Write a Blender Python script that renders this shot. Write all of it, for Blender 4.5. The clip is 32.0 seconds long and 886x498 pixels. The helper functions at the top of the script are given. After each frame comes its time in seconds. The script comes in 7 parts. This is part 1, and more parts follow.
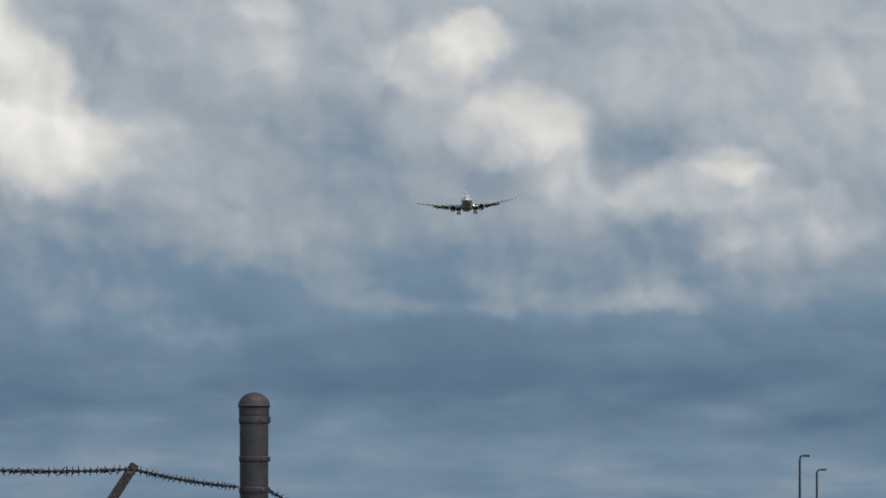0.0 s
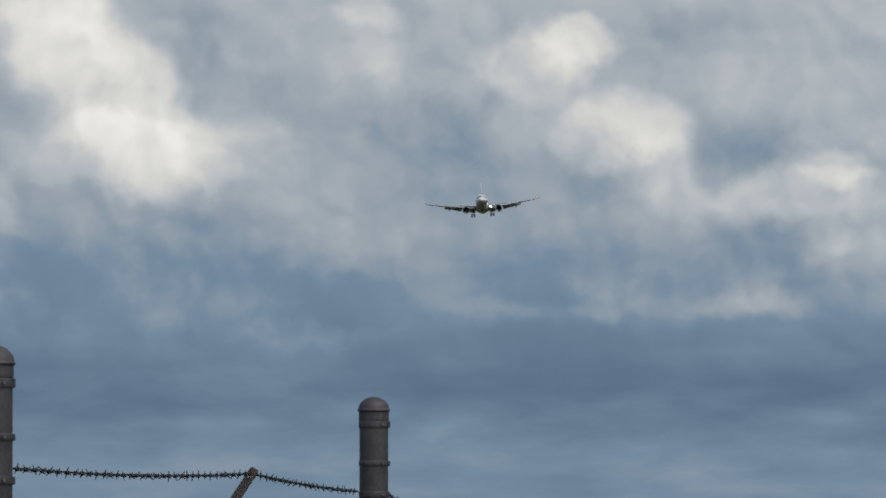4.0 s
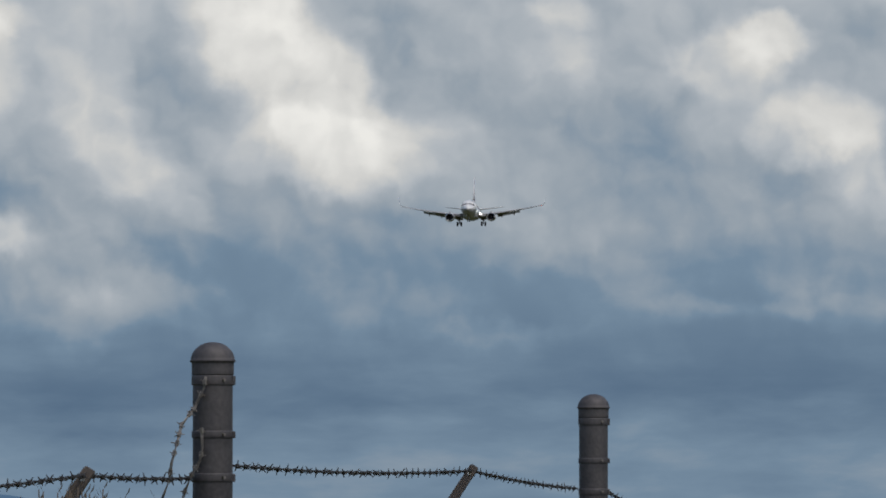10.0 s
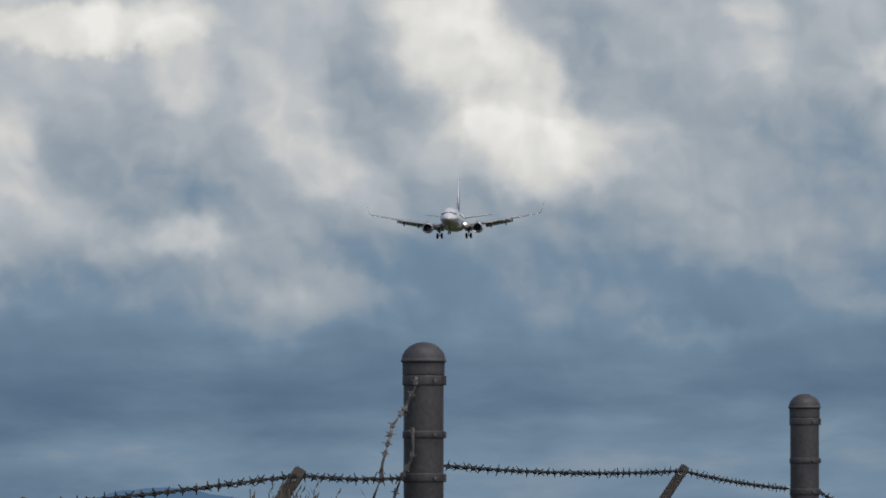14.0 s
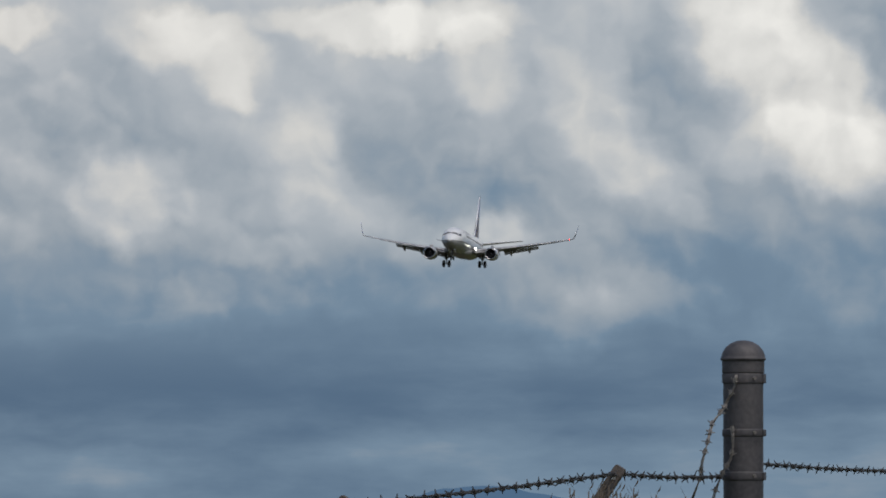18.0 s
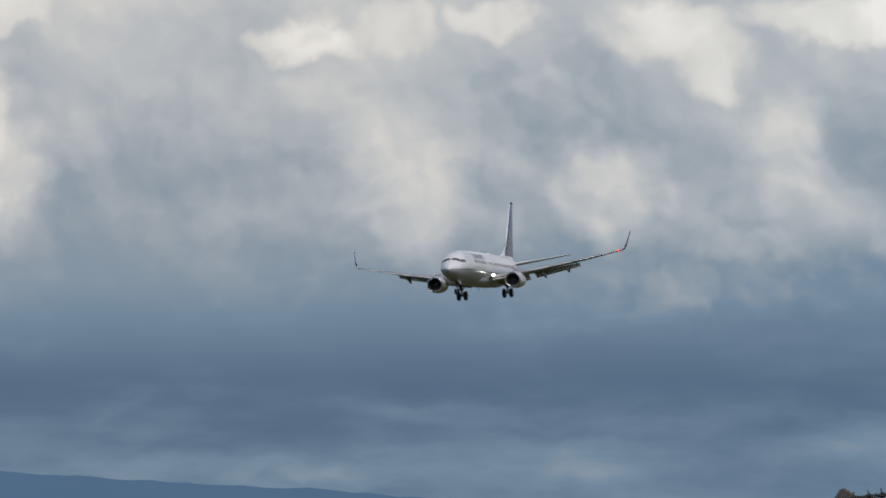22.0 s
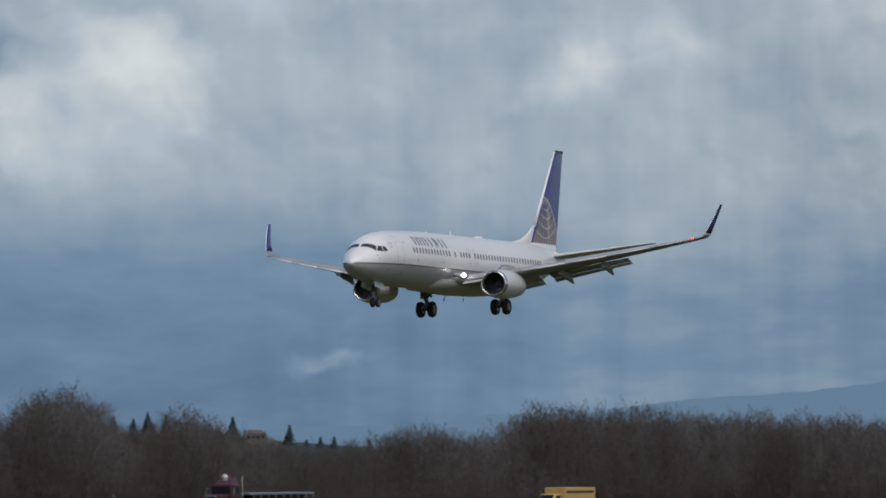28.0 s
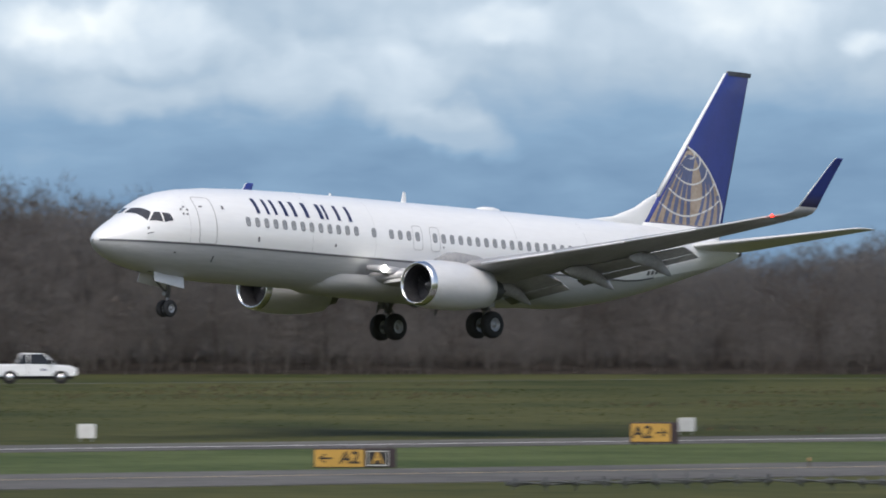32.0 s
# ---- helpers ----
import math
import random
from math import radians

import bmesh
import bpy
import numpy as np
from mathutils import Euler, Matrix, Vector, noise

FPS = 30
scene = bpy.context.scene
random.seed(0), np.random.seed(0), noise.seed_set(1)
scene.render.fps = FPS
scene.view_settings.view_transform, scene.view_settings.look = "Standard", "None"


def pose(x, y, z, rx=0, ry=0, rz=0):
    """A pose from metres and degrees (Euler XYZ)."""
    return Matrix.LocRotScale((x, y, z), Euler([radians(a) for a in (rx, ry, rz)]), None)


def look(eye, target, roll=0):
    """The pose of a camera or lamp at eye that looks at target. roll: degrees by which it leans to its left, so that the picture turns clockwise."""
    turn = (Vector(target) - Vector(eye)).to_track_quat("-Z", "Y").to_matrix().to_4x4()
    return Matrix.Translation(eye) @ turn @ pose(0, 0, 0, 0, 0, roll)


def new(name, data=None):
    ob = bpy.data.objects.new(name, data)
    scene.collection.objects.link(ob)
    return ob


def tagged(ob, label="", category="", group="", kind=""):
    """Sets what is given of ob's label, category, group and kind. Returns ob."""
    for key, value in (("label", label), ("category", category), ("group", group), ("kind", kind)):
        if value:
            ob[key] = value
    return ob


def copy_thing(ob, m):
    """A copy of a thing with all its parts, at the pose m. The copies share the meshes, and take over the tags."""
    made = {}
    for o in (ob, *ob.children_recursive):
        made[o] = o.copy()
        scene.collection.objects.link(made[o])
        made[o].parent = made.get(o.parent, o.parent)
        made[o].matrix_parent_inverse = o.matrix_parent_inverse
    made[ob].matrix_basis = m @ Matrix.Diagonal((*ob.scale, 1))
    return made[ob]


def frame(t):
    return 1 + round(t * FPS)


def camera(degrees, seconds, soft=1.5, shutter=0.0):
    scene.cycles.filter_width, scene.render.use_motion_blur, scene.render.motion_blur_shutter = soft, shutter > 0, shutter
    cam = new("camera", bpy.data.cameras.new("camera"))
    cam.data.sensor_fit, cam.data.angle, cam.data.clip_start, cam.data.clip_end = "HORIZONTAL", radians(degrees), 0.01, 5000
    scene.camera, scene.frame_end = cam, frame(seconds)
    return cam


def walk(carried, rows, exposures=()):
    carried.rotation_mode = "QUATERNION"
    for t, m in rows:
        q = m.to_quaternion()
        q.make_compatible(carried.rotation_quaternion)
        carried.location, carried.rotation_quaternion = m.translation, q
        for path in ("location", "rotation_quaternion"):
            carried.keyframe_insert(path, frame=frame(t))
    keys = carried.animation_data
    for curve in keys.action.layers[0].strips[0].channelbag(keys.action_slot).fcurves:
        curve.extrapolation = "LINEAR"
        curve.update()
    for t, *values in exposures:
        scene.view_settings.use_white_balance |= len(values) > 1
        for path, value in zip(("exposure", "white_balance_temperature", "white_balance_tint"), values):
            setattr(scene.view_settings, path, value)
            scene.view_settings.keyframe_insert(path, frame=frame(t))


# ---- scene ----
HC = 6.2                      # eye height above the airfield
EYE = Vector((0.0, 0.0, HC))


def heading(az, el=0.0):
    """Unit direction: az degrees to the left of +Y, el degrees up."""
    a, e = radians(az), radians(el)
    return Vector((-math.sin(a) * math.cos(e), math.cos(a) * math.cos(e), math.sin(e)))


def spot(az, dist, z=0.0):
    """A place by bearing and level distance from the eye."""
    h = heading(az)
    return Vector((h.x * dist, h.y * dist, z))


cam = camera(6.747, 32.0, soft=1.8, shutter=0.12)

def aim(az, el, lean=0.0):
    """The camera's pose on its tripod: bearing, tilt and lean in degrees."""
    return look(EYE, EYE + heading(az, el) * 100, lean)


walk(cam, [
    (0.0, aim(5.951, 2.14)), (0.5, aim(6.011, 2.14)), (1.0, aim(6.059, 2.149)),
    (1.5, aim(6.11, 2.149)), (2.0, aim(6.149, 2.162)), (2.5, aim(6.261, 2.174)),
    (3.0, aim(6.485, 2.166)), (3.5, aim(6.696, 2.179)), (4.0, aim(6.864, 2.174)),
    (4.5, aim(6.989, 2.174)), (5.0, aim(7.054, 2.172)), (5.5, aim(7.124, 2.17)),
    (6.0, aim(7.197, 2.168)), (6.5, aim(7.276, 2.166)), (7.0, aim(7.407, 2.162)),
    (7.5, aim(7.588, 2.162)), (8.0, aim(7.799, 2.162)), (8.5, aim(7.991, 2.162)),
    (9.0, aim(8.195, 2.153)), (9.5, aim(8.381, 2.162)), (10.0, aim(8.538, 2.153)),
    (10.5, aim(8.691, 2.166)), (11.0, aim(8.857, 2.153)), (11.5, aim(9.079, 2.153)),
    (12.0, aim(9.257, 2.153)), (12.5, aim(9.44, 2.153)), (13.0, aim(9.66, 2.153)),
    (13.5, aim(9.903, 2.162)), (14.0, aim(10.145, 2.153)), (14.5, aim(10.425, 2.162)),
    (15.0, aim(10.687, 2.159)), (15.5, aim(10.963, 2.157)), (16.0, aim(11.254, 2.155)),
    (16.5, aim(11.56, 2.153)), (17.0, aim(11.879, 2.153)), (17.5, aim(12.245, 2.149)),
    (18.0, aim(12.581, 2.14)), (18.5, aim(12.93, 2.123)), (19.0, aim(13.348, 2.123)),
    (19.5, aim(13.705, 2.106)), (20.0, aim(14.171, 2.097)), (20.5, aim(14.614, 2.097)),
    (21.0, aim(15.08, 2.097)), (21.5, aim(15.696, 2.101)), (22.0, aim(16.389, 2.088)),
    (22.5, aim(17.091, 2.084)), (23.0, aim(17.733, 2.011)), (23.5, aim(18.418, 1.955)),
    (24.0, aim(19.228, 1.895)), (24.5, aim(20.103, 1.817)), (25.0, aim(21.077, 1.761)),
    (25.5, aim(22.139, 1.705)), (26.0, aim(23.298, 1.649)), (26.5, aim(24.57, 1.594)),
    (27.0, aim(25.974, 1.507)), (27.5, aim(27.542, 1.426)), (28.0, aim(29.391, 1.346)),
    (28.5, aim(31.342, 1.279)), (29.0, aim(33.556, 1.255)), (29.5, aim(35.891, 1.175, 0.09)),
    (30.0, aim(38.648, 1.06, 0.17)), (30.5, aim(41.858, 0.914, 0.26)), (31.0, aim(45.459, 0.755, 0.35)),
    (31.5, aim(49.254, 0.555, 0.35)), (32.0, aim(54.079, 0.289, 0.0)),
], [(0, -0.25), (27.5, -0.25), (29.5, 0.02), (30.2, 0.02), (30.8, 0.18), (31.3, 0.4), (32, 0.46)])

# ---- sky, sun, exposure
world = bpy.data.worlds.new("sky")
scene.world = world
world.use_nodes = True
wn = world.node_tree
wn.nodes.clear()
sky = wn.nodes.new("ShaderNodeTexSky")
sky.sky_type, sky.sun_disc = "NISHITA", False
sky.sun_elevation, sky.sun_rotation = radians(58), radians(130)
sky.air_density, sky.dust_density = 1.0, 2.5
back = wn.nodes.new("ShaderNodeBackground")
back.inputs["Strength"].default_value = 0.12
wout = wn.nodes.new("ShaderNodeOutputWorld")
wn.links.new(sky.outputs[0], back.inputs[0])
wn.links.new(back.outputs[0], wout.inputs[0])

sun = new("sun", bpy.data.lights.new("sun", "SUN"))
sun.data.energy, sun.data.angle, sun.data.color = 1.5, radians(42), (1.0, 0.95, 0.87)
sun.matrix_world = look((38, -32, 82), (0, 0, 0))


# ---- materials
def material(name, color, rough=0.6, metal=0.0, vary=0.12, scale=3.0, bump=0.0, coat=0.0, spec=0.5, emit=0.0, second=None, stretch=(1, 1, 1)):
    """Principled material with two scales of noise in colour and an optional bump. second: another base colour that the noise mixes in."""
    m = bpy.data.materials.new(name)
    m.use_nodes = True
    nt = m.node_tree
    b = nt.nodes["Principled BSDF"]
    b.inputs["Roughness"].default_value, b.inputs["Metallic"].default_value = rough, metal
    b.inputs["Coat Weight"].default_value, b.inputs["Specular IOR Level"].default_value = coat, spec
    b.inputs["Coat Roughness"].default_value = 0.08
    tc = nt.nodes.new("ShaderNodeTexCoord")
    mp = nt.nodes.new("ShaderNodeMapping")
    mp.inputs["Scale"].default_value = stretch
    n1, n2 = nt.nodes.new("ShaderNodeTexNoise"), nt.nodes.new("ShaderNodeTexNoise")
    n1.inputs["Scale"].default_value, n2.inputs["Scale"].default_value = scale, scale * 9
    n1.inputs["Detail"].default_value, n2.inputs["Detail"].default_value = 4, 3
    nt.links.new(tc.outputs["Object"], mp.inputs[0])
    for n in (n1, n2):
        nt.links.new(mp.outputs[0], n.inputs["Vector"])
    mixn = nt.nodes.new("ShaderNodeMath")
    mixn.operation = "MULTIPLY_ADD"
    mixn.inputs[1].default_value = 0.4
    sc = nt.nodes.new("ShaderNodeMath")
    sc.operation = "MULTIPLY"
    sc.inputs[1].default_value = 0.6
    nt.links.new(n1.outputs[0], sc.inputs[0])
    nt.links.new(n2.outputs[0], mixn.inputs[0])
    nt.links.new(sc.outputs[0], mixn.inputs[2])
    ramp = nt.nodes.new("ShaderNodeValToRGB")
    lo = [c * (1 - vary) for c in color]
    hi = [min(c * (1 + vary), 1) for c in (second or color)]
    ramp.color_ramp.elements[0].position, ramp.color_ramp.elements[0].color = 0.32, (*lo, 1)
    ramp.color_ramp.elements[1].position, ramp.color_ramp.elements[1].color = 0.68, (*hi, 1)
    nt.links.new(mixn.outputs[0], ramp.inputs[0])
    nt.links.new(ramp.outputs[0], b.inputs["Base Color"])
    if bump:
        bp = nt.nodes.new("ShaderNodeBump")
        bp.inputs["Strength"].default_value, bp.inputs["Distance"].default_value = 0.6, bump
        nt.links.new(mixn.outputs[0], bp.inputs["Height"])
        nt.links.new(bp.outputs[0], b.inputs["Normal"])
    if emit:
        nt.links.new(ramp.outputs[0], b.inputs["Emission Color"])
        b.inputs["Emission Strength"].default_value = emit
    return m


M_WHITE = material("white_paint", (0.77, 0.77, 0.765), 0.28, 0, 0.05, 0.6, 0.0, 0.5, stretch=(0.25, 1, 1.5))
M_BELLY = material("grey_paint", (0.46, 0.46, 0.465), 0.33, 0, 0.14, 0.5, 0.0, 0.3, stretch=(0.2, 1, 2))
M_WING = material("wing_grey", (0.31, 0.31, 0.32), 0.55, 0, 0.25, 0.8, 0.0, spec=0.3, stretch=(1, 0.4, 1))
M_SLAT = material("slat_grey", (0.62, 0.62, 0.63), 0.35, 0, 0.10, 0.8, 0.0, 0.2)
M_COWL = material("cowling_grey", (0.60, 0.60, 0.605), 0.3, 0, 0.10, 0.7, 0.0, 0.4, stretch=(0.4, 1, 1))
M_METAL = material("bare_metal", (0.75, 0.75, 0.76), 0.22, 1.0, 0.08, 2.0)
M_DARKMET = material("dark_metal", (0.10, 0.10, 0.11), 0.45, 0.7, 0.25, 4.0)
M_STRUT = material("strut_metal", (0.16, 0.16, 0.17), 0.4, 0.5, 0.2, 4.0)
M_TYRE = material("tyre_rubber", (0.018, 0.018, 0.02), 0.75, 0, 0.25, 8.0)
M_HUB = material("hub_metal", (0.35, 0.35, 0.36), 0.4, 0.8, 0.2, 8.0)
M_BLUE = material("tail_blue", (0.022, 0.035, 0.20), 0.3, 0, 0.12, 0.8, 0.0, 0.4)
M_TAN = material("globe_tan", (0.30, 0.22, 0.16), 0.4, 0, 0.2, 0.8, second=(0.36, 0.30, 0.24))
M_SLATE = material("globe_slate", (0.10, 0.12, 0.22), 0.4, 0, 0.15, 0.8)
M_LINE = material("line_grey", (0.12, 0.12, 0.13), 0.5, 0, 0.1, 2.0)
M_SEAM = material("seam_grey", (0.40, 0.40, 0.40), 0.5, 0, 0.1, 2.0)
M_NAVY = material("navy_paint", (0.02, 0.028, 0.085), 0.35, 0, 0.1, 2.0)
M_PANE = material("dark_glass", (0.012, 0.014, 0.018), 0.2, 0, 0.2, 5.0, spec=0.3)
M_CABIN = material("cabin_pane", (0.26, 0.265, 0.27), 0.25, 0, 0.25, 5.0, spec=0.6)
M_LAMP = material("landing_light", (1.0, 0.97, 0.9), 0.3, 0, 0.0, 1.0, emit=30.0)
M_EDGE = material("bright_edge", (0.86, 0.86, 0.865), 0.35, 0.0, 0.05, 2.0)
M_COCKPIT = material("cockpit_glass", (0.05, 0.05, 0.055), 0.1, 0, 0.3, 3.0, spec=0.7)
# greyer twig copy, also paler to carry the brighter light on the wood's left
M_GREYLITTWIG = material("grey_lit_twigs", (0.178, 0.165, 0.153), 0.9, 0, 0.18, 0.12, spec=0.1, second=(0.218, 0.198, 0.180))
M_RED = material("red_light", (1.0, 0.02, 0.01), 0.3, 0, 0.0, 1.0, emit=8.0)
M_BLACK = material("inlet_black", (0.012, 0.012, 0.014), 0.6, 0, 0.2, 3.0)
M_POST = material("weathered_steel", (0.064, 0.061, 0.067), 0.62, 0.25, 0.25, 6.0, 0.002, second=(0.092, 0.086, 0.089))
M_RUST = material("rusted_steel", (0.078, 0.070, 0.067), 0.75, 0.2, 0.3, 9.0, 0.002, second=(0.10, 0.082, 0.070))
M_WIRE = material("barbed_steel", (0.05, 0.048, 0.048), 0.6, 0.4, 0.3, 20.0)
M_GALV = material("weathered_galvanised", (0.085, 0.09, 0.088), 0.6, 0.2, 0.25, 8.0)
M_WIREL = material("bright_wire", (0.20, 0.185, 0.17), 0.5, 0.5, 0.3, 20.0)
M_GRASS = material("grass", (0.030, 0.046, 0.010), 0.9, 0, 0.38, 0.05, 0.0, spec=0.08, second=(0.060, 0.058, 0.020))
M_FIELD = material("mown_grass", (0.048, 0.078, 0.020), 0.9, 0, 0.35, 0.12, 0.0, spec=0.1, second=(0.074, 0.088, 0.034))
M_WEED = material("dry_stalks", (0.19, 0.155, 0.12), 0.9, 0, 0.25, 3.0, spec=0.1)
M_DRY = material("dry_grass", (0.085, 0.075, 0.045), 0.9, 0, 0.35, 0.6, spec=0.1)
M_ASPH = material("asphalt", (0.085, 0.083, 0.08), 0.95, 0, 0.25, 0.12, spec=0.06, second=(0.12, 0.115, 0.11))
M_CONC = material("marking_white", (0.62, 0.61, 0.58), 0.7, 0, 0.2, 0.4)
M_YELLOWLINE = material("marking_yellow", (0.45, 0.34, 0.16), 0.7, 0, 0.25, 0.4)
M_BARK = material("bark", (0.048, 0.041, 0.038), 0.9, 0, 0.35, 1.2, spec=0.1, second=(0.075, 0.064, 0.058))
M_TWIG = material("twigs", (0.128, 0.111, 0.099), 0.9, 0, 0.15, 0.1, spec=0.1, second=(0.156, 0.134, 0.117))
M_DARKFLOOR = material("dark_floor", (0.030, 0.026, 0.023), 0.95, 0, 0.3, 0.2, spec=0.05, second=(0.044, 0.037, 0.031))
M_PALE = material("pale_bark", (0.13, 0.12, 0.11), 0.85, 0, 0.3, 1.5, spec=0.1)
# needle green made lighter and bluer: distance haze put into the base colour
M_HAZYFIR = material("hazy_needles", (0.032, 0.056, 0.062), 0.9, 0, 0.4, 0.5, spec=0.1, second=(0.044, 0.072, 0.078))
M_TAXI = material("sign_yellow", (0.48, 0.28, 0.055), 0.5, 0, 0.1, 2.0)
M_SIGNBLACK = material("sign_black", (0.015, 0.014, 0.014), 0.5, 0, 0.2, 4.0)
M_SIGNBACK = material("sign_housing", (0.035, 0.022, 0.026), 0.6, 0, 0.2, 4.0)
M_BOARD = material("marker_board", (0.60, 0.60, 0.58), 0.6, 0, 0.1, 3.0)
M_CARW = material("car_white", (0.72, 0.73, 0.74), 0.3, 0, 0.03, 1.0, coat=0.6)
M_CARS = material("car_silver", (0.46, 0.47, 0.49), 0.35, 0.5, 0.03, 1.0, coat=0.6)
M_TRUCKRED = material("truck_red", (0.062, 0.011, 0.015), 0.4, 0, 0.1, 1.0, coat=0.4)
M_TRUCKYEL = material("truck_yellow", (0.50, 0.33, 0.12), 0.5, 0, 0.08, 1.0)
M_CHROME = material("chrome", (0.7, 0.7, 0.7), 0.2, 1.0, 0.05, 2.0)
M_ORANGE = material("barrel_orange", (0.60, 0.13, 0.03), 0.5, 0, 0.1, 3.0)
M_LENS = material("amber_lens", (0.34, 0.20, 0.10), 0.4, 0, 0.1, 4.0)
M_ROOF = material("house_roof", (0.10, 0.085, 0.08), 0.8, 0, 0.2, 0.5)
M_WALL = material("house_wall", (0.20, 0.18, 0.18), 0.8, 0, 0.1, 0.5)
M_BIRD = material("bird_feathers", (0.03, 0.028, 0.027), 0.8, 0, 0.3, 12.0)


def rounded(m, share=0.5):
    """Lets thin flat twigs pass part of the light, as round ones scatter it to all sides."""
    nt = m.node_tree
    b, out = nt.nodes["Principled BSDF"], nt.nodes["Material Output"]
    tr, mix = nt.nodes.new("ShaderNodeBsdfTranslucent"), nt.nodes.new("ShaderNodeMixShader")
    mix.inputs[0].default_value = share
    nt.links.new(b.inputs["Base Color"].links[0].from_socket, tr.inputs[0])
    nt.links.new(b.outputs[0], mix.inputs[1])
    nt.links.new(tr.outputs[0], mix.inputs[2])
    nt.links.new(mix.outputs[0], out.inputs[0])


for m_ in (M_TWIG, M_GREYLITTWIG):
    rounded(m_)


# ---- building helpers
def link(name, me, mat, parent=None, label="", smooth=False):
    if mat is not None and not me.materials:
        me.materials.append(mat)
    if smooth:
        me.polygons.foreach_set("use_smooth", [True] * len(me.polygons))
    ob = new(name, me)
    ob.parent = parent
    if label:
        ob["label"] = label
    return ob


def raw(name, verts, faces):
    me = bpy.data.meshes.new(name)
    me.from_pydata([tuple(v) for v in verts], [], faces)
    me.update()
    return me


def made(name, bm):
    bmesh.ops.recalc_face_normals(bm, faces=bm.faces)
    me = bpy.data.meshes.new(name)
    bm.to_mesh(me)
    bm.free()
    return me


def part(name, bm, mat, parent, label="", smooth=False):
    """One mesh object from a bmesh, under a thing or a part."""
    return link(name, made(name, bm), mat, parent, label, smooth)


def empty(name, m, label, category, group="", kind=""):
    ob = new(name)
    ob.empty_display_size = 0.3
    ob.matrix_world = m
    return tagged(ob, label, category, group, kind)


def box(bm, x0, x1, y0, y1, z0, z1, bevel=0.0, m=None):
    g = bmesh.ops.create_cube(bm, size=1.0)
    for v in g["verts"]:
        v.co = Vector((x0 + (v.co.x + 0.5) * (x1 - x0), y0 + (v.co.y + 0.5) * (y1 - y0), z0 + (v.co.z + 0.5) * (z1 - z0)))
    vs = g["verts"]
    if bevel:
        es = list({e for v in vs for e in v.link_edges})
        r = bmesh.ops.bevel(bm, geom=es, offset=bevel, segments=2, affect="EDGES", profile=0.5)
        vs = list({v for f in r["faces"] for v in f.verts} | {v for v in vs if v.is_valid})
    if m is not None:
        bmesh.ops.transform(bm, matrix=m, verts=vs)
    return bm


def rings(bm, loops, close=True, cap=True):
    """Loft through loops of points (each a closed ring when close is set)."""
    rows = [[bm.verts.new(p) for p in lp] for lp in loops]
    n = len(rows[0])
    for a, b in zip(rows, rows[1:]):
        for i in range(n if close else n - 1):
            j = (i + 1) % n
            bm.faces.new((a[i], a[j], b[j], b[i]))
    if cap and close:
        for r in (rows[0], rows[-1]):
            bm.faces.new(r)
    return bm


def tube(bm, pts, radii, n=8, cap=True):
    """A tapering tube along a line of points."""
    loops = []
    pts = [Vector(p) for p in pts]
    if not hasattr(radii, "__len__"):
        radii = [radii] * len(pts)
    for i, p in enumerate(pts):
        d = (pts[min(i + 1, len(pts) - 1)] - pts[max(i - 1, 0)]).normalized()
        u = d.orthogonal().normalized() if i == 0 else (u - d * u.dot(d)).normalized()
        w = d.cross(u)
        loops.append([p + (u * math.cos(k * math.tau / n) + w * math.sin(k * math.tau / n)) * radii[i] for k in range(n)])
    return rings(bm, loops, True, cap)


def lathe(bm, prof, axis="x", n=28, center=(0, 0, 0), squash=None):
    """Turn a profile of (along, radius) round an axis."""
    c = Vector(center)
    loops = []
    for a, r in prof:
        lp = []
        for k in range(n):
            t = k * math.tau / n
            p, q = math.cos(t) * r, math.sin(t) * r
            if squash:
                p, q = squash(p, q, a)
            lp.append(c + (Vector((a, p, q)) if axis == "x" else Vector((p, a, q)) if axis == "y" else Vector((p, q, a))))
        loops.append(lp)
    return rings(bm, loops, True, False)


def strip(name, pts, width, up, mat, parent, lift=0.0):
    """A flat ribbon along points; up gives each point's normal."""
    vs, fs = [], []
    for i, p in enumerate(pts):
        d = (pts[min(i + 1, len(pts) - 1)] - pts[max(i - 1, 0)]).normalized()
        s = d.cross(up[i]).normalized() * width / 2
        vs += [p + s + up[i] * lift, p - s + up[i] * lift]
    for i in range(len(pts) - 1):
        fs.append((2 * i, 2 * i + 1, 2 * i + 3, 2 * i + 2))
    return link(name, raw(name, vs, fs), mat, parent)


# ---- the airliner: x forward, y to port, z up; the origin lies between the main wheels
GEAR_S, FUS_Z = 19.7, 3.05      # main gear behind the nose tip; body axis above the axle


def at(s, y, z):
    """Body station (metres behind the nose), side and height over the body axis, as a local point."""
    return Vector((GEAR_S - s, y, FUS_Z + z))


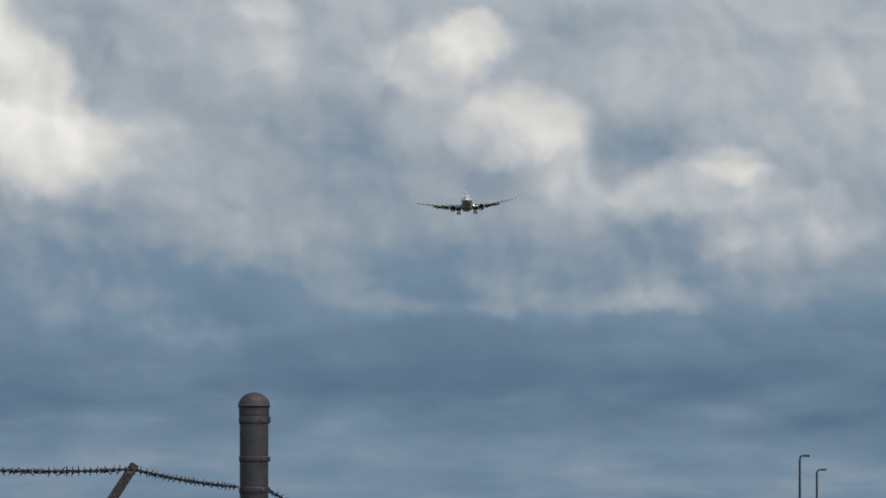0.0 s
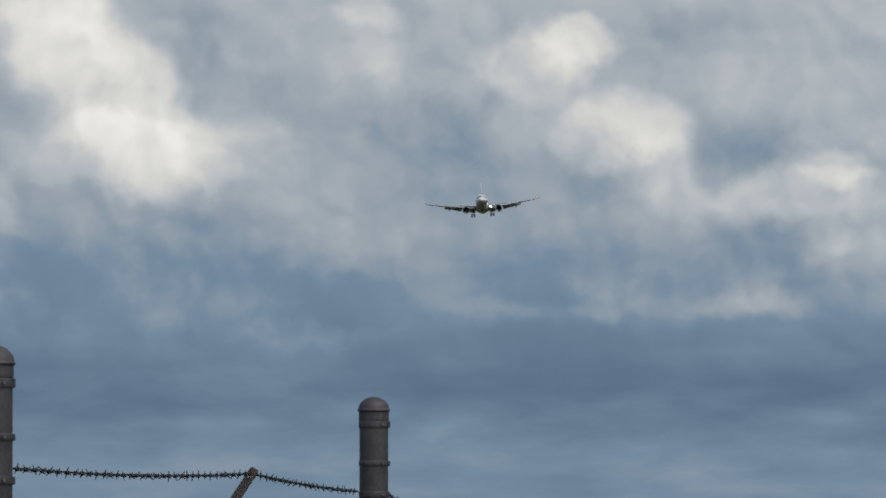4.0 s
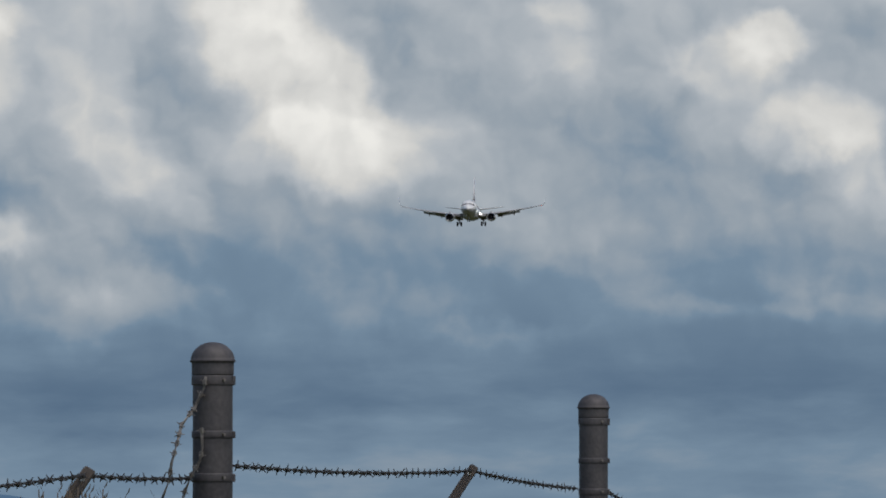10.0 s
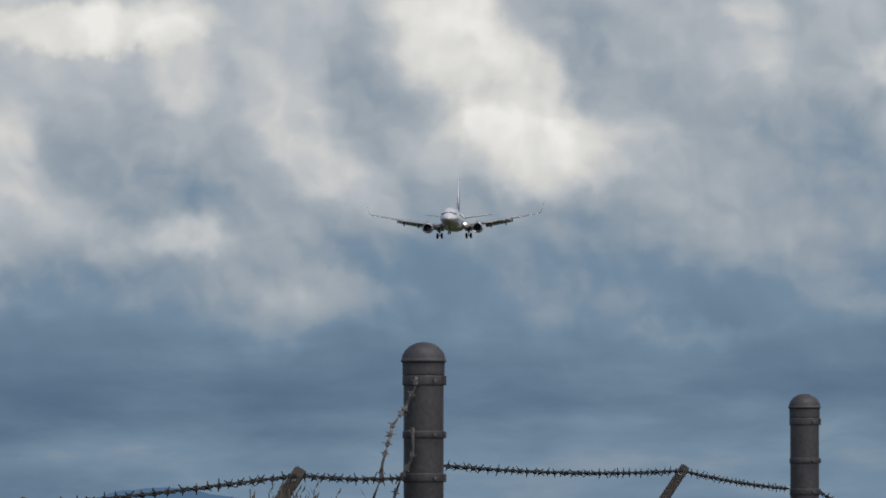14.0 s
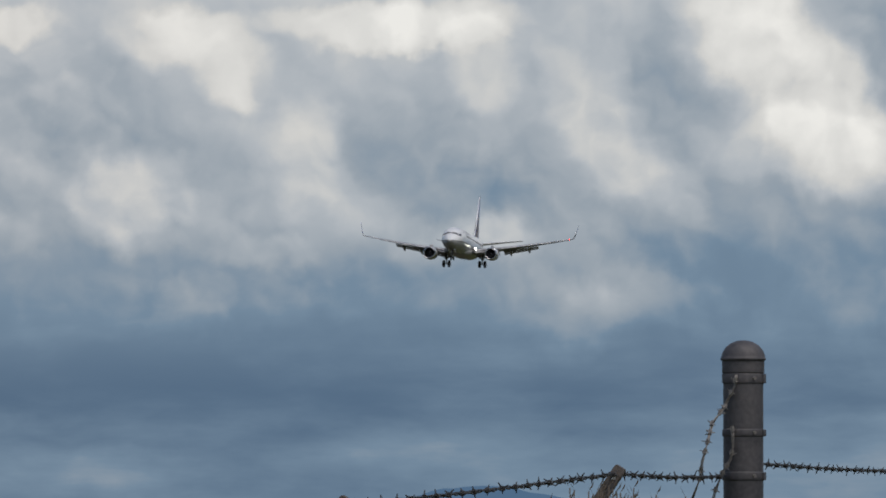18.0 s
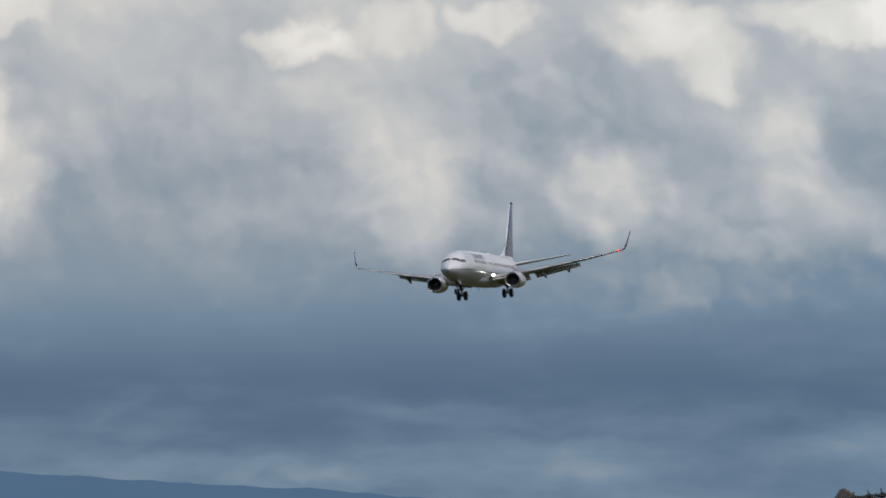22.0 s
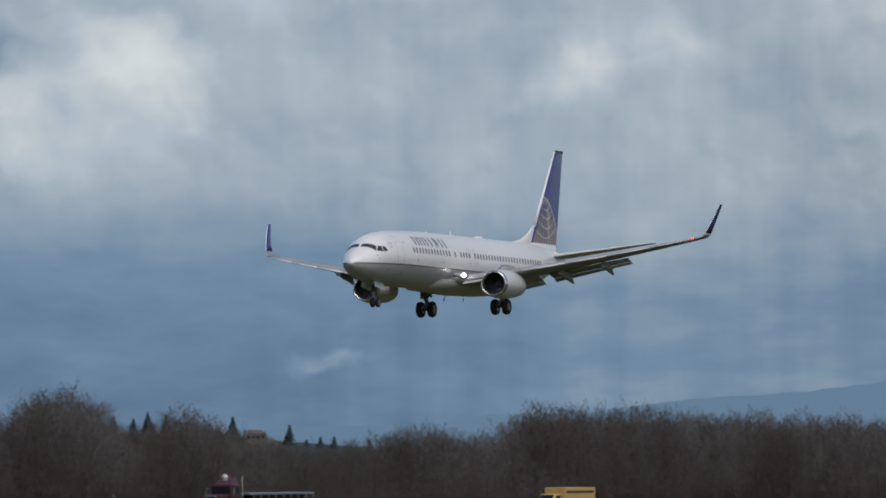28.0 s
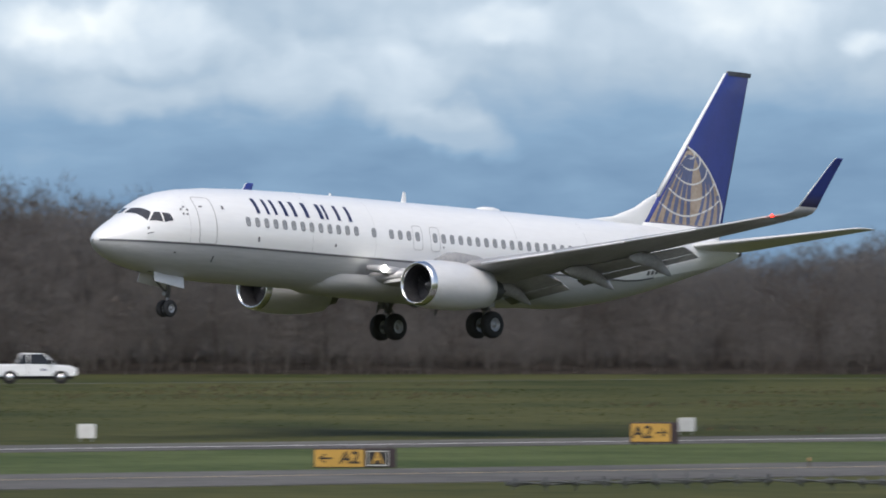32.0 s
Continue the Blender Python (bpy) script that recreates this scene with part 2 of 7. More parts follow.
HULL = [(0.14, -0.62, -0.70, 0.04), (0.19, -0.50, -0.82, 0.18), (0.32, -0.36, -0.95, 0.35), (0.58, -0.15, -1.14, 0.61), (1.05, 0.13, -1.37, 0.92),
        (1.6, 0.43, -1.55, 1.18), (2.0, 0.69, -1.64, 1.33), (2.5, 1.05, -1.74, 1.47), (3.0, 1.30, -1.81, 1.58), (3.6, 1.49, -1.88, 1.69),
        (4.5, 1.66, -1.95, 1.79), (6.0, 1.81, -2.0, 1.86), (8.0, 1.91, -2.0, 1.88), (11.0, 1.98, -2.0, 1.88), (14.0, 2.0, -2.0, 1.88), (26.0, 2.02, -2.0, 1.88), (27.5, 2.02, -1.86, 1.87),
        (29.5, 2.02, -1.52, 1.75), (31.5, 2.0, -1.08, 1.50), (33.5, 1.92, -0.55, 1.17), (35.5, 1.78, 0.05, 0.78), (37.0, 1.62, 0.52, 0.46), (38.0, 1.40, 0.88, 0.22)]


def hull(s):
    """Top, bottom and half width of the body at a station."""
    s = min(max(s, 0.14), 38.0)
    for a, b in zip(HULL, HULL[1:]):
        if s <= b[0]:
            k = (s - a[0]) / (b[0] - a[0])
            return tuple(a[i] + (b[i] - a[i]) * k for i in (1, 2, 3))
    return HULL[-1][1:]


def skin(s, phi, lift=0.0):
    """A point on the body: phi degrees from the top, positive to port."""
    top, bot, hw = hull(s)
    c, h = (top + bot) / 2, (top - bot) / 2
    a = radians(phi)
    return at(s, (hw + lift) * math.sin(a), c + (h + lift) * math.cos(a))


def skin_up(s, phi):
    top, bot, hw = hull(s)
    a, h = radians(phi), (top - bot) / 2
    return Vector((0, math.sin(a) / hw, math.cos(a) / h)).normalized()


def phi_of(s, z):
    """The side angle at which the body has height z over its axis."""
    top, bot, _ = hull(s)
    c, h = (top + bot) / 2, (top - bot) / 2
    return math.degrees(math.acos(max(-1.0, min(1.0, (z - c) / h))))


LINE_Z = -0.66
STATIONS = [.14, .16, .19, .25, .32, .45, .58, .8, 1.05, 1.3, 1.6, 1.8, 2, 2.25, 2.5, 2.75, 3, 3.3, 3.6, 4, 4.5, 5.2, 6, 7, 8] + list(range(9, 27)) + [26.8, 27.5, 28.5, 29.5, 30.5, 31.5, 32.5, 33.5, 34.5, 35.5, 36.3, 37, 37.5, 38]


def line_phi(s):
    """Where the white upper paint ends: along the grey line, running up under the tail."""
    z = LINE_Z + 0.06 * min(s / 6, 1)
    if s > 30:
        z += (s - 30) * 0.165
    top, bot, _ = hull(s)
    return phi_of(s, max(min(z, top - 0.02), bot + 0.02))


def body(plane):
    upper, lower = [], []
    for s in STATIONS:
        p = line_phi(s)
        upper.append([skin(s, -p + 2 * p * k / 26) for k in range(27)])
        lower.append([skin(s, p + (360 - 2 * p) * k / 22) for k in range(23)])
    for name, rows, mat, label in (("fuselage", upper, M_WHITE, "glossy white upper fuselage"), ("belly", lower, M_BELLY, "grey painted belly")):
        bm = bmesh.new()
        rings(bm, rows, False)
        if name == "belly":
            bm.verts.ensure_lookup_table()
        part(name, bm, mat, plane, label, True)
    bm = bmesh.new()
    lathe(bm, [(GEAR_S - 38.0, 0.21), (GEAR_S - 38.25, 0.17), (GEAR_S - 38.3, 0.08), (GEAR_S - 38.28, 0.0)], "x", 16, (0, 0, FUS_Z + 1.14))
    part("tail_cone", bm, M_DARKMET, plane, "dark exhaust cone of the auxiliary engine", True)
    # wing to body fairing
    bm = bmesh.new()
    loops = []
    for s, w, b in ((11.2, 0.5, -1.99), (12.2, 1.3, -2.12), (13.5, 1.7, -2.16), (16, 1.95, -2.22), (19, 1.98, -2.22), (21.5, 1.85, -2.18), (23.5, 1.4, -2.08), (25.2, 0.5, -1.98)):
        loops.append([at(s, w * math.cos(a), -1.3 + (b + 1.3) * max(math.sin(a), 0) ** 0.7 - 0.0) for a in [math.pi * k / 14 for k in range(15)]])
    rings(bm, loops, False)
    part("wing_fairing", bm, M_BELLY, plane, "smooth grey fairing under the wing root", True)
    # grey line and panel seams
    for side in (1, -1):
        pts = [skin(s, side * line_phi(s), 0.012) for s in STATIONS[3:-8]]
        strip("stripe", pts, 0.085, [skin_up(s, side * line_phi(s)) for s in STATIONS[3:-8]], M_LINE, plane)
    for s in (3.9, 10.6, 14.2, 22.6, 26.9, 31.2):
        ph = [-150 + 300 * k / 40 for k in range(41)]
        strip("panel_seam", [skin(s, p, 0.006) for p in ph], 0.010, [skin_up(s, p) for p in ph], M_SEAM, plane)


def patch(name, corners, mat, plane, lift=0.014, n=4, label=""):
    """A four-cornered pane on the body; corners as (station, phi)."""
    (a, b, c, d) = corners
    vs, fs = [], []
    for i in range(n + 1):
        for j in range(n + 1):
            u, v = i / n, j / n
            s = (a[0] * (1 - u) + b[0] * u) * (1 - v) + (d[0] * (1 - u) + c[0] * u) * v
            p = (a[1] * (1 - u) + b[1] * u) * (1 - v) + (d[1] * (1 - u) + c[1] * u) * v
            vs.append(skin(s, p, lift))
    for i in range(n):
        for j in range(n):
            k = i * (n + 1) + j
            fs.append((k, k + 1, k + n + 2, k + n + 1))
    return link(name, raw(name, vs, fs), mat, plane, label, True)


def outline(name, s0, s1, z0, z1, side, plane, width=0.045, mat=None):
    """A rounded rectangular seam on the body's side."""
    pts, ups = [], []
    r = 0.14
    path = []
    for cx, cz, a0 in ((s1 - r, z1 - r, 90), (s1 - r, z0 + r, 0), (s0 + r, z0 + r, -90), (s0 + r, z1 - r, -180)):
        for k in range(5):
            a = radians(a0 - 22.5 * k)
            path.append((cx + r * math.cos(a), cz + r * math.sin(a)))
    path.append(path[0])
    fine = []
    for p, q in zip(path, path[1:]):
        m = max(1, int(math.hypot(q[0] - p[0], q[1] - p[1]) / 0.2))
        fine += [(p[0] + (q[0] - p[0]) * k / m, p[1] + (q[1] - p[1]) * k / m) for k in range(m)]
    fine.append(path[-1])
    for s, z in fine:
        ph = side * phi_of(s, z)
        pts.append(skin(s, ph, 0.012))
        ups.append(skin_up(s, ph))
    return strip(name, pts, width, ups, mat or M_SEAM, plane)


def glazing(plane):
    for side in (1, -1):
        shapes = [((1.72, 4), (2.04, 4), (2.34, 44), (2.05, phi_of(2.05, 0.20))), ((2.11, phi_of(2.11, 0.20)), (2.43, phi_of(2.43, 0.57)), (2.65, phi_of(2.65, 0.57)), (2.65, phi_of(2.65, 0.18))),
                  ((2.71, phi_of(2.71, 0.18)), (2.71, phi_of(2.71, 0.57)), (3.02, phi_of(3.02, 0.54)), (3.12, phi_of(3.12, 0.26)))]
        for k, sh in enumerate(shapes):
            patch("cockpit_window", [(s, side * p) for s, p in sh], M_COCKPIT, plane, 0.016, 4, "dark cockpit window pane")
        # cabin windows share one rounded pane
        me = None
        for i in range(46):
            if i in (13, 15, 20):
                continue
            s, z = 7.0 + 0.508 * i, 0.47
            ph = side * phi_of(s, z)
            if me is None:
                pts = [(0.125 * math.copysign(abs(math.cos(a)) ** 0.6, math.cos(a)), 0.19 * math.copysign(abs(math.sin(a)) ** 0.7, math.sin(a))) for a in [k * math.tau / 14 for k in range(14)]]
                vs = [(x, y, 0.016) for x, y in pts] + [(x * 1.12, y * 1.08, 0.0) for x, y in pts]
                me = raw("cabin_window", vs, [tuple(range(14))] + [(14 + k, 14 + (k + 1) % 14, (k + 1) % 14, k) for k in range(14)])
            o = link("cabin_window", me, M_CABIN, plane)
            n = skin_up(s, ph)
            fwd = Vector((1, 0, 0))
            upv = n.cross(fwd) if side > 0 else -n.cross(fwd)
            mat = Matrix((fwd, upv if upv.z > 0 else -upv, n)).transposed()
            o.matrix_local = Matrix.Translation(skin(s, ph)) @ mat.to_4x4()
        outline("door_outline", 4.35, 5.25, -0.57, 1.31, side, plane)
        outline("door_outline", 31.6, 32.4, -0.1, 1.5, side, plane, 0.03)
        for s in (16.65, 17.67):
            outline("exit_outline", s - 0.27, s + 0.27, -0.09, 0.91, side, plane, 0.03)
        for s, z, w, h in ((5.75, 0.95, 0.12, 0.14), (7.55, -0.22, 0.10, 0.2), (11.9, -0.2, 0.1, 0.12), (2.0, -0.1, 0.08, 0.1), (4.6, 0.92, 0.18, 0.05), (18.15, 0.1, 0.08, 0.08), (5.3, -1.15, 0.09, 0.25), (3.3, -1.0, 0.1, 0.06)):
            a, b = phi_of(s, z + h / 2), phi_of(s, z - h / 2)
            patch("placard", [(s - w / 2, side * a), (s + w / 2, side * a), (s + w / 2, side * b), (s - w / 2, side * b)], M_LINE, plane, 0.01, 1)
        for k in range(5):
            a = radians(90 + 72 * k)
            s, z = 3.75 + 0.16 * math.cos(a), 0.70 + 0.16 * math.sin(a)
            p = phi_of(s, z)
            patch("star_emblem", [(s - .05, side * (p - 1.5)), (s + .05, side * (p - 1.5)), (s + .05, side * (p + 1.5)), (s - .05, side * (p + 1.5))], M_LINE, plane, 0.01, 1)
    # airline title as plain upright bars on both sides
    for side in (1, -1):
        for s0, w in ((7.55, .19), (8.11, .16), (8.55, .16), (9.11, .19), (9.63, .2), (10.3, .2), (11.1, .21), (11.45, .14), (12.1, .18), (12.75, .18)):
            if w:
                patch("title_bar", [(s0, side * phi_of(s0, 1.45)), (s0 + w, side * phi_of(s0, 1.45)), (s0 + w + .05, side * phi_of(s0, 0.84)), (s0 + .05, side * phi_of(s0, 0.84))], M_NAVY, plane, 0.014, 3)
        for k in range(5):
            a = 30.9 + 0.29 * k
            patch("registration_bar", [(a, side * 108), (a + 0.2, side * 108), (a + 0.2, side * 115), (a, side * 115)], M_LINE, plane, 0.014, 1)


def foil(n=12, thick=0.12, camber=0.02):
    """Closed wing section, nose at 0 and tail at 1."""
    up, lo = [], []
    for k in range(n + 1):
        x = 0.5 - 0.5 * math.cos(math.pi * k / n)
        t = 5 * thick * (0.2969 * math.sqrt(x) - 0.126 * x - 0.3516 * x * x + 0.2843 * x ** 3 - 0.1015 * x ** 4)
        c = camber * math.sin(math.pi * x)
        up.append((x, c + t))
        lo.append((x, c - t * (0.9 if camber else 1.0)))
    return up[::-1] + lo[1:-1]


def surface(rows, n=12, thick=0.12):
    """Loft wing sections: rows of (lead station, y, z, chord, thickness, twist degrees, cant degrees)."""
    bm = bmesh.new()
    loops = []
    for le, y, z, ch, th, tw, cant in rows:
        lp = []
        for x, t in foil(n, th):
            dx, dz = x * ch, t * ch - x * ch * math.sin(radians(tw))
            ca = radians(cant)
            lp.append(at(le + dx, y - dz * math.sin(ca), z + dz * math.cos(ca)))
        loops.append(lp)
    rings(bm, loops)
    return bm


def mirror(rows):
    return [(a, -y, z, c, th, tw, -cant) for a, y, z, c, th, tw, cant in rows]


def wing_z(y):
    k = max(abs(y) - 1.88, 0) / 15.2
    return -1.35 + 2.25 * k + 0.6 * k * k


def wing_le(y):
    y = abs(y)
    return 14.35 + (y - 1.88) * (2.2 / 3.92) if y < 5.8 else 16.55 + (y - 5.8) * (6.35 / 11.3)


def wing_te(y):
    y = abs(y)
    return 20.9 + (y - 1.88) * (0.2 / 3.92) if y < 5.8 else 21.1 + (y - 5.8) * (3.4 / 11.3)


def wings(plane):
    for side in (1, -1):
        rows = []
        for y in (1.2, 1.88, 3.0, 4.4, 5.8, 8.0, 10.5, 13.0, 15.0, 16.3):
            k = (y - 1.2) / 15
            rows.append((wing_le(y), y, wing_z(y), wing_te(y) - wing_le(y), 0.135 - 0.04 * k, 2.0 - 3 * k, 6))
        w = part("wing", surface(rows if side > 0 else mirror(rows)), M_WING, plane, "light grey swept wing", True)
        # winglet, blended upwards
        wz = wing_z(16.3)
        tip = [(22.55, 16.3, wz, 1.63, 0.095, -1, 8), (22.85, 16.6, wz + 0.07, 1.46, 0.09, -1, 20), (23.17, 16.83, wz + 0.22, 1.26, 0.085, 0, 42), (23.45, 16.97, wz + 0.46, 1.10, 0.08, 0, 64)]
        top = [(23.45, 16.97, wz + 0.46, 1.10, 0.08, 0, 64), (23.83, 17.14, 2.35, 0.92, 0.075, 0, 76), (24.42, 17.33, 3.12, 0.69, 0.07, 0, 79), (24.97, 17.46, 3.78, 0.49, 0.07, 0, 79), (25.12, 17.49, 3.85, 0.36, 0.05, 0, 79)]
        part("wing_tip", surface(tip if side > 0 else mirror(tip)), M_WING, plane, "grey upswept wing tip", True)
        part("winglet", surface(top if side > 0 else mirror(top)), M_BLUE, plane, "dark blue tall winglet", True)
        edge = [(le - 0.03, y, z, ch * 0.16, th * 3.2, tw, ca) for le, y, z, ch, th, tw, ca in top]
        part("winglet_edge", surface(edge if side > 0 else mirror(edge), 6), M_EDGE, plane, "polished winglet leading edge", True)
        # slats hang forward of the leading edge
        for y0, y1 in ((5.9, 8.5), (8.56, 11.1), (11.16, 13.7), (13.76, 16.2)):
            rr = []
            for y in (y0, (y0 + y1) / 2, y1):
                ch = 0.17 * (wing_te(y) - wing_le(y)) + 0.12
                rr.append((wing_le(y) - 0.28, y, wing_z(y) - 0.05, ch, 0.15, -7, 6))
            part("slat", surface(rr if side > 0 else mirror(rr), 8), M_SLAT, plane, "pale grey extended slat", True)
        rr = [(wing_le(y) - 0.15, y, wing_z(y) - 0.32, 0.55, 0.14, -30, 6) for y in (2.2, 3.0, 3.7)]
        part("krueger_flap", surface(rr if side > 0 else mirror(rr), 6), M_WING, plane, "", True)
        # flaps, lowered in two elements
        for y0, y1 in ((2.05, 5.35), (6.1, 11.4)):
            for el in (0, 1):
                rr = []
                for y in (y0, y1):
                    ch = wing_te(y) - wing_le(y)
                    c0 = min(0.24 * ch, 1.25)
                    if el == 0:
                        rr.append((wing_te(y) - 0.42 * c0, y, wing_z(y) - 0.12, c0, 0.12, 16, 6))
                    else:
                        rr.append((wing_te(y) + 0.54 * c0, y, wing_z(y) - 0.14 - 0.28 * c0, c0 * 0.4, 0.12, 30, 6))
                part("flap" if el == 0 else "aft_flap", surface(rr if side > 0 else mirror(rr), 8), M_WING, plane, "lowered landing flap", True)
        # flap track fairings
        for y, ln in ((3.35, 2.5), (7.15, 3.0), (10.0, 2.6)):
            bm = bmesh.new()
            s0, z0 = wing_te(y) - 1.55, wing_z(y) - 0.30
            prof = [(0, .03), (0.1, .12), (0.3, .19), (0.55, .21), (0.75, .17), (0.92, .08), (1.0, .015)]
            loops = []
            for k, r in prof:
                bend = max(k - 0.45, 0) ** 1.3 * 1.35
                c = at(s0 + k * ln, side * y, z0 - 0.05 - bend)
                loops.append([c + Vector((0, math.cos(a) * r, math.sin(a) * r * 1.5)) for a in [q * math.tau / 10 for q in range(10)]])
            rings(bm, loops)
            part("flap_fairing", bm, M_WING, plane, "pointed flap track fairing", True)
        # lights
        bm = bmesh.new()
        bmesh.ops.create_uvsphere(bm, u_segments=10, v_segments=6, radius=0.06, matrix=Matrix.Translation(at(22.5, side * 16.35, wing_z(16.3) + 0.03)))
        part("position_light", bm, M_RED if side > 0 else M_CABIN, plane, "red position light" if side > 0 else "")
        bm = bmesh.new()
        lathe(bm, [(0.04, 0.0), (0.03, 0.10), (-0.03, 0.145)], "x", 16, at(14.16, side * 2.42, -1.02))
        part("landing_light", bm, M_LAMP if side > 0 else M_CABIN, plane, "glaring landing light in the wing root" if side > 0 else "unlit landing light in the wing root")
        bm = bmesh.new()
        tube(bm, [at(13.75, side * 1.85, -1.0), at(14.25, side * 2.2, -1.03), at(15.4, side * 2.4, -1.2)], [0.12, 0.19, 0.25], 12)
        part("light_housing", bm, M_WING, plane, "", True)


def tail(plane):
    # fin in a white foot, a blue field and a polished leading edge
    def fin_row(z):
        k = (z - 1.6) / (9.04 - 1.6)
        le, te = 31.6 + (37.1 - 31.6) * k, 36.95 + (38.6 - 36.95) * k
        return le, te

    def fin_rows(zs, cut=0.0, back=1.0, th=0.10):
        out = []
        for z in zs:
            le, te = fin_row(z)
            ch = te - le
            out.append((le + cut * ch, 0.0, z, ch * (back - cut), th, 0, 90))
        return out

    def stand(rows, n=10):
        bm = bmesh.new()
        loops = []
        for le, y, z, ch, th, tw, ca in rows:
            loops.append([at(le + x * ch, t * ch, z) for x, t in foil(n, th, 0.0)])
        rings(bm, loops)
        return bm
    part("fin", stand(fin_rows((1.5, 2.6, 4.0, 6.0, 8.0, 8.95)) + [(37.3, 0, 9.04, 1.2, 0.06, 0, 90)]), M_BLUE, plane, "dark blue tail fin", True)
    rows = [(le - 0.04, y, z, ch * 0.08 + 0.05, 0.62, tw, ca) for le, y, z, ch, th, tw, ca in fin_rows((3.3, 5.0, 7.0, 8.95))]
    part("fin_leading_edge", stand(rows, 6), M_EDGE, plane, "polished fin leading edge", True)
    part("fin_cap", stand([(le + 0.05, y, z, ch + 0.08, 0.115, tw, ca) for le, y, z, ch, th, tw, ca in fin_rows((8.86, 9.06))]), M_DARKMET, plane, "dark cap on the fin")
    rows = [(28.2, 0, 1.9, 3.6, 0.015, 0, 90), (28.6, 0, 2.02, 6.5, 0.03, 0, 90), (30.2, 0, 2.25, 4.0, 0.055, 0, 90), (31.5, 0, 2.7, 1.7, 0.12, 0, 90), (32.3, 0, 3.15, 0.9, 0.16, 0, 90), (32.95, 0, 3.45, 0.35, 0.2, 0, 90)]
    part("dorsal_fin", stand(rows, 8), M_WHITE, plane, "white dorsal fin fillet", True)
    rows = [(le - 0.02, y, z, ch + 0.04, th * 1.04 + 0.004, tw, ca) for le, y, z, ch, th, tw, ca in fin_rows((1.4, 2.12))]
    part("fin_foot", stand(rows), M_WHITE, plane, "white foot of the fin", True)
    # emblem: tan field of a globe with pale rings and slate meridians, cut by the fin's edge
    def fin_skin(s, z, side, lift):
        le, te = fin_row(z)
        ch = te - le
        x = min(max((s - le) / ch, 0.0005), 1)
        t = 5 * 0.10 * (0.2969 * math.sqrt(x) - 0.126 * x - 0.3516 * x * x + 0.2843 * x ** 3 - 0.1015 * x ** 4)
        return at(s, side * (t * ch + lift), z)

    def edge_s(z):
        """Rear limit of the globe at a height."""
        k = (z - 0.6) / 5.45
        return 32.62 + 4.95 * math.sqrt(max(1 - k * k, 0.0))
    zs = [2.15 + (5.62 - 2.15) * k / 24 for k in range(25)]
    for side in (1, -1):
        vs, fs = [], []
        for z in zs:
            le, te = fin_row(z)
            s1 = min(edge_s(z), te - 0.25)
            for j in range(13):
                vs.append(fin_skin(le + 0.06 * (te - le) + (s1 - le - 0.06 * (te - le)) * j / 12, z, side, 0.010))
        for i in range(24):
            for j in range(12):
                a = i * 13 + j
                fs.append((a, a + 1, a + 14, a + 13))
        link("emblem_field", raw("emblem_field", vs, fs), M_TAN, plane, "tan globe field of the emblem", True)
        top = Vector((35.05, 5.75))
        for k in range(12):              # meridian bands
            s_end = 31.7 + k * 0.5
            pts = []
            for q in range(15):
                u = q / 14
                z = 5.4 - (5.4 - 2.18) * u
                s = top.x + (s_end - top.x) * u ** 0.8 + 0.55 * (1 if k > 6 else -0.2) * math.sin(math.pi * u)
                le, te = fin_row(z)
                if le + 0.3 < s < min(edge_s(z), te - 0.25) - 0.12:
                    pts.append((s, z, u))
            if len(pts) > 2:
                P = [fin_skin(s, z, side, 0.015) for s, z, u in pts]
                strip("emblem_meridian", P, 0.22, [Vector((0, side, 0.03))] * len(P), M_SLATE, plane)
        for z0, sag in ((5.15, 0.15), (4.82, 0.32), (4.35, 0.48), (3.75, 0.58), (3.05, 0.58)):   # pale parallels, hanging in arcs
            pts = []
            for q in range(25):
                u = q / 24
                z = z0 - sag * math.sin(math.pi * min(u * 1.05, 1)) + 0.30 * u * u
                le, te = fin_row(z)
                s = le + 0.25 + (min(edge_s(z), te - 0.25) - le - 0.27) * u
                if z > 2.16:
                    pts.append((s, z))
            P = [fin_skin(s, z, side, 0.02) for s, z in pts]
            strip("emblem_ring", P, 0.075, [Vector((0, side, 0.03))] * len(P), M_BOARD, plane)
        P = []
        for q in range(25):              # its pale rear limb
            z = 2.18 + (5.62 - 2.18) * q / 24
            P.append(fin_skin(min(edge_s(z), fin_row(z)[1] - 0.25), z, side, 0.022))
        strip("emblem_ring", P, 0.085, [Vector((0, side, 0.03))] * len(P), M_BOARD, plane)
    for side in (1, -1):
        rows = [(33.9, 0.3, 1.15, 4.1, 0.10, 0, 7), (34.3, 0.9, 1.2, 3.75, 0.10, 0, 7), (36.1, 3.9, 1.62, 2.45, 0.095, 0, 7), (38.0, 6.85, 2.05, 1.25, 0.09, 0, 7), (38.4, 7.02, 2.08, 0.85, 0.05, 0, 7)]
        part("tailplane", surface(rows if side > 0 else mirror(rows)), M_COWL, plane, "light grey tailplane", True)


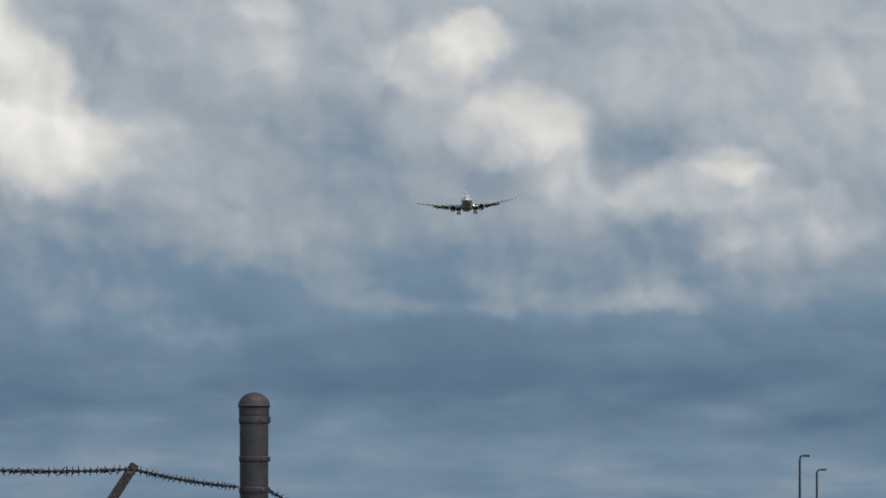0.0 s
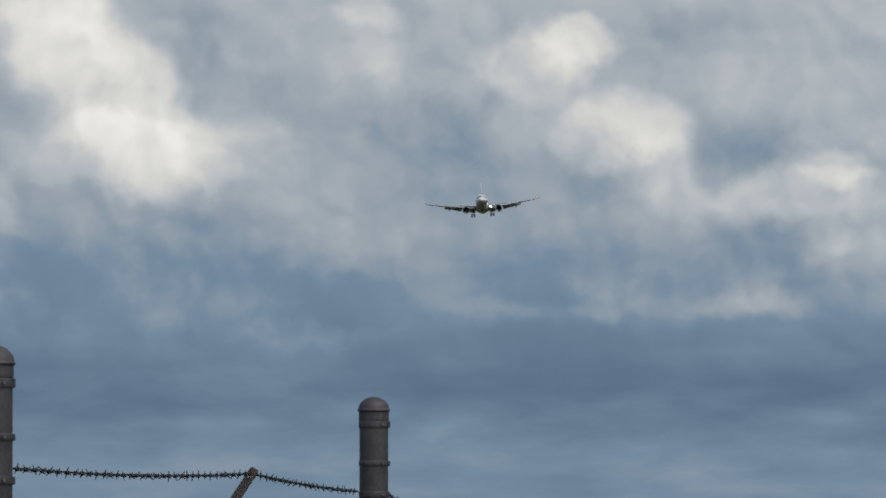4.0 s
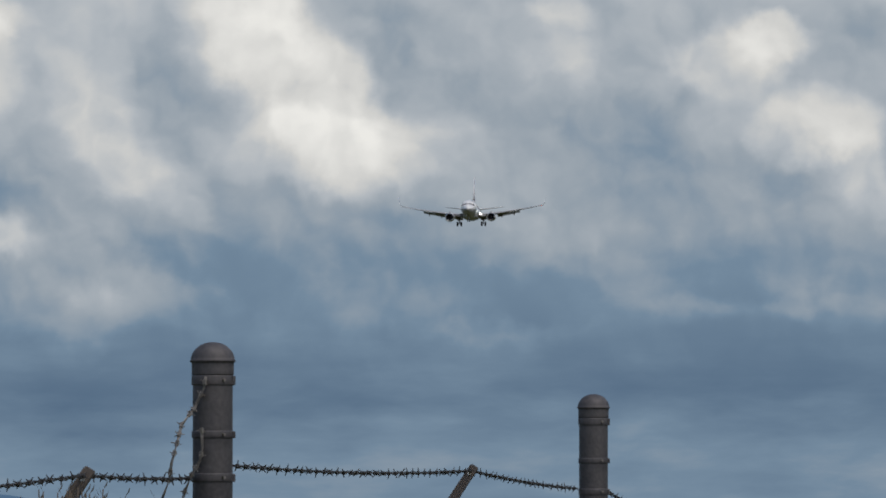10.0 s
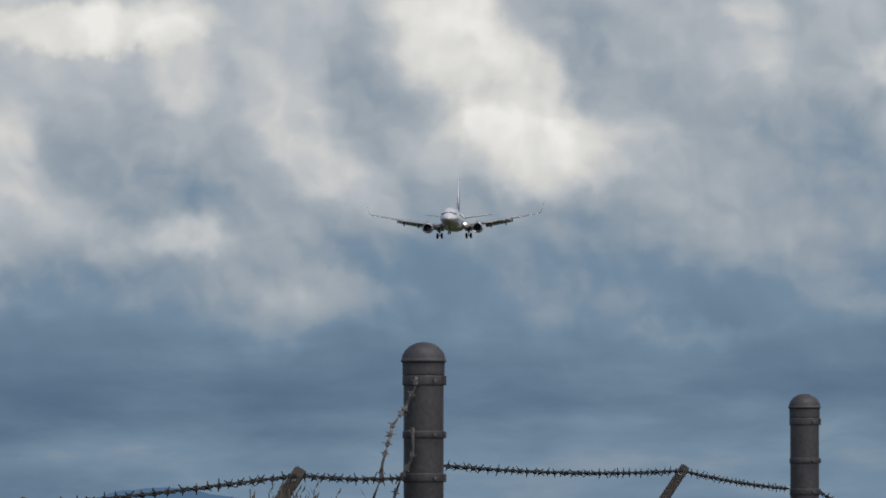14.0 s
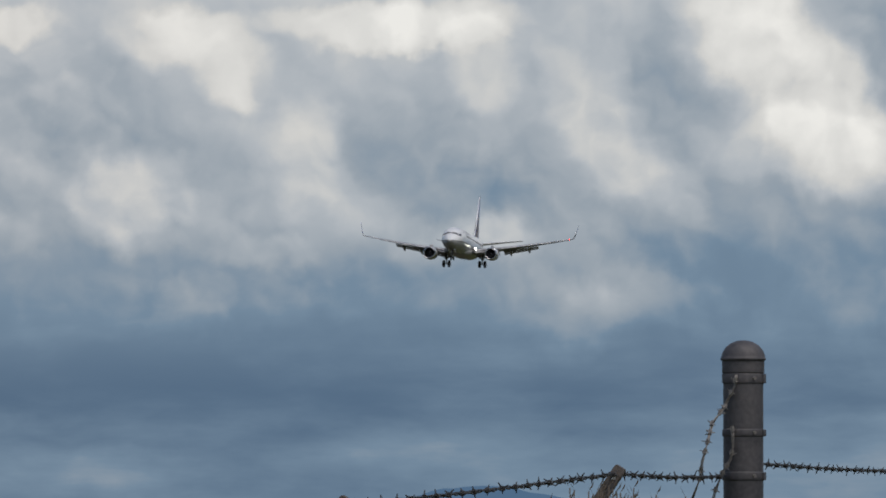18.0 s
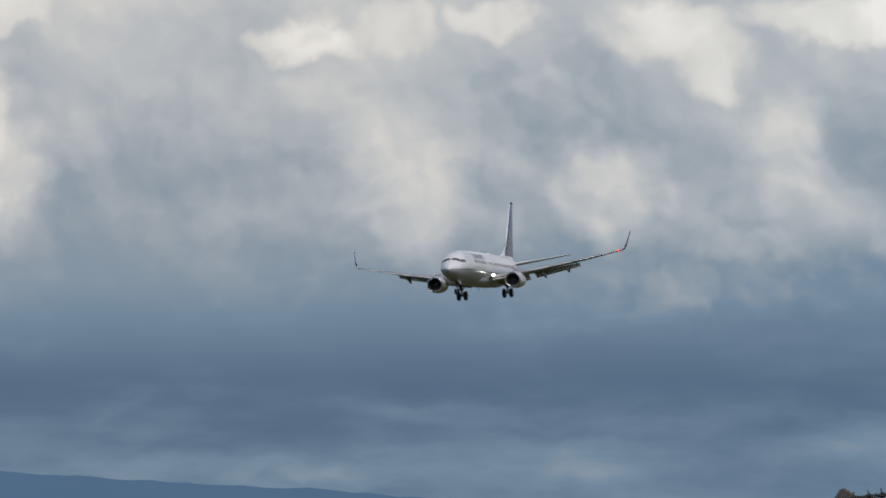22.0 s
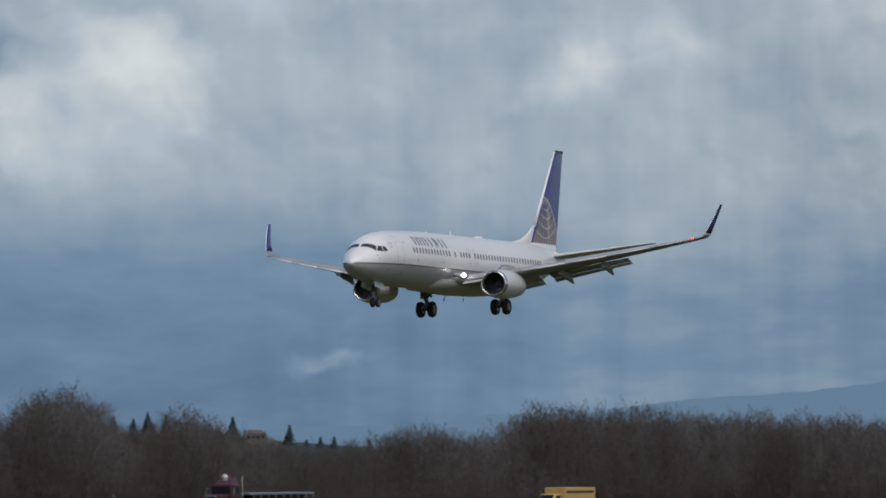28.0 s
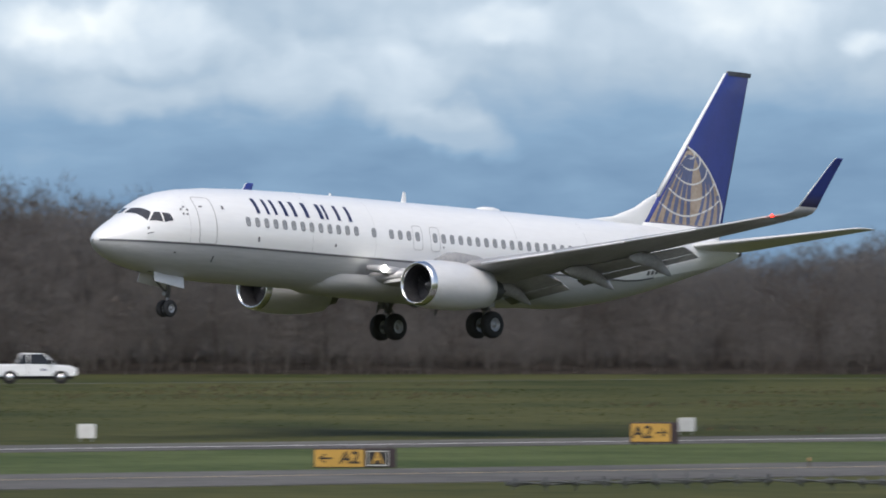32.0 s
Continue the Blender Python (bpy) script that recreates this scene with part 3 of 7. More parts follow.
def engines(plane):
    for side in (1, -1):
        c = at(13.6, side * 4.88, -1.74)

        def squash(p, q, a):
            return p * 1.04, q * (0.92 if q < 0 else 1.0)
        bm = bmesh.new()
        lathe(bm, [(-0.28, 0.965), (-0.5, 1.0), (-1.2, 1.06), (-2.2, 1.05), (-3.2, 0.95), (-3.9, 0.83), (-3.92, 0.78), (-3.4, 0.74)], "x", 32, (0, 0, 0), squash)
        hub = part("engine", bm, M_COWL, plane, "grey jet engine cowling with a polished lip", True)
        hub.location = c
        bm = bmesh.new()
        lathe(bm, [(-0.28, 0.965), (-0.12, 0.945), (-0.03, 0.90), (0.0, 0.855), (-0.04, 0.81), (-0.14, 0.785)], "x", 32, (0, 0, 0), squash)
        part("intake_lip", bm, M_METAL, hub, "polished intake lip", True)
        bm = bmesh.new()
        lathe(bm, [(-0.14, 0.785), (-0.5, 0.77), (-0.95, 0.78)], "x", 32, (0, 0, 0), squash)
        part("intake_duct", bm, M_DARKMET, hub, "dark intake duct", True)
        bm = bmesh.new()
        lathe(bm, [(-0.95, 0.79), (-0.96, 0.0)], "x", 32)
        part("fan_disc", bm, M_BLACK, hub, "", True)
        for k in range(24):
            bm = bmesh.new()
            a = k * math.tau / 24
            vs = []
            for r, tw in ((0.22, 0.05), (0.5, 0.08), (0.77, 0.10)):
                for d, x in ((-tw, -0.82), (tw, -0.92)):
                    ang = a + d / max(r, .3) * 0.9
                    vs.append(bm.verts.new((x, math.cos(ang) * r, math.sin(ang) * r)))
            for q in (0, 2):
                bm.faces.new((vs[q], vs[q + 1], vs[q + 3], vs[q + 2]))
            part("fan_blade", bm, M_DARKMET, hub)
        bm = bmesh.new()
        lathe(bm, [(-0.52, 0.0), (-0.6, 0.08), (-0.8, 0.19), (-0.93, 0.24)], "x", 20)
        part("spinner", bm, M_STRUT, hub, "", True)
        bm = bmesh.new()
        lathe(bm, [(-3.3, 0.62), (-4.1, 0.52), (-4.75, 0.40), (-4.72, 0.33), (-4.3, 0.3)], "x", 24)
        part("core_nozzle", bm, M_DARKMET, hub, "dark exhaust nozzle", True)
        bm = bmesh.new()
        lathe(bm, [(-4.2, 0.26), (-4.8, 0.2), (-5.25, 0.03)], "x", 16)
        part("exhaust_cone", bm, M_DARKMET, hub, "", True)
        bm = bmesh.new()
        rr = [[Vector((x, w * q, z)) for x, w, z in ((-0.9, 0.05, 1.0), (-2.0, 0.22, 1.42), (-3.4, 0.2, 1.35), (-5.2, 0.05, 0.75), (-4.2, 0.2, 0.45), (-2.5, 0.22, 0.8))] for q in (-1, 1)]
        rings(bm, rr)
        part("pylon", bm, M_WING, hub, "engine pylon", True)
        bm = bmesh.new()
        rr = [[Vector((x, side * -1 * (0.78 + y), z)) for x, y, z in ((-1.1, 0, 0.72), (-1.9, 0.0, 0.78), (-1.85, 0.22, 1.0), (-1.5, 0.20, 0.97))], [Vector((x, side * -1 * (0.75 + y), z + 0.03)) for x, y, z in ((-1.1, 0, 0.72), (-1.9, 0.0, 0.78), (-1.85, 0.22, 1.0), (-1.5, 0.20, 0.97))]]
        rings(bm, rr)
        part("strake", bm, M_BELLY, hub, "")


def wheel(parent, name, pos, r, w):
    bm = bmesh.new()
    prof = [(-w / 2, r * 0.5), (-w / 2, r * 0.78), (-w * 0.42, r * 0.93), (-w * 0.2, r), (-w * 0.1, r), (-w * 0.09, r * 0.975), (-w * 0.07, r), (w * 0.07, r), (w * 0.09, r * 0.975), (w * 0.1, r), (w * 0.2, r), (w * 0.42, r * 0.93), (w / 2, r * 0.78), (w / 2, r * 0.5)]
    lathe(bm, prof, "y", 28)
    hub = part(name, bm, M_TYRE, parent, "black tyre on a metal rim", True)
    hub.location = pos
    bm = bmesh.new()
    lathe(bm, [(-w * .46, 0.0), (-w * .46, r * .12), (-w * .3, r * .16), (-w * .3, r * .36), (-w * .48, r * .46), (-w * .48, r * .52), (w * .48, r * .52), (w * .48, r * .46), (w * .3, r * .36), (w * .3, r * .16), (w * .46, r * .12), (w * .46, 0.0)], "y", 24)
    part("rim", bm, M_HUB, hub, "worn metal wheel rim", True)


def gear(plane):
    for side in (1, -1):
        for d in (-0.43, 0.43):
            wheel(plane, "main_wheel", (0, side * 2.86 + d, 0), 0.565, 0.40)
        bm = bmesh.new()
        tube(bm, [(0.02, 0, 0.6), (0.12, side * 0.12, 2.0)], 0.16, 12)
        g = part("main_gear", bm, M_STRUT, plane, "dark main landing gear leg", True)
        g.location = (0, side * 2.86, 0)
        bm = bmesh.new()
        tube(bm, [(0, 0, -0.05), (0.02, 0, 0.7)], 0.10, 12)
        part("oleo", bm, M_HUB, g, "bright oleo piston", True)
        bm = bmesh.new()
        tube(bm, [(0, -0.5, 0), (0, 0.5, 0)], 0.08, 10)
        part("axle", bm, M_STRUT, g, "", True)
        bm = bmesh.new()
        tube(bm, [(0.05, 0, 0.75), (0.1, -side * 1.3, 1.75)], 0.07, 8)
        part("side_brace", bm, M_STRUT, g, "", True)
        bm = bmesh.new()
        tube(bm, [(-0.1, 0, 0.05), (-0.42, 0, 0.45), (-0.12, 0, 0.85)], [0.05, 0.06, 0.05], 6)
        part("torsion_link", bm, M_STRUT, g, "", True)
        bm = bmesh.new()
        box(bm, -0.35, 0.4, -0.03, 0.03, 0.75, 1.9, 0.01, Matrix.Translation((0.05, side * 0.24, 0)))
        part("gear_door", bm, M_WING, g, "grey leg door")
        bm = bmesh.new()
        tube(bm, [(0.45, -side * 0.4, 1.35), (0.62, -side * 0.75, 1.28), (0.55, -side * 0.95, 1.12)], [0.05, 0.07, 0.03], 6)
        part("door_link", bm, M_STRUT, g)
    for d in (-0.2, 0.2):
        wheel(plane, "nose_wheel", (15.42, d, -0.14), 0.345, 0.20)
    bm = bmesh.new()
    tube(bm, [(-0.04, 0, 0.45), (-0.12, 0, 1.65)], 0.10, 10)
    n = part("nose_gear", bm, M_STRUT, plane, "dark nose landing gear leg", True)
    n.location = (15.42, 0, -0.14)
    bm = bmesh.new()
    tube(bm, [(0, 0, 0), (-0.05, 0, 0.5)], 0.06, 10)
    part("oleo", bm, M_HUB, n, "bright oleo piston", True)
    bm = bmesh.new()
    tube(bm, [(0, -0.26, 0), (0, 0.26, 0)], 0.045, 8)
    part("axle", bm, M_STRUT, n, "", True)
    bm = bmesh.new()
    tube(bm, [(-0.05, 0, 0.55), (0.75, 0, 1.2)], 0.05, 8)
    part("drag_brace", bm, M_STRUT, n, "", True)
    bm = bmesh.new()
    tube(bm, [(0.13, 0, 0.6), (0.19, 0, 0.6)], [0.10, 0.09], 12)
    part("taxi_light", bm, M_CABIN, n, "")
    for side in (1, -1):
        bm = bmesh.new()
        box(bm, -0.60, 1.05, -0.02, 0.02, -0.42, 0.2, 0.015, Matrix.Translation((0.1, side * 0.42, 1.3)) @ Matrix.Rotation(radians(-7), 4, "Y") @ Matrix.Rotation(side * radians(14), 4, "X"))
        part("nose_gear_door", bm, M_COWL, n, "open white nose gear door")
    bm = bmesh.new()
    box(bm, -0.6, 1.35, -0.36, 0.36, 1.4, 1.47)
    part("gear_bay", bm, M_BLACK, n)


def aerials(plane):
    for s, h, c, up in ((17.4, 0.45, 0.32, 1), (13.2, 0.12, 0.2, 1), (16.2, 0.35, 0.25, -1), (19.6, 0.28, 0.2, -1)):
        z = 1.98 if up > 0 else (-2.36 if s > 13 else -1.97)
        bm = bmesh.new()
        loops = []
        for k, q in ((0.0, 1.0), (0.6, 0.75), (1.0, 0.5)):
            loops.append([at(s + 0.25 * k * up * h + x * c * q, t * c * q, z + up * h * k) for x, t in foil(6, 0.14)])
        rings(bm, loops)
        part("aerial", bm, M_WHITE if up > 0 else M_LINE, plane, "small blade aerial")
    bm = bmesh.new()
    loops = []
    for k, q in ((0, 1), (0.6, 0.85), (1.0, 0.4)):
        loops.append([at(22.6 + math.cos(a) * 0.75 * q, math.sin(a) * 0.28 * q, 1.97 + 0.17 * k) for a in [i * math.tau / 16 for i in range(16)]])
    rings(bm, loops)
    part("antenna_dome", bm, M_WHITE, plane, "low white antenna dome", True)
    for side in (1, -1):
        bm = bmesh.new()
        tube(bm, [skin(2.1, side * 82, 0.0), skin(2.1, side * 82, 0.1), skin(1.85, side * 82, 0.13)], 0.018, 6)
        part("pitot_tube", bm, M_STRUT, plane)


def airliner():
    plane = empty("airliner", Matrix.Identity(4), "white twin-engine jet airliner with blue tail, gear and flaps down", "airplane")
    for f in (body, glazing, wings, tail, engines, gear, aerials):
        f(plane)
    return plane


PLANE = airliner()


def ease(k):
    k = min(max(k, 0.0), 1.0)
    return k * k * (3 - 2 * k)


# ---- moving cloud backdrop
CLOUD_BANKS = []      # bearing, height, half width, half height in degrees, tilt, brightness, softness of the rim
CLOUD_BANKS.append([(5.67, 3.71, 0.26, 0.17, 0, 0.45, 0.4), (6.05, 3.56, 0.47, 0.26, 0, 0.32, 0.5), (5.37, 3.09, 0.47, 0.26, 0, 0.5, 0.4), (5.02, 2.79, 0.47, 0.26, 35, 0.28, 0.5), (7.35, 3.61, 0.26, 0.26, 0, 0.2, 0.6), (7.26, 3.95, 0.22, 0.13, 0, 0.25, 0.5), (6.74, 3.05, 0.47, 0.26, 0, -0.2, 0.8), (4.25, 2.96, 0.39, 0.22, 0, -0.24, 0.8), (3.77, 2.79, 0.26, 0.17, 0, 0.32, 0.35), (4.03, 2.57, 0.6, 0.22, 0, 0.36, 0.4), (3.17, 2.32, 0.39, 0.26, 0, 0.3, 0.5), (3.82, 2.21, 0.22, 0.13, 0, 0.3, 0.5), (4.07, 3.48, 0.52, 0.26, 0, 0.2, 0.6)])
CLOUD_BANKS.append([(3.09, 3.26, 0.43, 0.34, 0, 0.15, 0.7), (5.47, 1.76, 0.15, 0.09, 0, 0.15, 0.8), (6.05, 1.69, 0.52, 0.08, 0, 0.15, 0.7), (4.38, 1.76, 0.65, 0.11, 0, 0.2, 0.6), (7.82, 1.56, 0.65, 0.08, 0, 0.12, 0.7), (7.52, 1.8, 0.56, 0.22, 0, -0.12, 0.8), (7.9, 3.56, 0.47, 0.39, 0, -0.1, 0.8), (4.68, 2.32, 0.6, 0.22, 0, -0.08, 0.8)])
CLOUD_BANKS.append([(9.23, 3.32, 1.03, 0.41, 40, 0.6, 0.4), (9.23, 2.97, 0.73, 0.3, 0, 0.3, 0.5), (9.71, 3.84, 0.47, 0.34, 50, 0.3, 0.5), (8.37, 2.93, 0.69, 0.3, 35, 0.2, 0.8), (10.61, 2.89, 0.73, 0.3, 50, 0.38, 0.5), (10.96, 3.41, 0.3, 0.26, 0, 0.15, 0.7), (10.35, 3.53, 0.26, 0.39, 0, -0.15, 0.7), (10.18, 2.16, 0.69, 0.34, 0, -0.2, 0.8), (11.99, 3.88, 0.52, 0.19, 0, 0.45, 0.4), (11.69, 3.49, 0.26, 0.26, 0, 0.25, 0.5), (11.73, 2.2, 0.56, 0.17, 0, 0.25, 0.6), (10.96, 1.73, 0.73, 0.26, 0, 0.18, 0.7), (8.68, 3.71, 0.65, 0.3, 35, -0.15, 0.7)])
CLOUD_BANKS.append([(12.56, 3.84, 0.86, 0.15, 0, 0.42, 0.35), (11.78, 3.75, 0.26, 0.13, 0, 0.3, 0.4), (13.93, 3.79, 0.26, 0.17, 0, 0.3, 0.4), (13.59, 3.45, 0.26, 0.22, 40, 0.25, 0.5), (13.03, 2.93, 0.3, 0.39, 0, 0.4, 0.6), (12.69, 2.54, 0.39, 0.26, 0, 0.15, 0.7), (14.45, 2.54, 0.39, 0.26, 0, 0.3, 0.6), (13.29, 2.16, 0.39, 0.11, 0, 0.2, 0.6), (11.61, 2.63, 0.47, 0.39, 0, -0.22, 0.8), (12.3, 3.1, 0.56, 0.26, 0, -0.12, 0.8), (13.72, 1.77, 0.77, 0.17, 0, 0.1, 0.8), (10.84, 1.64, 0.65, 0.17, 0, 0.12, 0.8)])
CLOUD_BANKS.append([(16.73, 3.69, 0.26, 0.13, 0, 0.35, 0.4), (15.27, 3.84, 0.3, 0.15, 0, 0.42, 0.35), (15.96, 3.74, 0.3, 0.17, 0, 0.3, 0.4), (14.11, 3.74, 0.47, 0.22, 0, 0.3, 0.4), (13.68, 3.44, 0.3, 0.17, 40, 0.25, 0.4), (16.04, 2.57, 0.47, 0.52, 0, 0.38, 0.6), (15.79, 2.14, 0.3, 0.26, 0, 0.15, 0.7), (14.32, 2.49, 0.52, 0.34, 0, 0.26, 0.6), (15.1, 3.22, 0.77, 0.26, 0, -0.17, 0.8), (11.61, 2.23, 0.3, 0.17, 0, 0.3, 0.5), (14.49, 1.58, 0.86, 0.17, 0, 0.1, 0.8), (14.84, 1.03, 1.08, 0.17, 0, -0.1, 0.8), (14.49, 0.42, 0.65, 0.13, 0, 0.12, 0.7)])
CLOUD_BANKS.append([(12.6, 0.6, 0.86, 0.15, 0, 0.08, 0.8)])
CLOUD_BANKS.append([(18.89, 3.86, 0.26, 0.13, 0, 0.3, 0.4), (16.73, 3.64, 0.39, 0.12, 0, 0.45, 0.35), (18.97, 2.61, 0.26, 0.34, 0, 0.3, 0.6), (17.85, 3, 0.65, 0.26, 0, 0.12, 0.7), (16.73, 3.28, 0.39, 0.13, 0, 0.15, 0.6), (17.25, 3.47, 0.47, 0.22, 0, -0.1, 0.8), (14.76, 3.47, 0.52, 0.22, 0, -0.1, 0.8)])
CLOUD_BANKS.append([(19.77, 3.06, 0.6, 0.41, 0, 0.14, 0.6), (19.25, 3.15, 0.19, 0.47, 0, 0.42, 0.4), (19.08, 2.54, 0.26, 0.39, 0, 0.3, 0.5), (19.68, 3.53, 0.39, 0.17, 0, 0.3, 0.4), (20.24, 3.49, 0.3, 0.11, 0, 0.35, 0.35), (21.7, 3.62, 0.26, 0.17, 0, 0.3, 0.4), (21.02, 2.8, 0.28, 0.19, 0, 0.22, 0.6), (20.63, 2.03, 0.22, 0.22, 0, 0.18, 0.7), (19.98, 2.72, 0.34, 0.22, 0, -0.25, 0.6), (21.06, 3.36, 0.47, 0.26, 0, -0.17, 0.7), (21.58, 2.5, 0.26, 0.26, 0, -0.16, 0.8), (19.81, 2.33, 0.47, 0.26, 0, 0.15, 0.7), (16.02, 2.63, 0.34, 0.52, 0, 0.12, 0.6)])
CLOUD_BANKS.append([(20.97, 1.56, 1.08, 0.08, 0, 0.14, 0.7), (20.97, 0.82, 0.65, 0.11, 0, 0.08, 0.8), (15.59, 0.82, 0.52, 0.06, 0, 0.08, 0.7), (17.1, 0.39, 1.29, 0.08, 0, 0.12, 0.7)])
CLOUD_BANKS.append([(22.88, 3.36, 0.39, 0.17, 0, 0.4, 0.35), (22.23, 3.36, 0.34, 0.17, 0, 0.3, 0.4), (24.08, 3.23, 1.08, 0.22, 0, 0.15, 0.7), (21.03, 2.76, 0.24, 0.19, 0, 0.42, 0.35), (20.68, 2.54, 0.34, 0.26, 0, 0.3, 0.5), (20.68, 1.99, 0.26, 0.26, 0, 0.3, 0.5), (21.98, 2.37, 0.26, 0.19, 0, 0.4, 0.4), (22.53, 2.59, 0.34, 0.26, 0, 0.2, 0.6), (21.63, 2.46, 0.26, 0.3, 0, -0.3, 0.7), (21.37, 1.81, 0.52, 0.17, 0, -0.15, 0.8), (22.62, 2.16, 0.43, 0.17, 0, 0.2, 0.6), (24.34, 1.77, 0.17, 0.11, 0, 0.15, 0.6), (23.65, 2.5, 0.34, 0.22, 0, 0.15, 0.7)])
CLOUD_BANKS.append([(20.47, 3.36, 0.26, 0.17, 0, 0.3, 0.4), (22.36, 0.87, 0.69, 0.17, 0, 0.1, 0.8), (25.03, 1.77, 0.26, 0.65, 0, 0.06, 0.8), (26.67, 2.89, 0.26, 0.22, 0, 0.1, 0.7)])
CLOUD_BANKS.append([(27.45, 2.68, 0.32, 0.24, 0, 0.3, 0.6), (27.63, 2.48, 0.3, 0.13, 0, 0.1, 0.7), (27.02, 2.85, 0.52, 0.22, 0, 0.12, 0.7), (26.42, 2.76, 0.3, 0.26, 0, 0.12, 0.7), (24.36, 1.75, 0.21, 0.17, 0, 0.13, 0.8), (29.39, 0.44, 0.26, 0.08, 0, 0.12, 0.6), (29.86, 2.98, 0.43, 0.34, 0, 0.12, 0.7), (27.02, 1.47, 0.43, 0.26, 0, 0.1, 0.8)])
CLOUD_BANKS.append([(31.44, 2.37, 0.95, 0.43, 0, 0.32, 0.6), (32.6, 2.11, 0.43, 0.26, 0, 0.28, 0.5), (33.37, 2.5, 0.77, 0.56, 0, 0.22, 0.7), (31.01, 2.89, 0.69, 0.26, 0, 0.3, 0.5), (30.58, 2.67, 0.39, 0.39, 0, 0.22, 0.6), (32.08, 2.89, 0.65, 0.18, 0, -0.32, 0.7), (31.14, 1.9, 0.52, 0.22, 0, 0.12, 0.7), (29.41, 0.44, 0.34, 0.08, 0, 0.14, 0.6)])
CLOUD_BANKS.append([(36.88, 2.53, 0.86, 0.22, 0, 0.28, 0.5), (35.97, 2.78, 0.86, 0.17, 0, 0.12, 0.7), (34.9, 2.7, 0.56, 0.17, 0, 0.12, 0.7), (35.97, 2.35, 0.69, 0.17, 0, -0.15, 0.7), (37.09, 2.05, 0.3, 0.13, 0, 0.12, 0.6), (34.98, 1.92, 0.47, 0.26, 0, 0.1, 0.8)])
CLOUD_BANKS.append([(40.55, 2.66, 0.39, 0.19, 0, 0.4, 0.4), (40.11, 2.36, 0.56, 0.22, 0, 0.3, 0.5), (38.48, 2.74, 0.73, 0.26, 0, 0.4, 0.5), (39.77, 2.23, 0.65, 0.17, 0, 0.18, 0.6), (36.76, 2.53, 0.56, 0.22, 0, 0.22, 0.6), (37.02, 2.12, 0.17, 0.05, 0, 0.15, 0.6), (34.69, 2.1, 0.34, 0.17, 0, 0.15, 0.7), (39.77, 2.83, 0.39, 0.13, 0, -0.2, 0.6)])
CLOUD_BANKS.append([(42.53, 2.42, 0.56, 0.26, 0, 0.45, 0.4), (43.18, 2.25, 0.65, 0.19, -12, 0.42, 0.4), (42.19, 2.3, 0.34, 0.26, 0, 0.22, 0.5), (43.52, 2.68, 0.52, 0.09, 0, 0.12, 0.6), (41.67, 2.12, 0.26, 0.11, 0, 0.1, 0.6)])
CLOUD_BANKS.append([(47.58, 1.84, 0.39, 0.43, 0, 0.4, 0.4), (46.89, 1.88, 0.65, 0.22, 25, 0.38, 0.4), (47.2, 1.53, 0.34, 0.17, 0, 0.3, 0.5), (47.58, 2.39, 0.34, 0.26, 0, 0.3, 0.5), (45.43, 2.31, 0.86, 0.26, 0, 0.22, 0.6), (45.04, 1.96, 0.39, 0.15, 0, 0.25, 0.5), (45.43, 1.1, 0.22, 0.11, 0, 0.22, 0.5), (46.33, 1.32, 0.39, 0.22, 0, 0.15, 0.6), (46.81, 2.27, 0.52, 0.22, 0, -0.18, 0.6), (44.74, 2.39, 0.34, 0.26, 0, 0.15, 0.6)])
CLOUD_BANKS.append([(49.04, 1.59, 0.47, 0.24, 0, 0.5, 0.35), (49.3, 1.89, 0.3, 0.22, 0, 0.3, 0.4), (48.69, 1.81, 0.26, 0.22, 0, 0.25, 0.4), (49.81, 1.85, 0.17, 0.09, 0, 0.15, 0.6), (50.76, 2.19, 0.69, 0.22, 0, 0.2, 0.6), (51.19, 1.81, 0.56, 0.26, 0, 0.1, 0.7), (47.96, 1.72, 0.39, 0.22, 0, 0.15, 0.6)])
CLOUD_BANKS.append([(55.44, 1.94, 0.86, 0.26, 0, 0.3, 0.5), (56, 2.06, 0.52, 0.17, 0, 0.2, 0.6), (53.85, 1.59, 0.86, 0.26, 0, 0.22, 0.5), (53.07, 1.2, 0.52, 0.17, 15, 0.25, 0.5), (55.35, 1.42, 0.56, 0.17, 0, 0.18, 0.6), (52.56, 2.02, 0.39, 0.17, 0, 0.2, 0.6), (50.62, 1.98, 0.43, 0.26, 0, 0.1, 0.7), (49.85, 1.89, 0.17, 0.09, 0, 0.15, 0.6)])


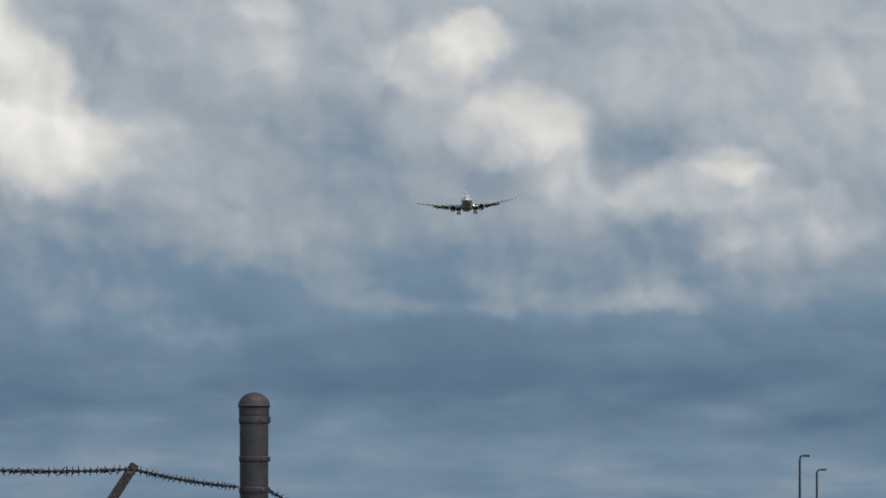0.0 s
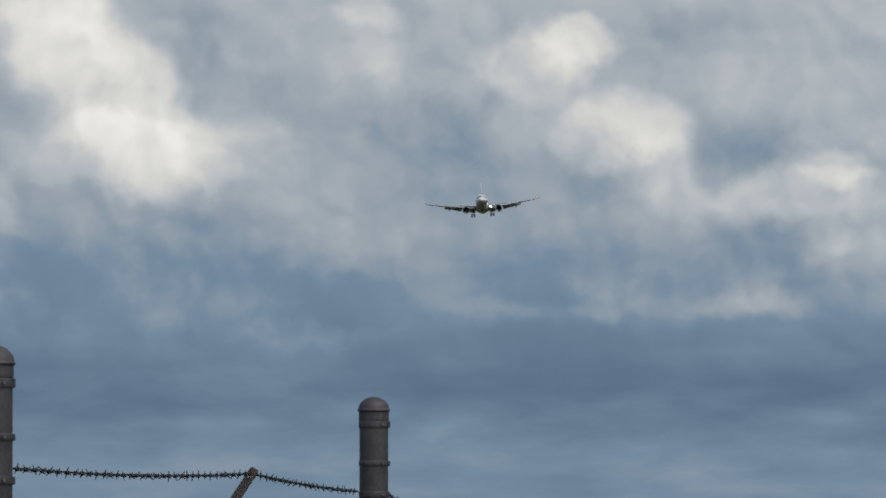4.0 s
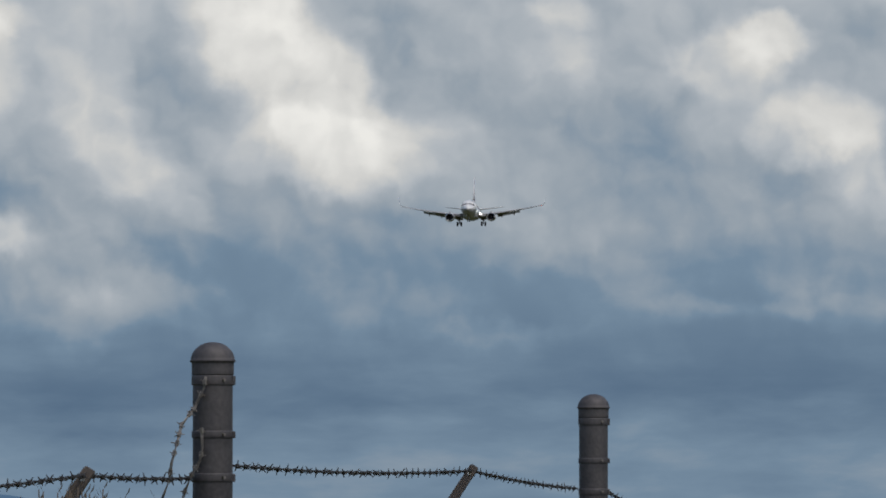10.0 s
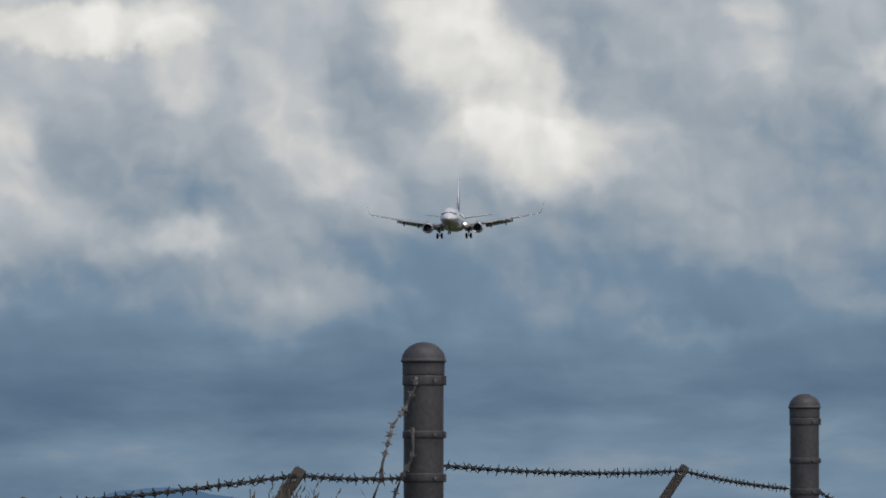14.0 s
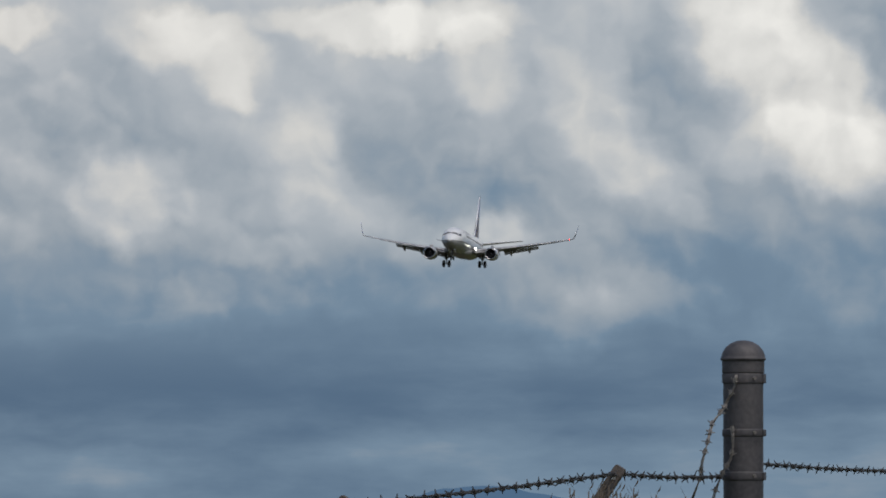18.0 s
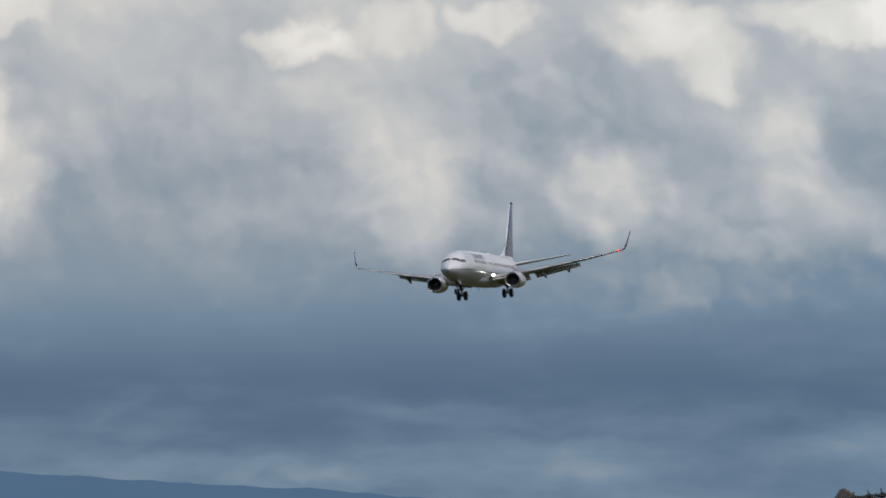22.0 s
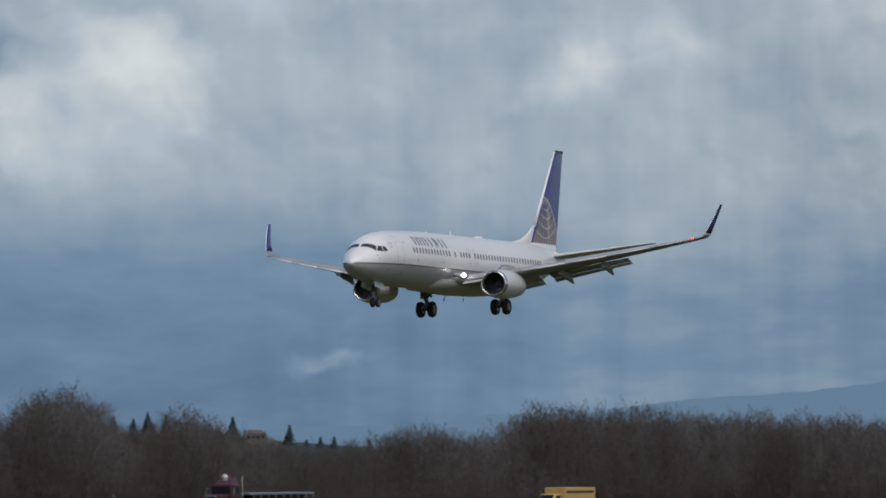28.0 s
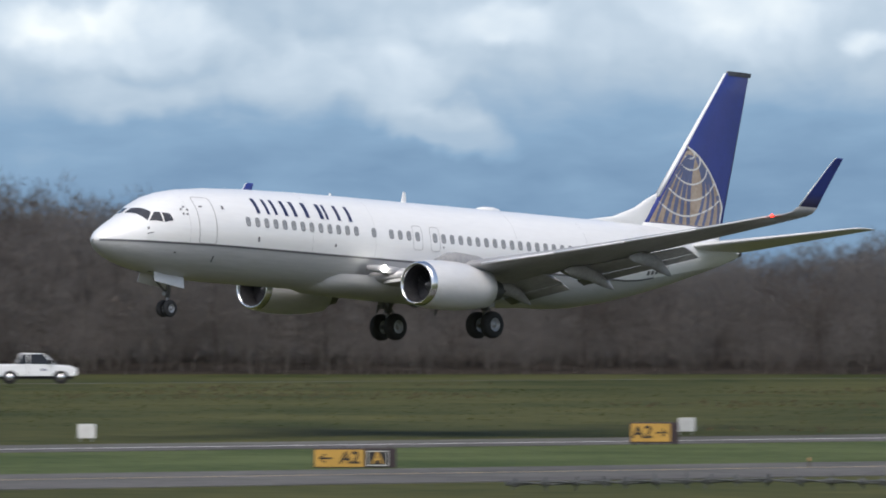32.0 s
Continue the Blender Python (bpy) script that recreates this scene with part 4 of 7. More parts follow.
def cloud_material():
    m = bpy.data.materials.new("cloud_sky")
    m.use_nodes = True
    nt = m.node_tree
    nt.nodes.clear()
    N, L = nt.nodes.new, nt.links.new

    def math_node(op, a, b=None, c=None):
        n = N("ShaderNodeMath")
        n.operation = op
        for i, v in enumerate((a, b, c)):
            if v is None:
                continue
            if isinstance(v, (int, float)):
                n.inputs[i].default_value = v
            else:
                L(v, n.inputs[i])
        return n.outputs[0]

    def add(*vals):
        out = vals[0]
        for v in vals[1:]:
            out = math_node("ADD", out, v)
        return out

    def mul(*vals):
        out = vals[0]
        for v in vals[1:]:
            out = math_node("MULTIPLY", out, v)
        return out

    def off_mid(v, amount, mid=0.5):
        """How far a noise lies from its middle, scaled."""
        return mul(math_node("SUBTRACT", v, mid), amount)

    def ramp_of(v, lo, hi, a=0.0, b=1.0):
        n = N("ShaderNodeMapRange")
        n.interpolation_type = "SMOOTHSTEP"
        for i, q in enumerate((lo, hi, a, b)):
            n.inputs[i + 1].default_value = q
        L(v, n.inputs[0])
        return n.outputs[0]

    def vec_add(a, b):
        n = N("ShaderNodeVectorMath")
        L(a, n.inputs[0])
        if isinstance(b, tuple):
            n.inputs[1].default_value = b
        else:
            L(b, n.inputs[1])
        return n.outputs[0]

    tc = N("ShaderNodeTexCoord")
    sep = N("ShaderNodeSeparateXYZ")
    L(tc.outputs["Object"], sep.inputs[0])
    X, Y, Z = sep.outputs
    az = mul(math_node("ARCTAN2", mul(X, -1.0), Y), 180 / math.pi)
    el = mul(math_node("ARCTAN2", Z, math_node("SQRT", add(mul(X, X), mul(Y, Y)))), 180 / math.pi)
    comb = N("ShaderNodeCombineXYZ")
    L(az, comb.inputs[0])
    L(el, comb.inputs[1])
    uv = comb.outputs[0]

    def noise_of(vec, scale, detail, rough, stretch=(1, 1, 1), off=0.0):
        mp = N("ShaderNodeMapping")
        mp.inputs["Scale"].default_value = stretch
        mp.inputs["Location"].default_value = (off, off, 0)
        L(vec, mp.inputs[0])
        n = N("ShaderNodeTexNoise")
        n.inputs["Scale"].default_value, n.inputs["Detail"].default_value, n.inputs["Roughness"].default_value = scale, detail, rough
        L(mp.outputs[0], n.inputs["Vector"])
        return n.outputs

    def warp(scale, detail, rough, amount, off):
        s, d = N("ShaderNodeVectorMath"), N("ShaderNodeVectorMath")
        s.operation, d.operation = "SCALE", "SUBTRACT"
        d.inputs[1].default_value = (0.5, 0.5, 0.5)
        s.inputs["Scale"].default_value = amount
        L(noise_of(uv, scale, detail, rough, off=off)[1], d.inputs[0])
        L(d.outputs[0], s.inputs[0])
        return s.outputs[0]
    sway = warp(0.9, 2, 0.5, 0.42, 0.0)
    curl = warp(2.2, 4, 0.48, 0.36, 2.0)
    eased = vec_add(uv, sway)
    bent = vec_add(vec_add(eased, curl), warp(5.0, 4, 0.52, 0.13, 5.0))
    total = None
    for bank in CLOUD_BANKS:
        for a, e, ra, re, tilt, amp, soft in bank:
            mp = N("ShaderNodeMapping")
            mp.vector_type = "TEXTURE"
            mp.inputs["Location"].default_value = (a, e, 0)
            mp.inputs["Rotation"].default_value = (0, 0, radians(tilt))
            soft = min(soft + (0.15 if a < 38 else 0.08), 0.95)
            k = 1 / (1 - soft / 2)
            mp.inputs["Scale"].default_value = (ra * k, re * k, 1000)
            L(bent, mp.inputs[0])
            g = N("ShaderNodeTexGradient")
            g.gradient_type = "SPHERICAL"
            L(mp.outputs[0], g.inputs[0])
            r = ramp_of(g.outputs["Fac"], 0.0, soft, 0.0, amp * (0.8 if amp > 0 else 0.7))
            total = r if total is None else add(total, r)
    # the grey deck by height, and the clearer sky beyond it
    clear = ramp_of(az, 21.0, 28.0)
    high = ramp_of(el, 0.9, 2.0)
    h = N("ShaderNodeMapRange")
    h.inputs["From Max"].default_value = 4.4
    L(add(el, off_mid(noise_of(uv, 0.95, 4, 0.5, (0.5, 1, 1))[0], 0.5)), h.inputs[0])
    deck = N("ShaderNodeValToRGB")
    cr = deck.color_ramp
    cr.interpolation = "EASE"
    for k, (p, v) in enumerate(((0.0, 0.30), (0.10, 0.31), (0.19, 0.17), (0.25, 0.10), (0.33, 0.21), (0.43, 0.38), (0.55, 0.54), (1.0, 0.70))):
        e = cr.elements[k] if k < 2 else cr.elements.new(p)
        e.position, e.color = p, (v, v, v, 1)
    L(h.outputs[0], deck.inputs[0])
    base = N("ShaderNodeMix")
    L(clear, base.inputs[0])
    L(deck.outputs[0], base.inputs[2])
    L(ramp_of(el, 0.5, 2.3, 0.31, 0.60), base.inputs[3])
    # billows: rounded heads, brighter on the side towards the sun
    def heads(vec):
        vo = N("ShaderNodeTexVoronoi")
        vo.feature = "SMOOTH_F1"
        for nm, q in (("Scale", 1.75), ("Detail", 1.4), ("Roughness", 0.4), ("Lacunarity", 2.3), ("Smoothness", 0.55)):
            vo.inputs[nm].default_value = q
        L(vec, vo.inputs["Vector"])
        return add(noise_of(vec, 1.05, 5, 0.46, off=7.0)[0], mul(vo.outputs["Distance"], -0.42))
    there = heads(bent)
    slope = math_node("SUBTRACT", there, heads(vec_add(bent, (-0.07, 0.09, 0))))
    calm = math_node("SUBTRACT", 1.0, mul(clear, 0.35))
    gain = mul(high, calm, add(0.24, mul(math_node("ABSOLUTE", total), 0.5)))
    low = math_node("SUBTRACT", 1.05, high)
    v = add(base.outputs[0], total,
            mul(off_mid(there, 1.0, 0.33), gain),
            mul(slope, gain, 2.0),
            off_mid(noise_of(eased, 0.6, 5, 0.5, (1, 1.25, 1), 3.0)[0], mul(high, 0.36)),
            off_mid(noise_of(uv, 1.0, 6, 0.55, (0.42, 1.9, 1), 11.0)[0], mul(low, math_node("SUBTRACT", 0.62, mul(clear, 0.42)))),
            off_mid(noise_of(eased, 1.8, 6, 0.52, (0.55, 1.6, 1), 21.0)[0], add(0.10, mul(low, 0.26))))
    v = math_node("SUBTRACT", v, mul(low, ramp_of(az, 9.0, 17.0), 0.14))
    v = add(v, mul(low, ramp_of(az, 20.5, 23.0), ramp_of(az, 27.0, 29.0, 0.11, 0.0)))
    murk = mul(ramp_of(az, 12.0, 18.0), ramp_of(az, 23.0, 27.0, 1.0, 0.0))
    v = add(v, mul(ramp_of(el, 2.5, 3.4), ramp_of(az, 7.0, 14.0), ramp_of(az, 22.0, 27.0, 0.16, 0.0)))
    # rain shafts below the deck, where the sky begins to clear
    rain = noise_of(uv, 1.0, 4, 0.5, (2.2, 0.16, 1), 4.0)[0]
    v = add(v, mul(off_mid(rain, 0.34, 0.46), ramp_of(az, 23.0, 25.5), ramp_of(az, 28.5, 31.0, 1.0, 0.0)))
    v = math_node("SMOOTH_MAX", mul(v, 1 / 1.5), mul(high, add(0.15, mul(murk, 0.10))), 0.13)
    ramp = N("ShaderNodeValToRGB")
    cr = ramp.color_ramp
    for k, (p, c) in enumerate(((0.0, (0.088, 0.145, 0.225)), (0.19, (0.172, 0.250, 0.338)), (0.33, (0.305, 0.356, 0.408)), (0.48, (0.44, 0.475, 0.51)), (0.66, (0.62, 0.62, 0.605)), (1.0, (0.83, 0.82, 0.785)))):
        e = cr.elements[k] if k < 2 else cr.elements.new(p)
        e.position, e.color = p, (*c, 1)
    L(v, ramp.inputs[0])
    tint = N("ShaderNodeMix")
    tint.data_type, tint.blend_type = "RGBA", "MULTIPLY"
    L(clear, tint.inputs[0])
    L(ramp.outputs[0], tint.inputs[6])
    tint.inputs[7].default_value = (0.93, 1.0, 1.06, 1)
    grey = N("ShaderNodeMix")
    grey.data_type, grey.blend_type = "RGBA", "MULTIPLY"
    L(murk, grey.inputs[0])
    L(tint.outputs[2], grey.inputs[6])
    grey.inputs[7].default_value = (1.025, 1.0, 0.985, 1)
    em = N("ShaderNodeEmission")
    em.inputs["Strength"].default_value = 1.19
    L(grey.outputs[2], em.inputs[0])
    out = N("ShaderNodeOutputMaterial")
    L(em.outputs[0], out.inputs[0])
    m.cycles.emission_sampling = "NONE"
    return m


def cloud_backdrop():
    vs, fs = [], []
    na, ne = 90, 16
    for i in range(na + 1):
        az = -25 + 110 * i / na
        for j in range(ne + 1):
            el = -1.5 + 12.5 * j / ne
            d = heading(az, el) * 4750
            vs.append(d)
    for i in range(na):
        for j in range(ne):
            k = i * (ne + 1) + j
            fs.append((k, k + 1, k + ne + 2, k + ne + 1))
    ob = link("backdrop", raw("backdrop", vs, fs), cloud_material())
    ob.location = EYE
    return tagged(ob, "grey and white cumulus clouds over pale blue sky", "clouds", kind="structure")


CLOUDS = cloud_backdrop()


def hazed_ridge_material():
    m = bpy.data.materials.new("far_ridge")
    m.use_nodes = True
    nt = m.node_tree
    nt.nodes.clear()
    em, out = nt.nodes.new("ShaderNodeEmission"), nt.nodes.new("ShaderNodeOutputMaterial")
    n = nt.nodes.new("ShaderNodeTexNoise")
    n.inputs["Scale"].default_value, n.inputs["Detail"].default_value = 0.004, 5
    tc = nt.nodes.new("ShaderNodeTexCoord")
    nt.links.new(tc.outputs["Object"], n.inputs["Vector"])
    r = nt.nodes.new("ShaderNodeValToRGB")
    # distance haze is put into this blue emission; the slopes are no light source
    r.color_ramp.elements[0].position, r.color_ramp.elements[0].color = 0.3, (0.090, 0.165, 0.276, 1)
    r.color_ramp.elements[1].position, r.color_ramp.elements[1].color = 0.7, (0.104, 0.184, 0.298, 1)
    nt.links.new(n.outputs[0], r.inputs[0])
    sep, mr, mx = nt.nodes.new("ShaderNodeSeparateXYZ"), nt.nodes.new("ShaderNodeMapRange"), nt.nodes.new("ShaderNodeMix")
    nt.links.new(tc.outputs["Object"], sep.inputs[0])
    # painted haze thickens leftwards until the ridge nears the sky's colour
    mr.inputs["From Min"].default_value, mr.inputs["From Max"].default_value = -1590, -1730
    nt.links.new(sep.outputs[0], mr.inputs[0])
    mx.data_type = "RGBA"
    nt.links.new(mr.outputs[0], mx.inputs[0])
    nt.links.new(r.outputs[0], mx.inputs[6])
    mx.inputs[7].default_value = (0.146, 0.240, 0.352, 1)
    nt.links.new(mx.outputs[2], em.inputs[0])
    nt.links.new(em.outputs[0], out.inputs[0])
    m.cycles.emission_sampling = "NONE"
    return m


CREST = [(-6, 0.08), (14.5, 0.10), (16, 0.17), (19.2, 0.36), (21, 0.47), (22.2, 0.52), (24, 0.45), (25.8, 0.345), (27, 0.235), (28.8, 0.08), (30, 0.0), (31.5, -0.1), (33, -0.2), (71, -0.2)]


def far_ridge():
    """Horizon hills, blue haze in their glow, a sheet of slopes far behind everything."""
    def crest(az):
        e = CREST[-1][1]
        for (a0, e0), (a1, e1) in zip(CREST, CREST[1:]):
            if a0 <= az <= a1:
                e = e0 + (e1 - e0) * ease((az - a0) / (a1 - a0)) if e1 < e0 else e0 + (e1 - e0) * (az - a0) / (a1 - a0)
        e += 0.24 * math.exp(-((az - 12.3) / 0.75) ** 2) + 0.10 * math.exp(-((az - 10.6) / 0.9) ** 2) + 0.08 * math.exp(-((az - 7.6) / 0.6) ** 2)
        e += 0.025 * noise.noise((az * 1.3, 3.1, 0)) + 0.014 * noise.noise((az * 6, 1.7, 0)) + 0.006 * noise.noise((az * 17, 0.7, 0))
        return e
    vs, fs = [], []
    for i in range(901):
        az = -5 + 75 * i / 900
        c = crest(az)
        for k, (dist, el) in enumerate(((4300, c), (4200, c * 0.55), (4050, c * 0.1 - 0.1), (3900, -0.6))):
            vs.append(spot(az, dist, HC + dist * math.tan(radians(el))))
    for i in range(900):
        for k in range(3):
            a = i * 4 + k
            fs.append((a, a + 1, a + 5, a + 4))
    ob = link("backdrop", raw("backdrop", vs, fs), hazed_ridge_material(), smooth=True)
    tagged(ob, "forested hills on the horizon with blue haze put into their colour", "hills", kind="structure")


far_ridge()


# ---- ground
AIR = radians(4.0)              # the airfield's own direction, turned from +Y
AX, AY = Vector((math.cos(AIR), -math.sin(AIR), 0)), Vector((math.sin(AIR), math.cos(AIR), 0))
ORIGIN = Vector((-239.0, 175.4, 0))


def field(across, along, z=0.0):
    """A place on the airfield: metres away from the eye across the runway edge, and along it."""
    p = ORIGIN - AX * across + AY * along
    return Vector((p.x, p.y, z))


def ground_z(x, y):
    """A knoll under the camera, the level airfield, and lower land beyond its end."""
    d, az = math.hypot(x, y), math.degrees(math.atan2(-x, y))
    z = (1 - ease((d - 48) / 90)) * (HC - 1.75)
    low = ease((41 - az) / 6) * ease((az + 20) / 15)
    return z - ((1.7 + 0.8 * ease((32 - az) / 3)) * ease((d - 500) / 120) + 0.0068 * max(d - 900, 0)) * low


def ground():
    vs, fs = [], []
    radii = [0, 3, 8, 15, 22, 30, 40, 50, 62, 75, 90, 105, 120, 140, 170, 210, 260, 330, 420, 470, 500, 530, 560, 590, 620, 700, 800, 900, 1200, 1800, 2600, 3600, 4700]
    n = 180
    for r in radii:
        for k in range(n):
            a = math.tau * k / n
            x, y = math.cos(a) * r, math.sin(a) * r
            vs.append((x, y, ground_z(x, y)))
    for i in range(len(radii) - 1):
        for k in range(n):
            j = (k + 1) % n
            fs.append((i * n + k, i * n + j, (i + 1) * n + j, (i + 1) * n + k))
    ob = link("ground", raw("ground", vs, fs), M_GRASS, smooth=True)
    tagged(ob, "rough green and brown airfield grass", "grass", kind="structure")


ground()


def slab(name, a0, a1, l0, l1, z, mat, label, category):
    bm = bmesh.new()
    n = 24
    loops = []
    for k in range(n + 1):
        l = l0 + (l1 - l0) * k / n
        loops.append([field(a0, l, z), field(a1, l, z), field(a1, l, -0.2), field(a0, l, -0.2)])
    rings(bm, loops)
    ob = part(name, bm, mat, None)
    return tagged(ob, label, category, kind="structure")


RUNWAY = slab("runway", -4, 7, -300, 330, 0.03, M_ASPH, "worn grey asphalt runway with white edge lines", "runway")
slab("verge", -32.8, -4.2, -300, 330, 0.015, M_FIELD, "mown green strip beside the runway", "grass")
TAXIWAY = slab("taxiway", -49, -33, -300, 330, 0.03, M_ASPH, "grey asphalt taxiway with a pale edge line", "taxiway")


def marking(name, parent, a0, a1, l0, l1, mat):
    vs = [field(a0, l0, 0.036), field(a1, l0, 0.036), field(a1, l1, 0.036), field(a0, l1, 0.036)]
    return link(name, raw(name, vs, [(0, 1, 2, 3)]), mat, parent)


marking("edge_line", RUNWAY, 0.2, 0.7, -300, 300, M_CONC)
marking("edge_line", TAXIWAY, -39.5, -39.2, -300, 300, M_YELLOWLINE)


# ---- fence with barbed wire beside the camera
POST_R = 0.084


def fence_spot(az):
    """Where a bearing meets the fence line."""
    return Vector((-5.35, 5.35 / math.tan(radians(az)), 0))


def steel_post(p, top, label):
    base = ground_z(p.x, p.y) - 0.3
    th = empty("fence_post", Matrix.Translation((p.x, p.y, base)), label, "fence post", "posts of the fence")
    H = top - base
    R = POST_R * 0.95
    bm = bmesh.new()
    lathe(bm, [(0, R), (H - 0.3, R), (H - 0.085, R)], "z", 28)
    part("shaft", bm, M_POST, th, "", True)
    bm = bmesh.new()
    prof = [(H - 0.133, R * 0.99), (H - 0.1315, R * 1.04), (H - 0.130, R * 1.05), (H - 0.127, R * 1.055), (H - 0.105, R * 1.055), (H - 0.086, R * 1.055), (H - 0.083, R * 1.06), (H - 0.081, R * 1.09), (H - 0.079, R * 1.125), (H - 0.076, R * 1.14), (H - 0.072, R * 1.135), (H - 0.069, R * 1.10)]
    prof += [(H - 0.072 + 0.072 * math.sin(a), R * 1.09 * math.cos(a) + 0.0005) for a in [radians(9 * k) for k in range(1, 11)]]
    lathe(bm, prof, "z", 28)
    part("cap", bm, M_POST, th, "domed steel post cap", True)
    for d, w, q in ((0.153, 0.0185, 1.06), (0.369, 0.0135, 1.05), (0.541, 0.016, 1.045)):
        bm = bmesh.new()
        lathe(bm, [(H - d - w - 0.002, R * 0.99), (H - d - w, R * (q - 0.01)), (H - d - w + 0.003, R * q), (H - d, R * q), (H - d + w - 0.003, R * q), (H - d + w, R * (q - 0.01)), (H - d + w + 0.002, R * 0.99)], "z", 28)
        part("band", bm, M_POST, th, "steel clamp band", True)
        bm = bmesh.new()
        tube(bm, [(POST_R * 0.6, -POST_R * 0.7, H - d), (POST_R * 0.72, -POST_R * 0.84, H - d)], 0.007, 6)
        part("bolt", bm, M_WIREL, th)
        bm = bmesh.new()
        box(bm, R * 0.8, R * 1.12, -0.02, 0.02, H - d - w, H - d + w, 0.003)
        part("clamp_lug", bm, M_POST, th)
    return th


def barbed_wire(name, pts, label, spacing=0.2, mat=None, thick=0.0035, barb=0.022, seed=1):
    """Two twisted strands with barbs along a line of points, as one thing in parts."""
    rnd = random.Random(seed)
    pts = [Vector(p) for p in pts]
    th = empty(name, Matrix.Translation(pts[0]), label, "barbed wire")
    o = pts[0]
    fine = []
    for a, b in zip(pts, pts[1:]):
        n = max(2, int((b - a).length / 0.03))
        fine += [a + (b - a) * k / n for k in range(n)]
    fine.append(pts[-1])
    for ph in (0, math.pi):
        bm = bmesh.new()
        line = []
        for k, p in enumerate(fine):
            d = (fine[min(k + 1, len(fine) - 1)] - fine[max(k - 1, 0)]).normalized()
            u = d.orthogonal().normalized()
            w = d.cross(u)
            a = k * 0.8 + ph
            line.append(p - o + (u * math.cos(a) + w * math.sin(a)) * thick * 1.1)
        tube(bm, line, thick, 5)
        part("strand", bm, mat or M_WIRE, th, "", True)
    run, nxt = 0.0, spacing * 0.5
    for a, b in zip(fine, fine[1:]):
        run += (b - a).length
        if run >= nxt:
            nxt += spacing * rnd.uniform(0.85, 1.15)
            d = (b - a).normalized()
            bm = bmesh.new()
            u = d.orthogonal().normalized()
            w = d.cross(u)
            r0 = rnd.uniform(0, 6.3)
            for k in range(4):
                an = r0 + k * math.pi / 2 + rnd.uniform(-0.3, 0.3)
                dirn = (u * math.cos(an) + w * math.sin(an) + d * rnd.uniform(-0.5, 0.5)).normalized()
                tube(bm, [a - o, a - o + dirn * barb * rnd.uniform(0.8, 1.25)], [thick * 1.3, thick * 0.6], 4)
            tube(bm, [a - o - d * 0.011, a - o + d * 0.011], thick * 3.0, 6)
            part("barb", bm, mat or M_WIRE, th)
    return th


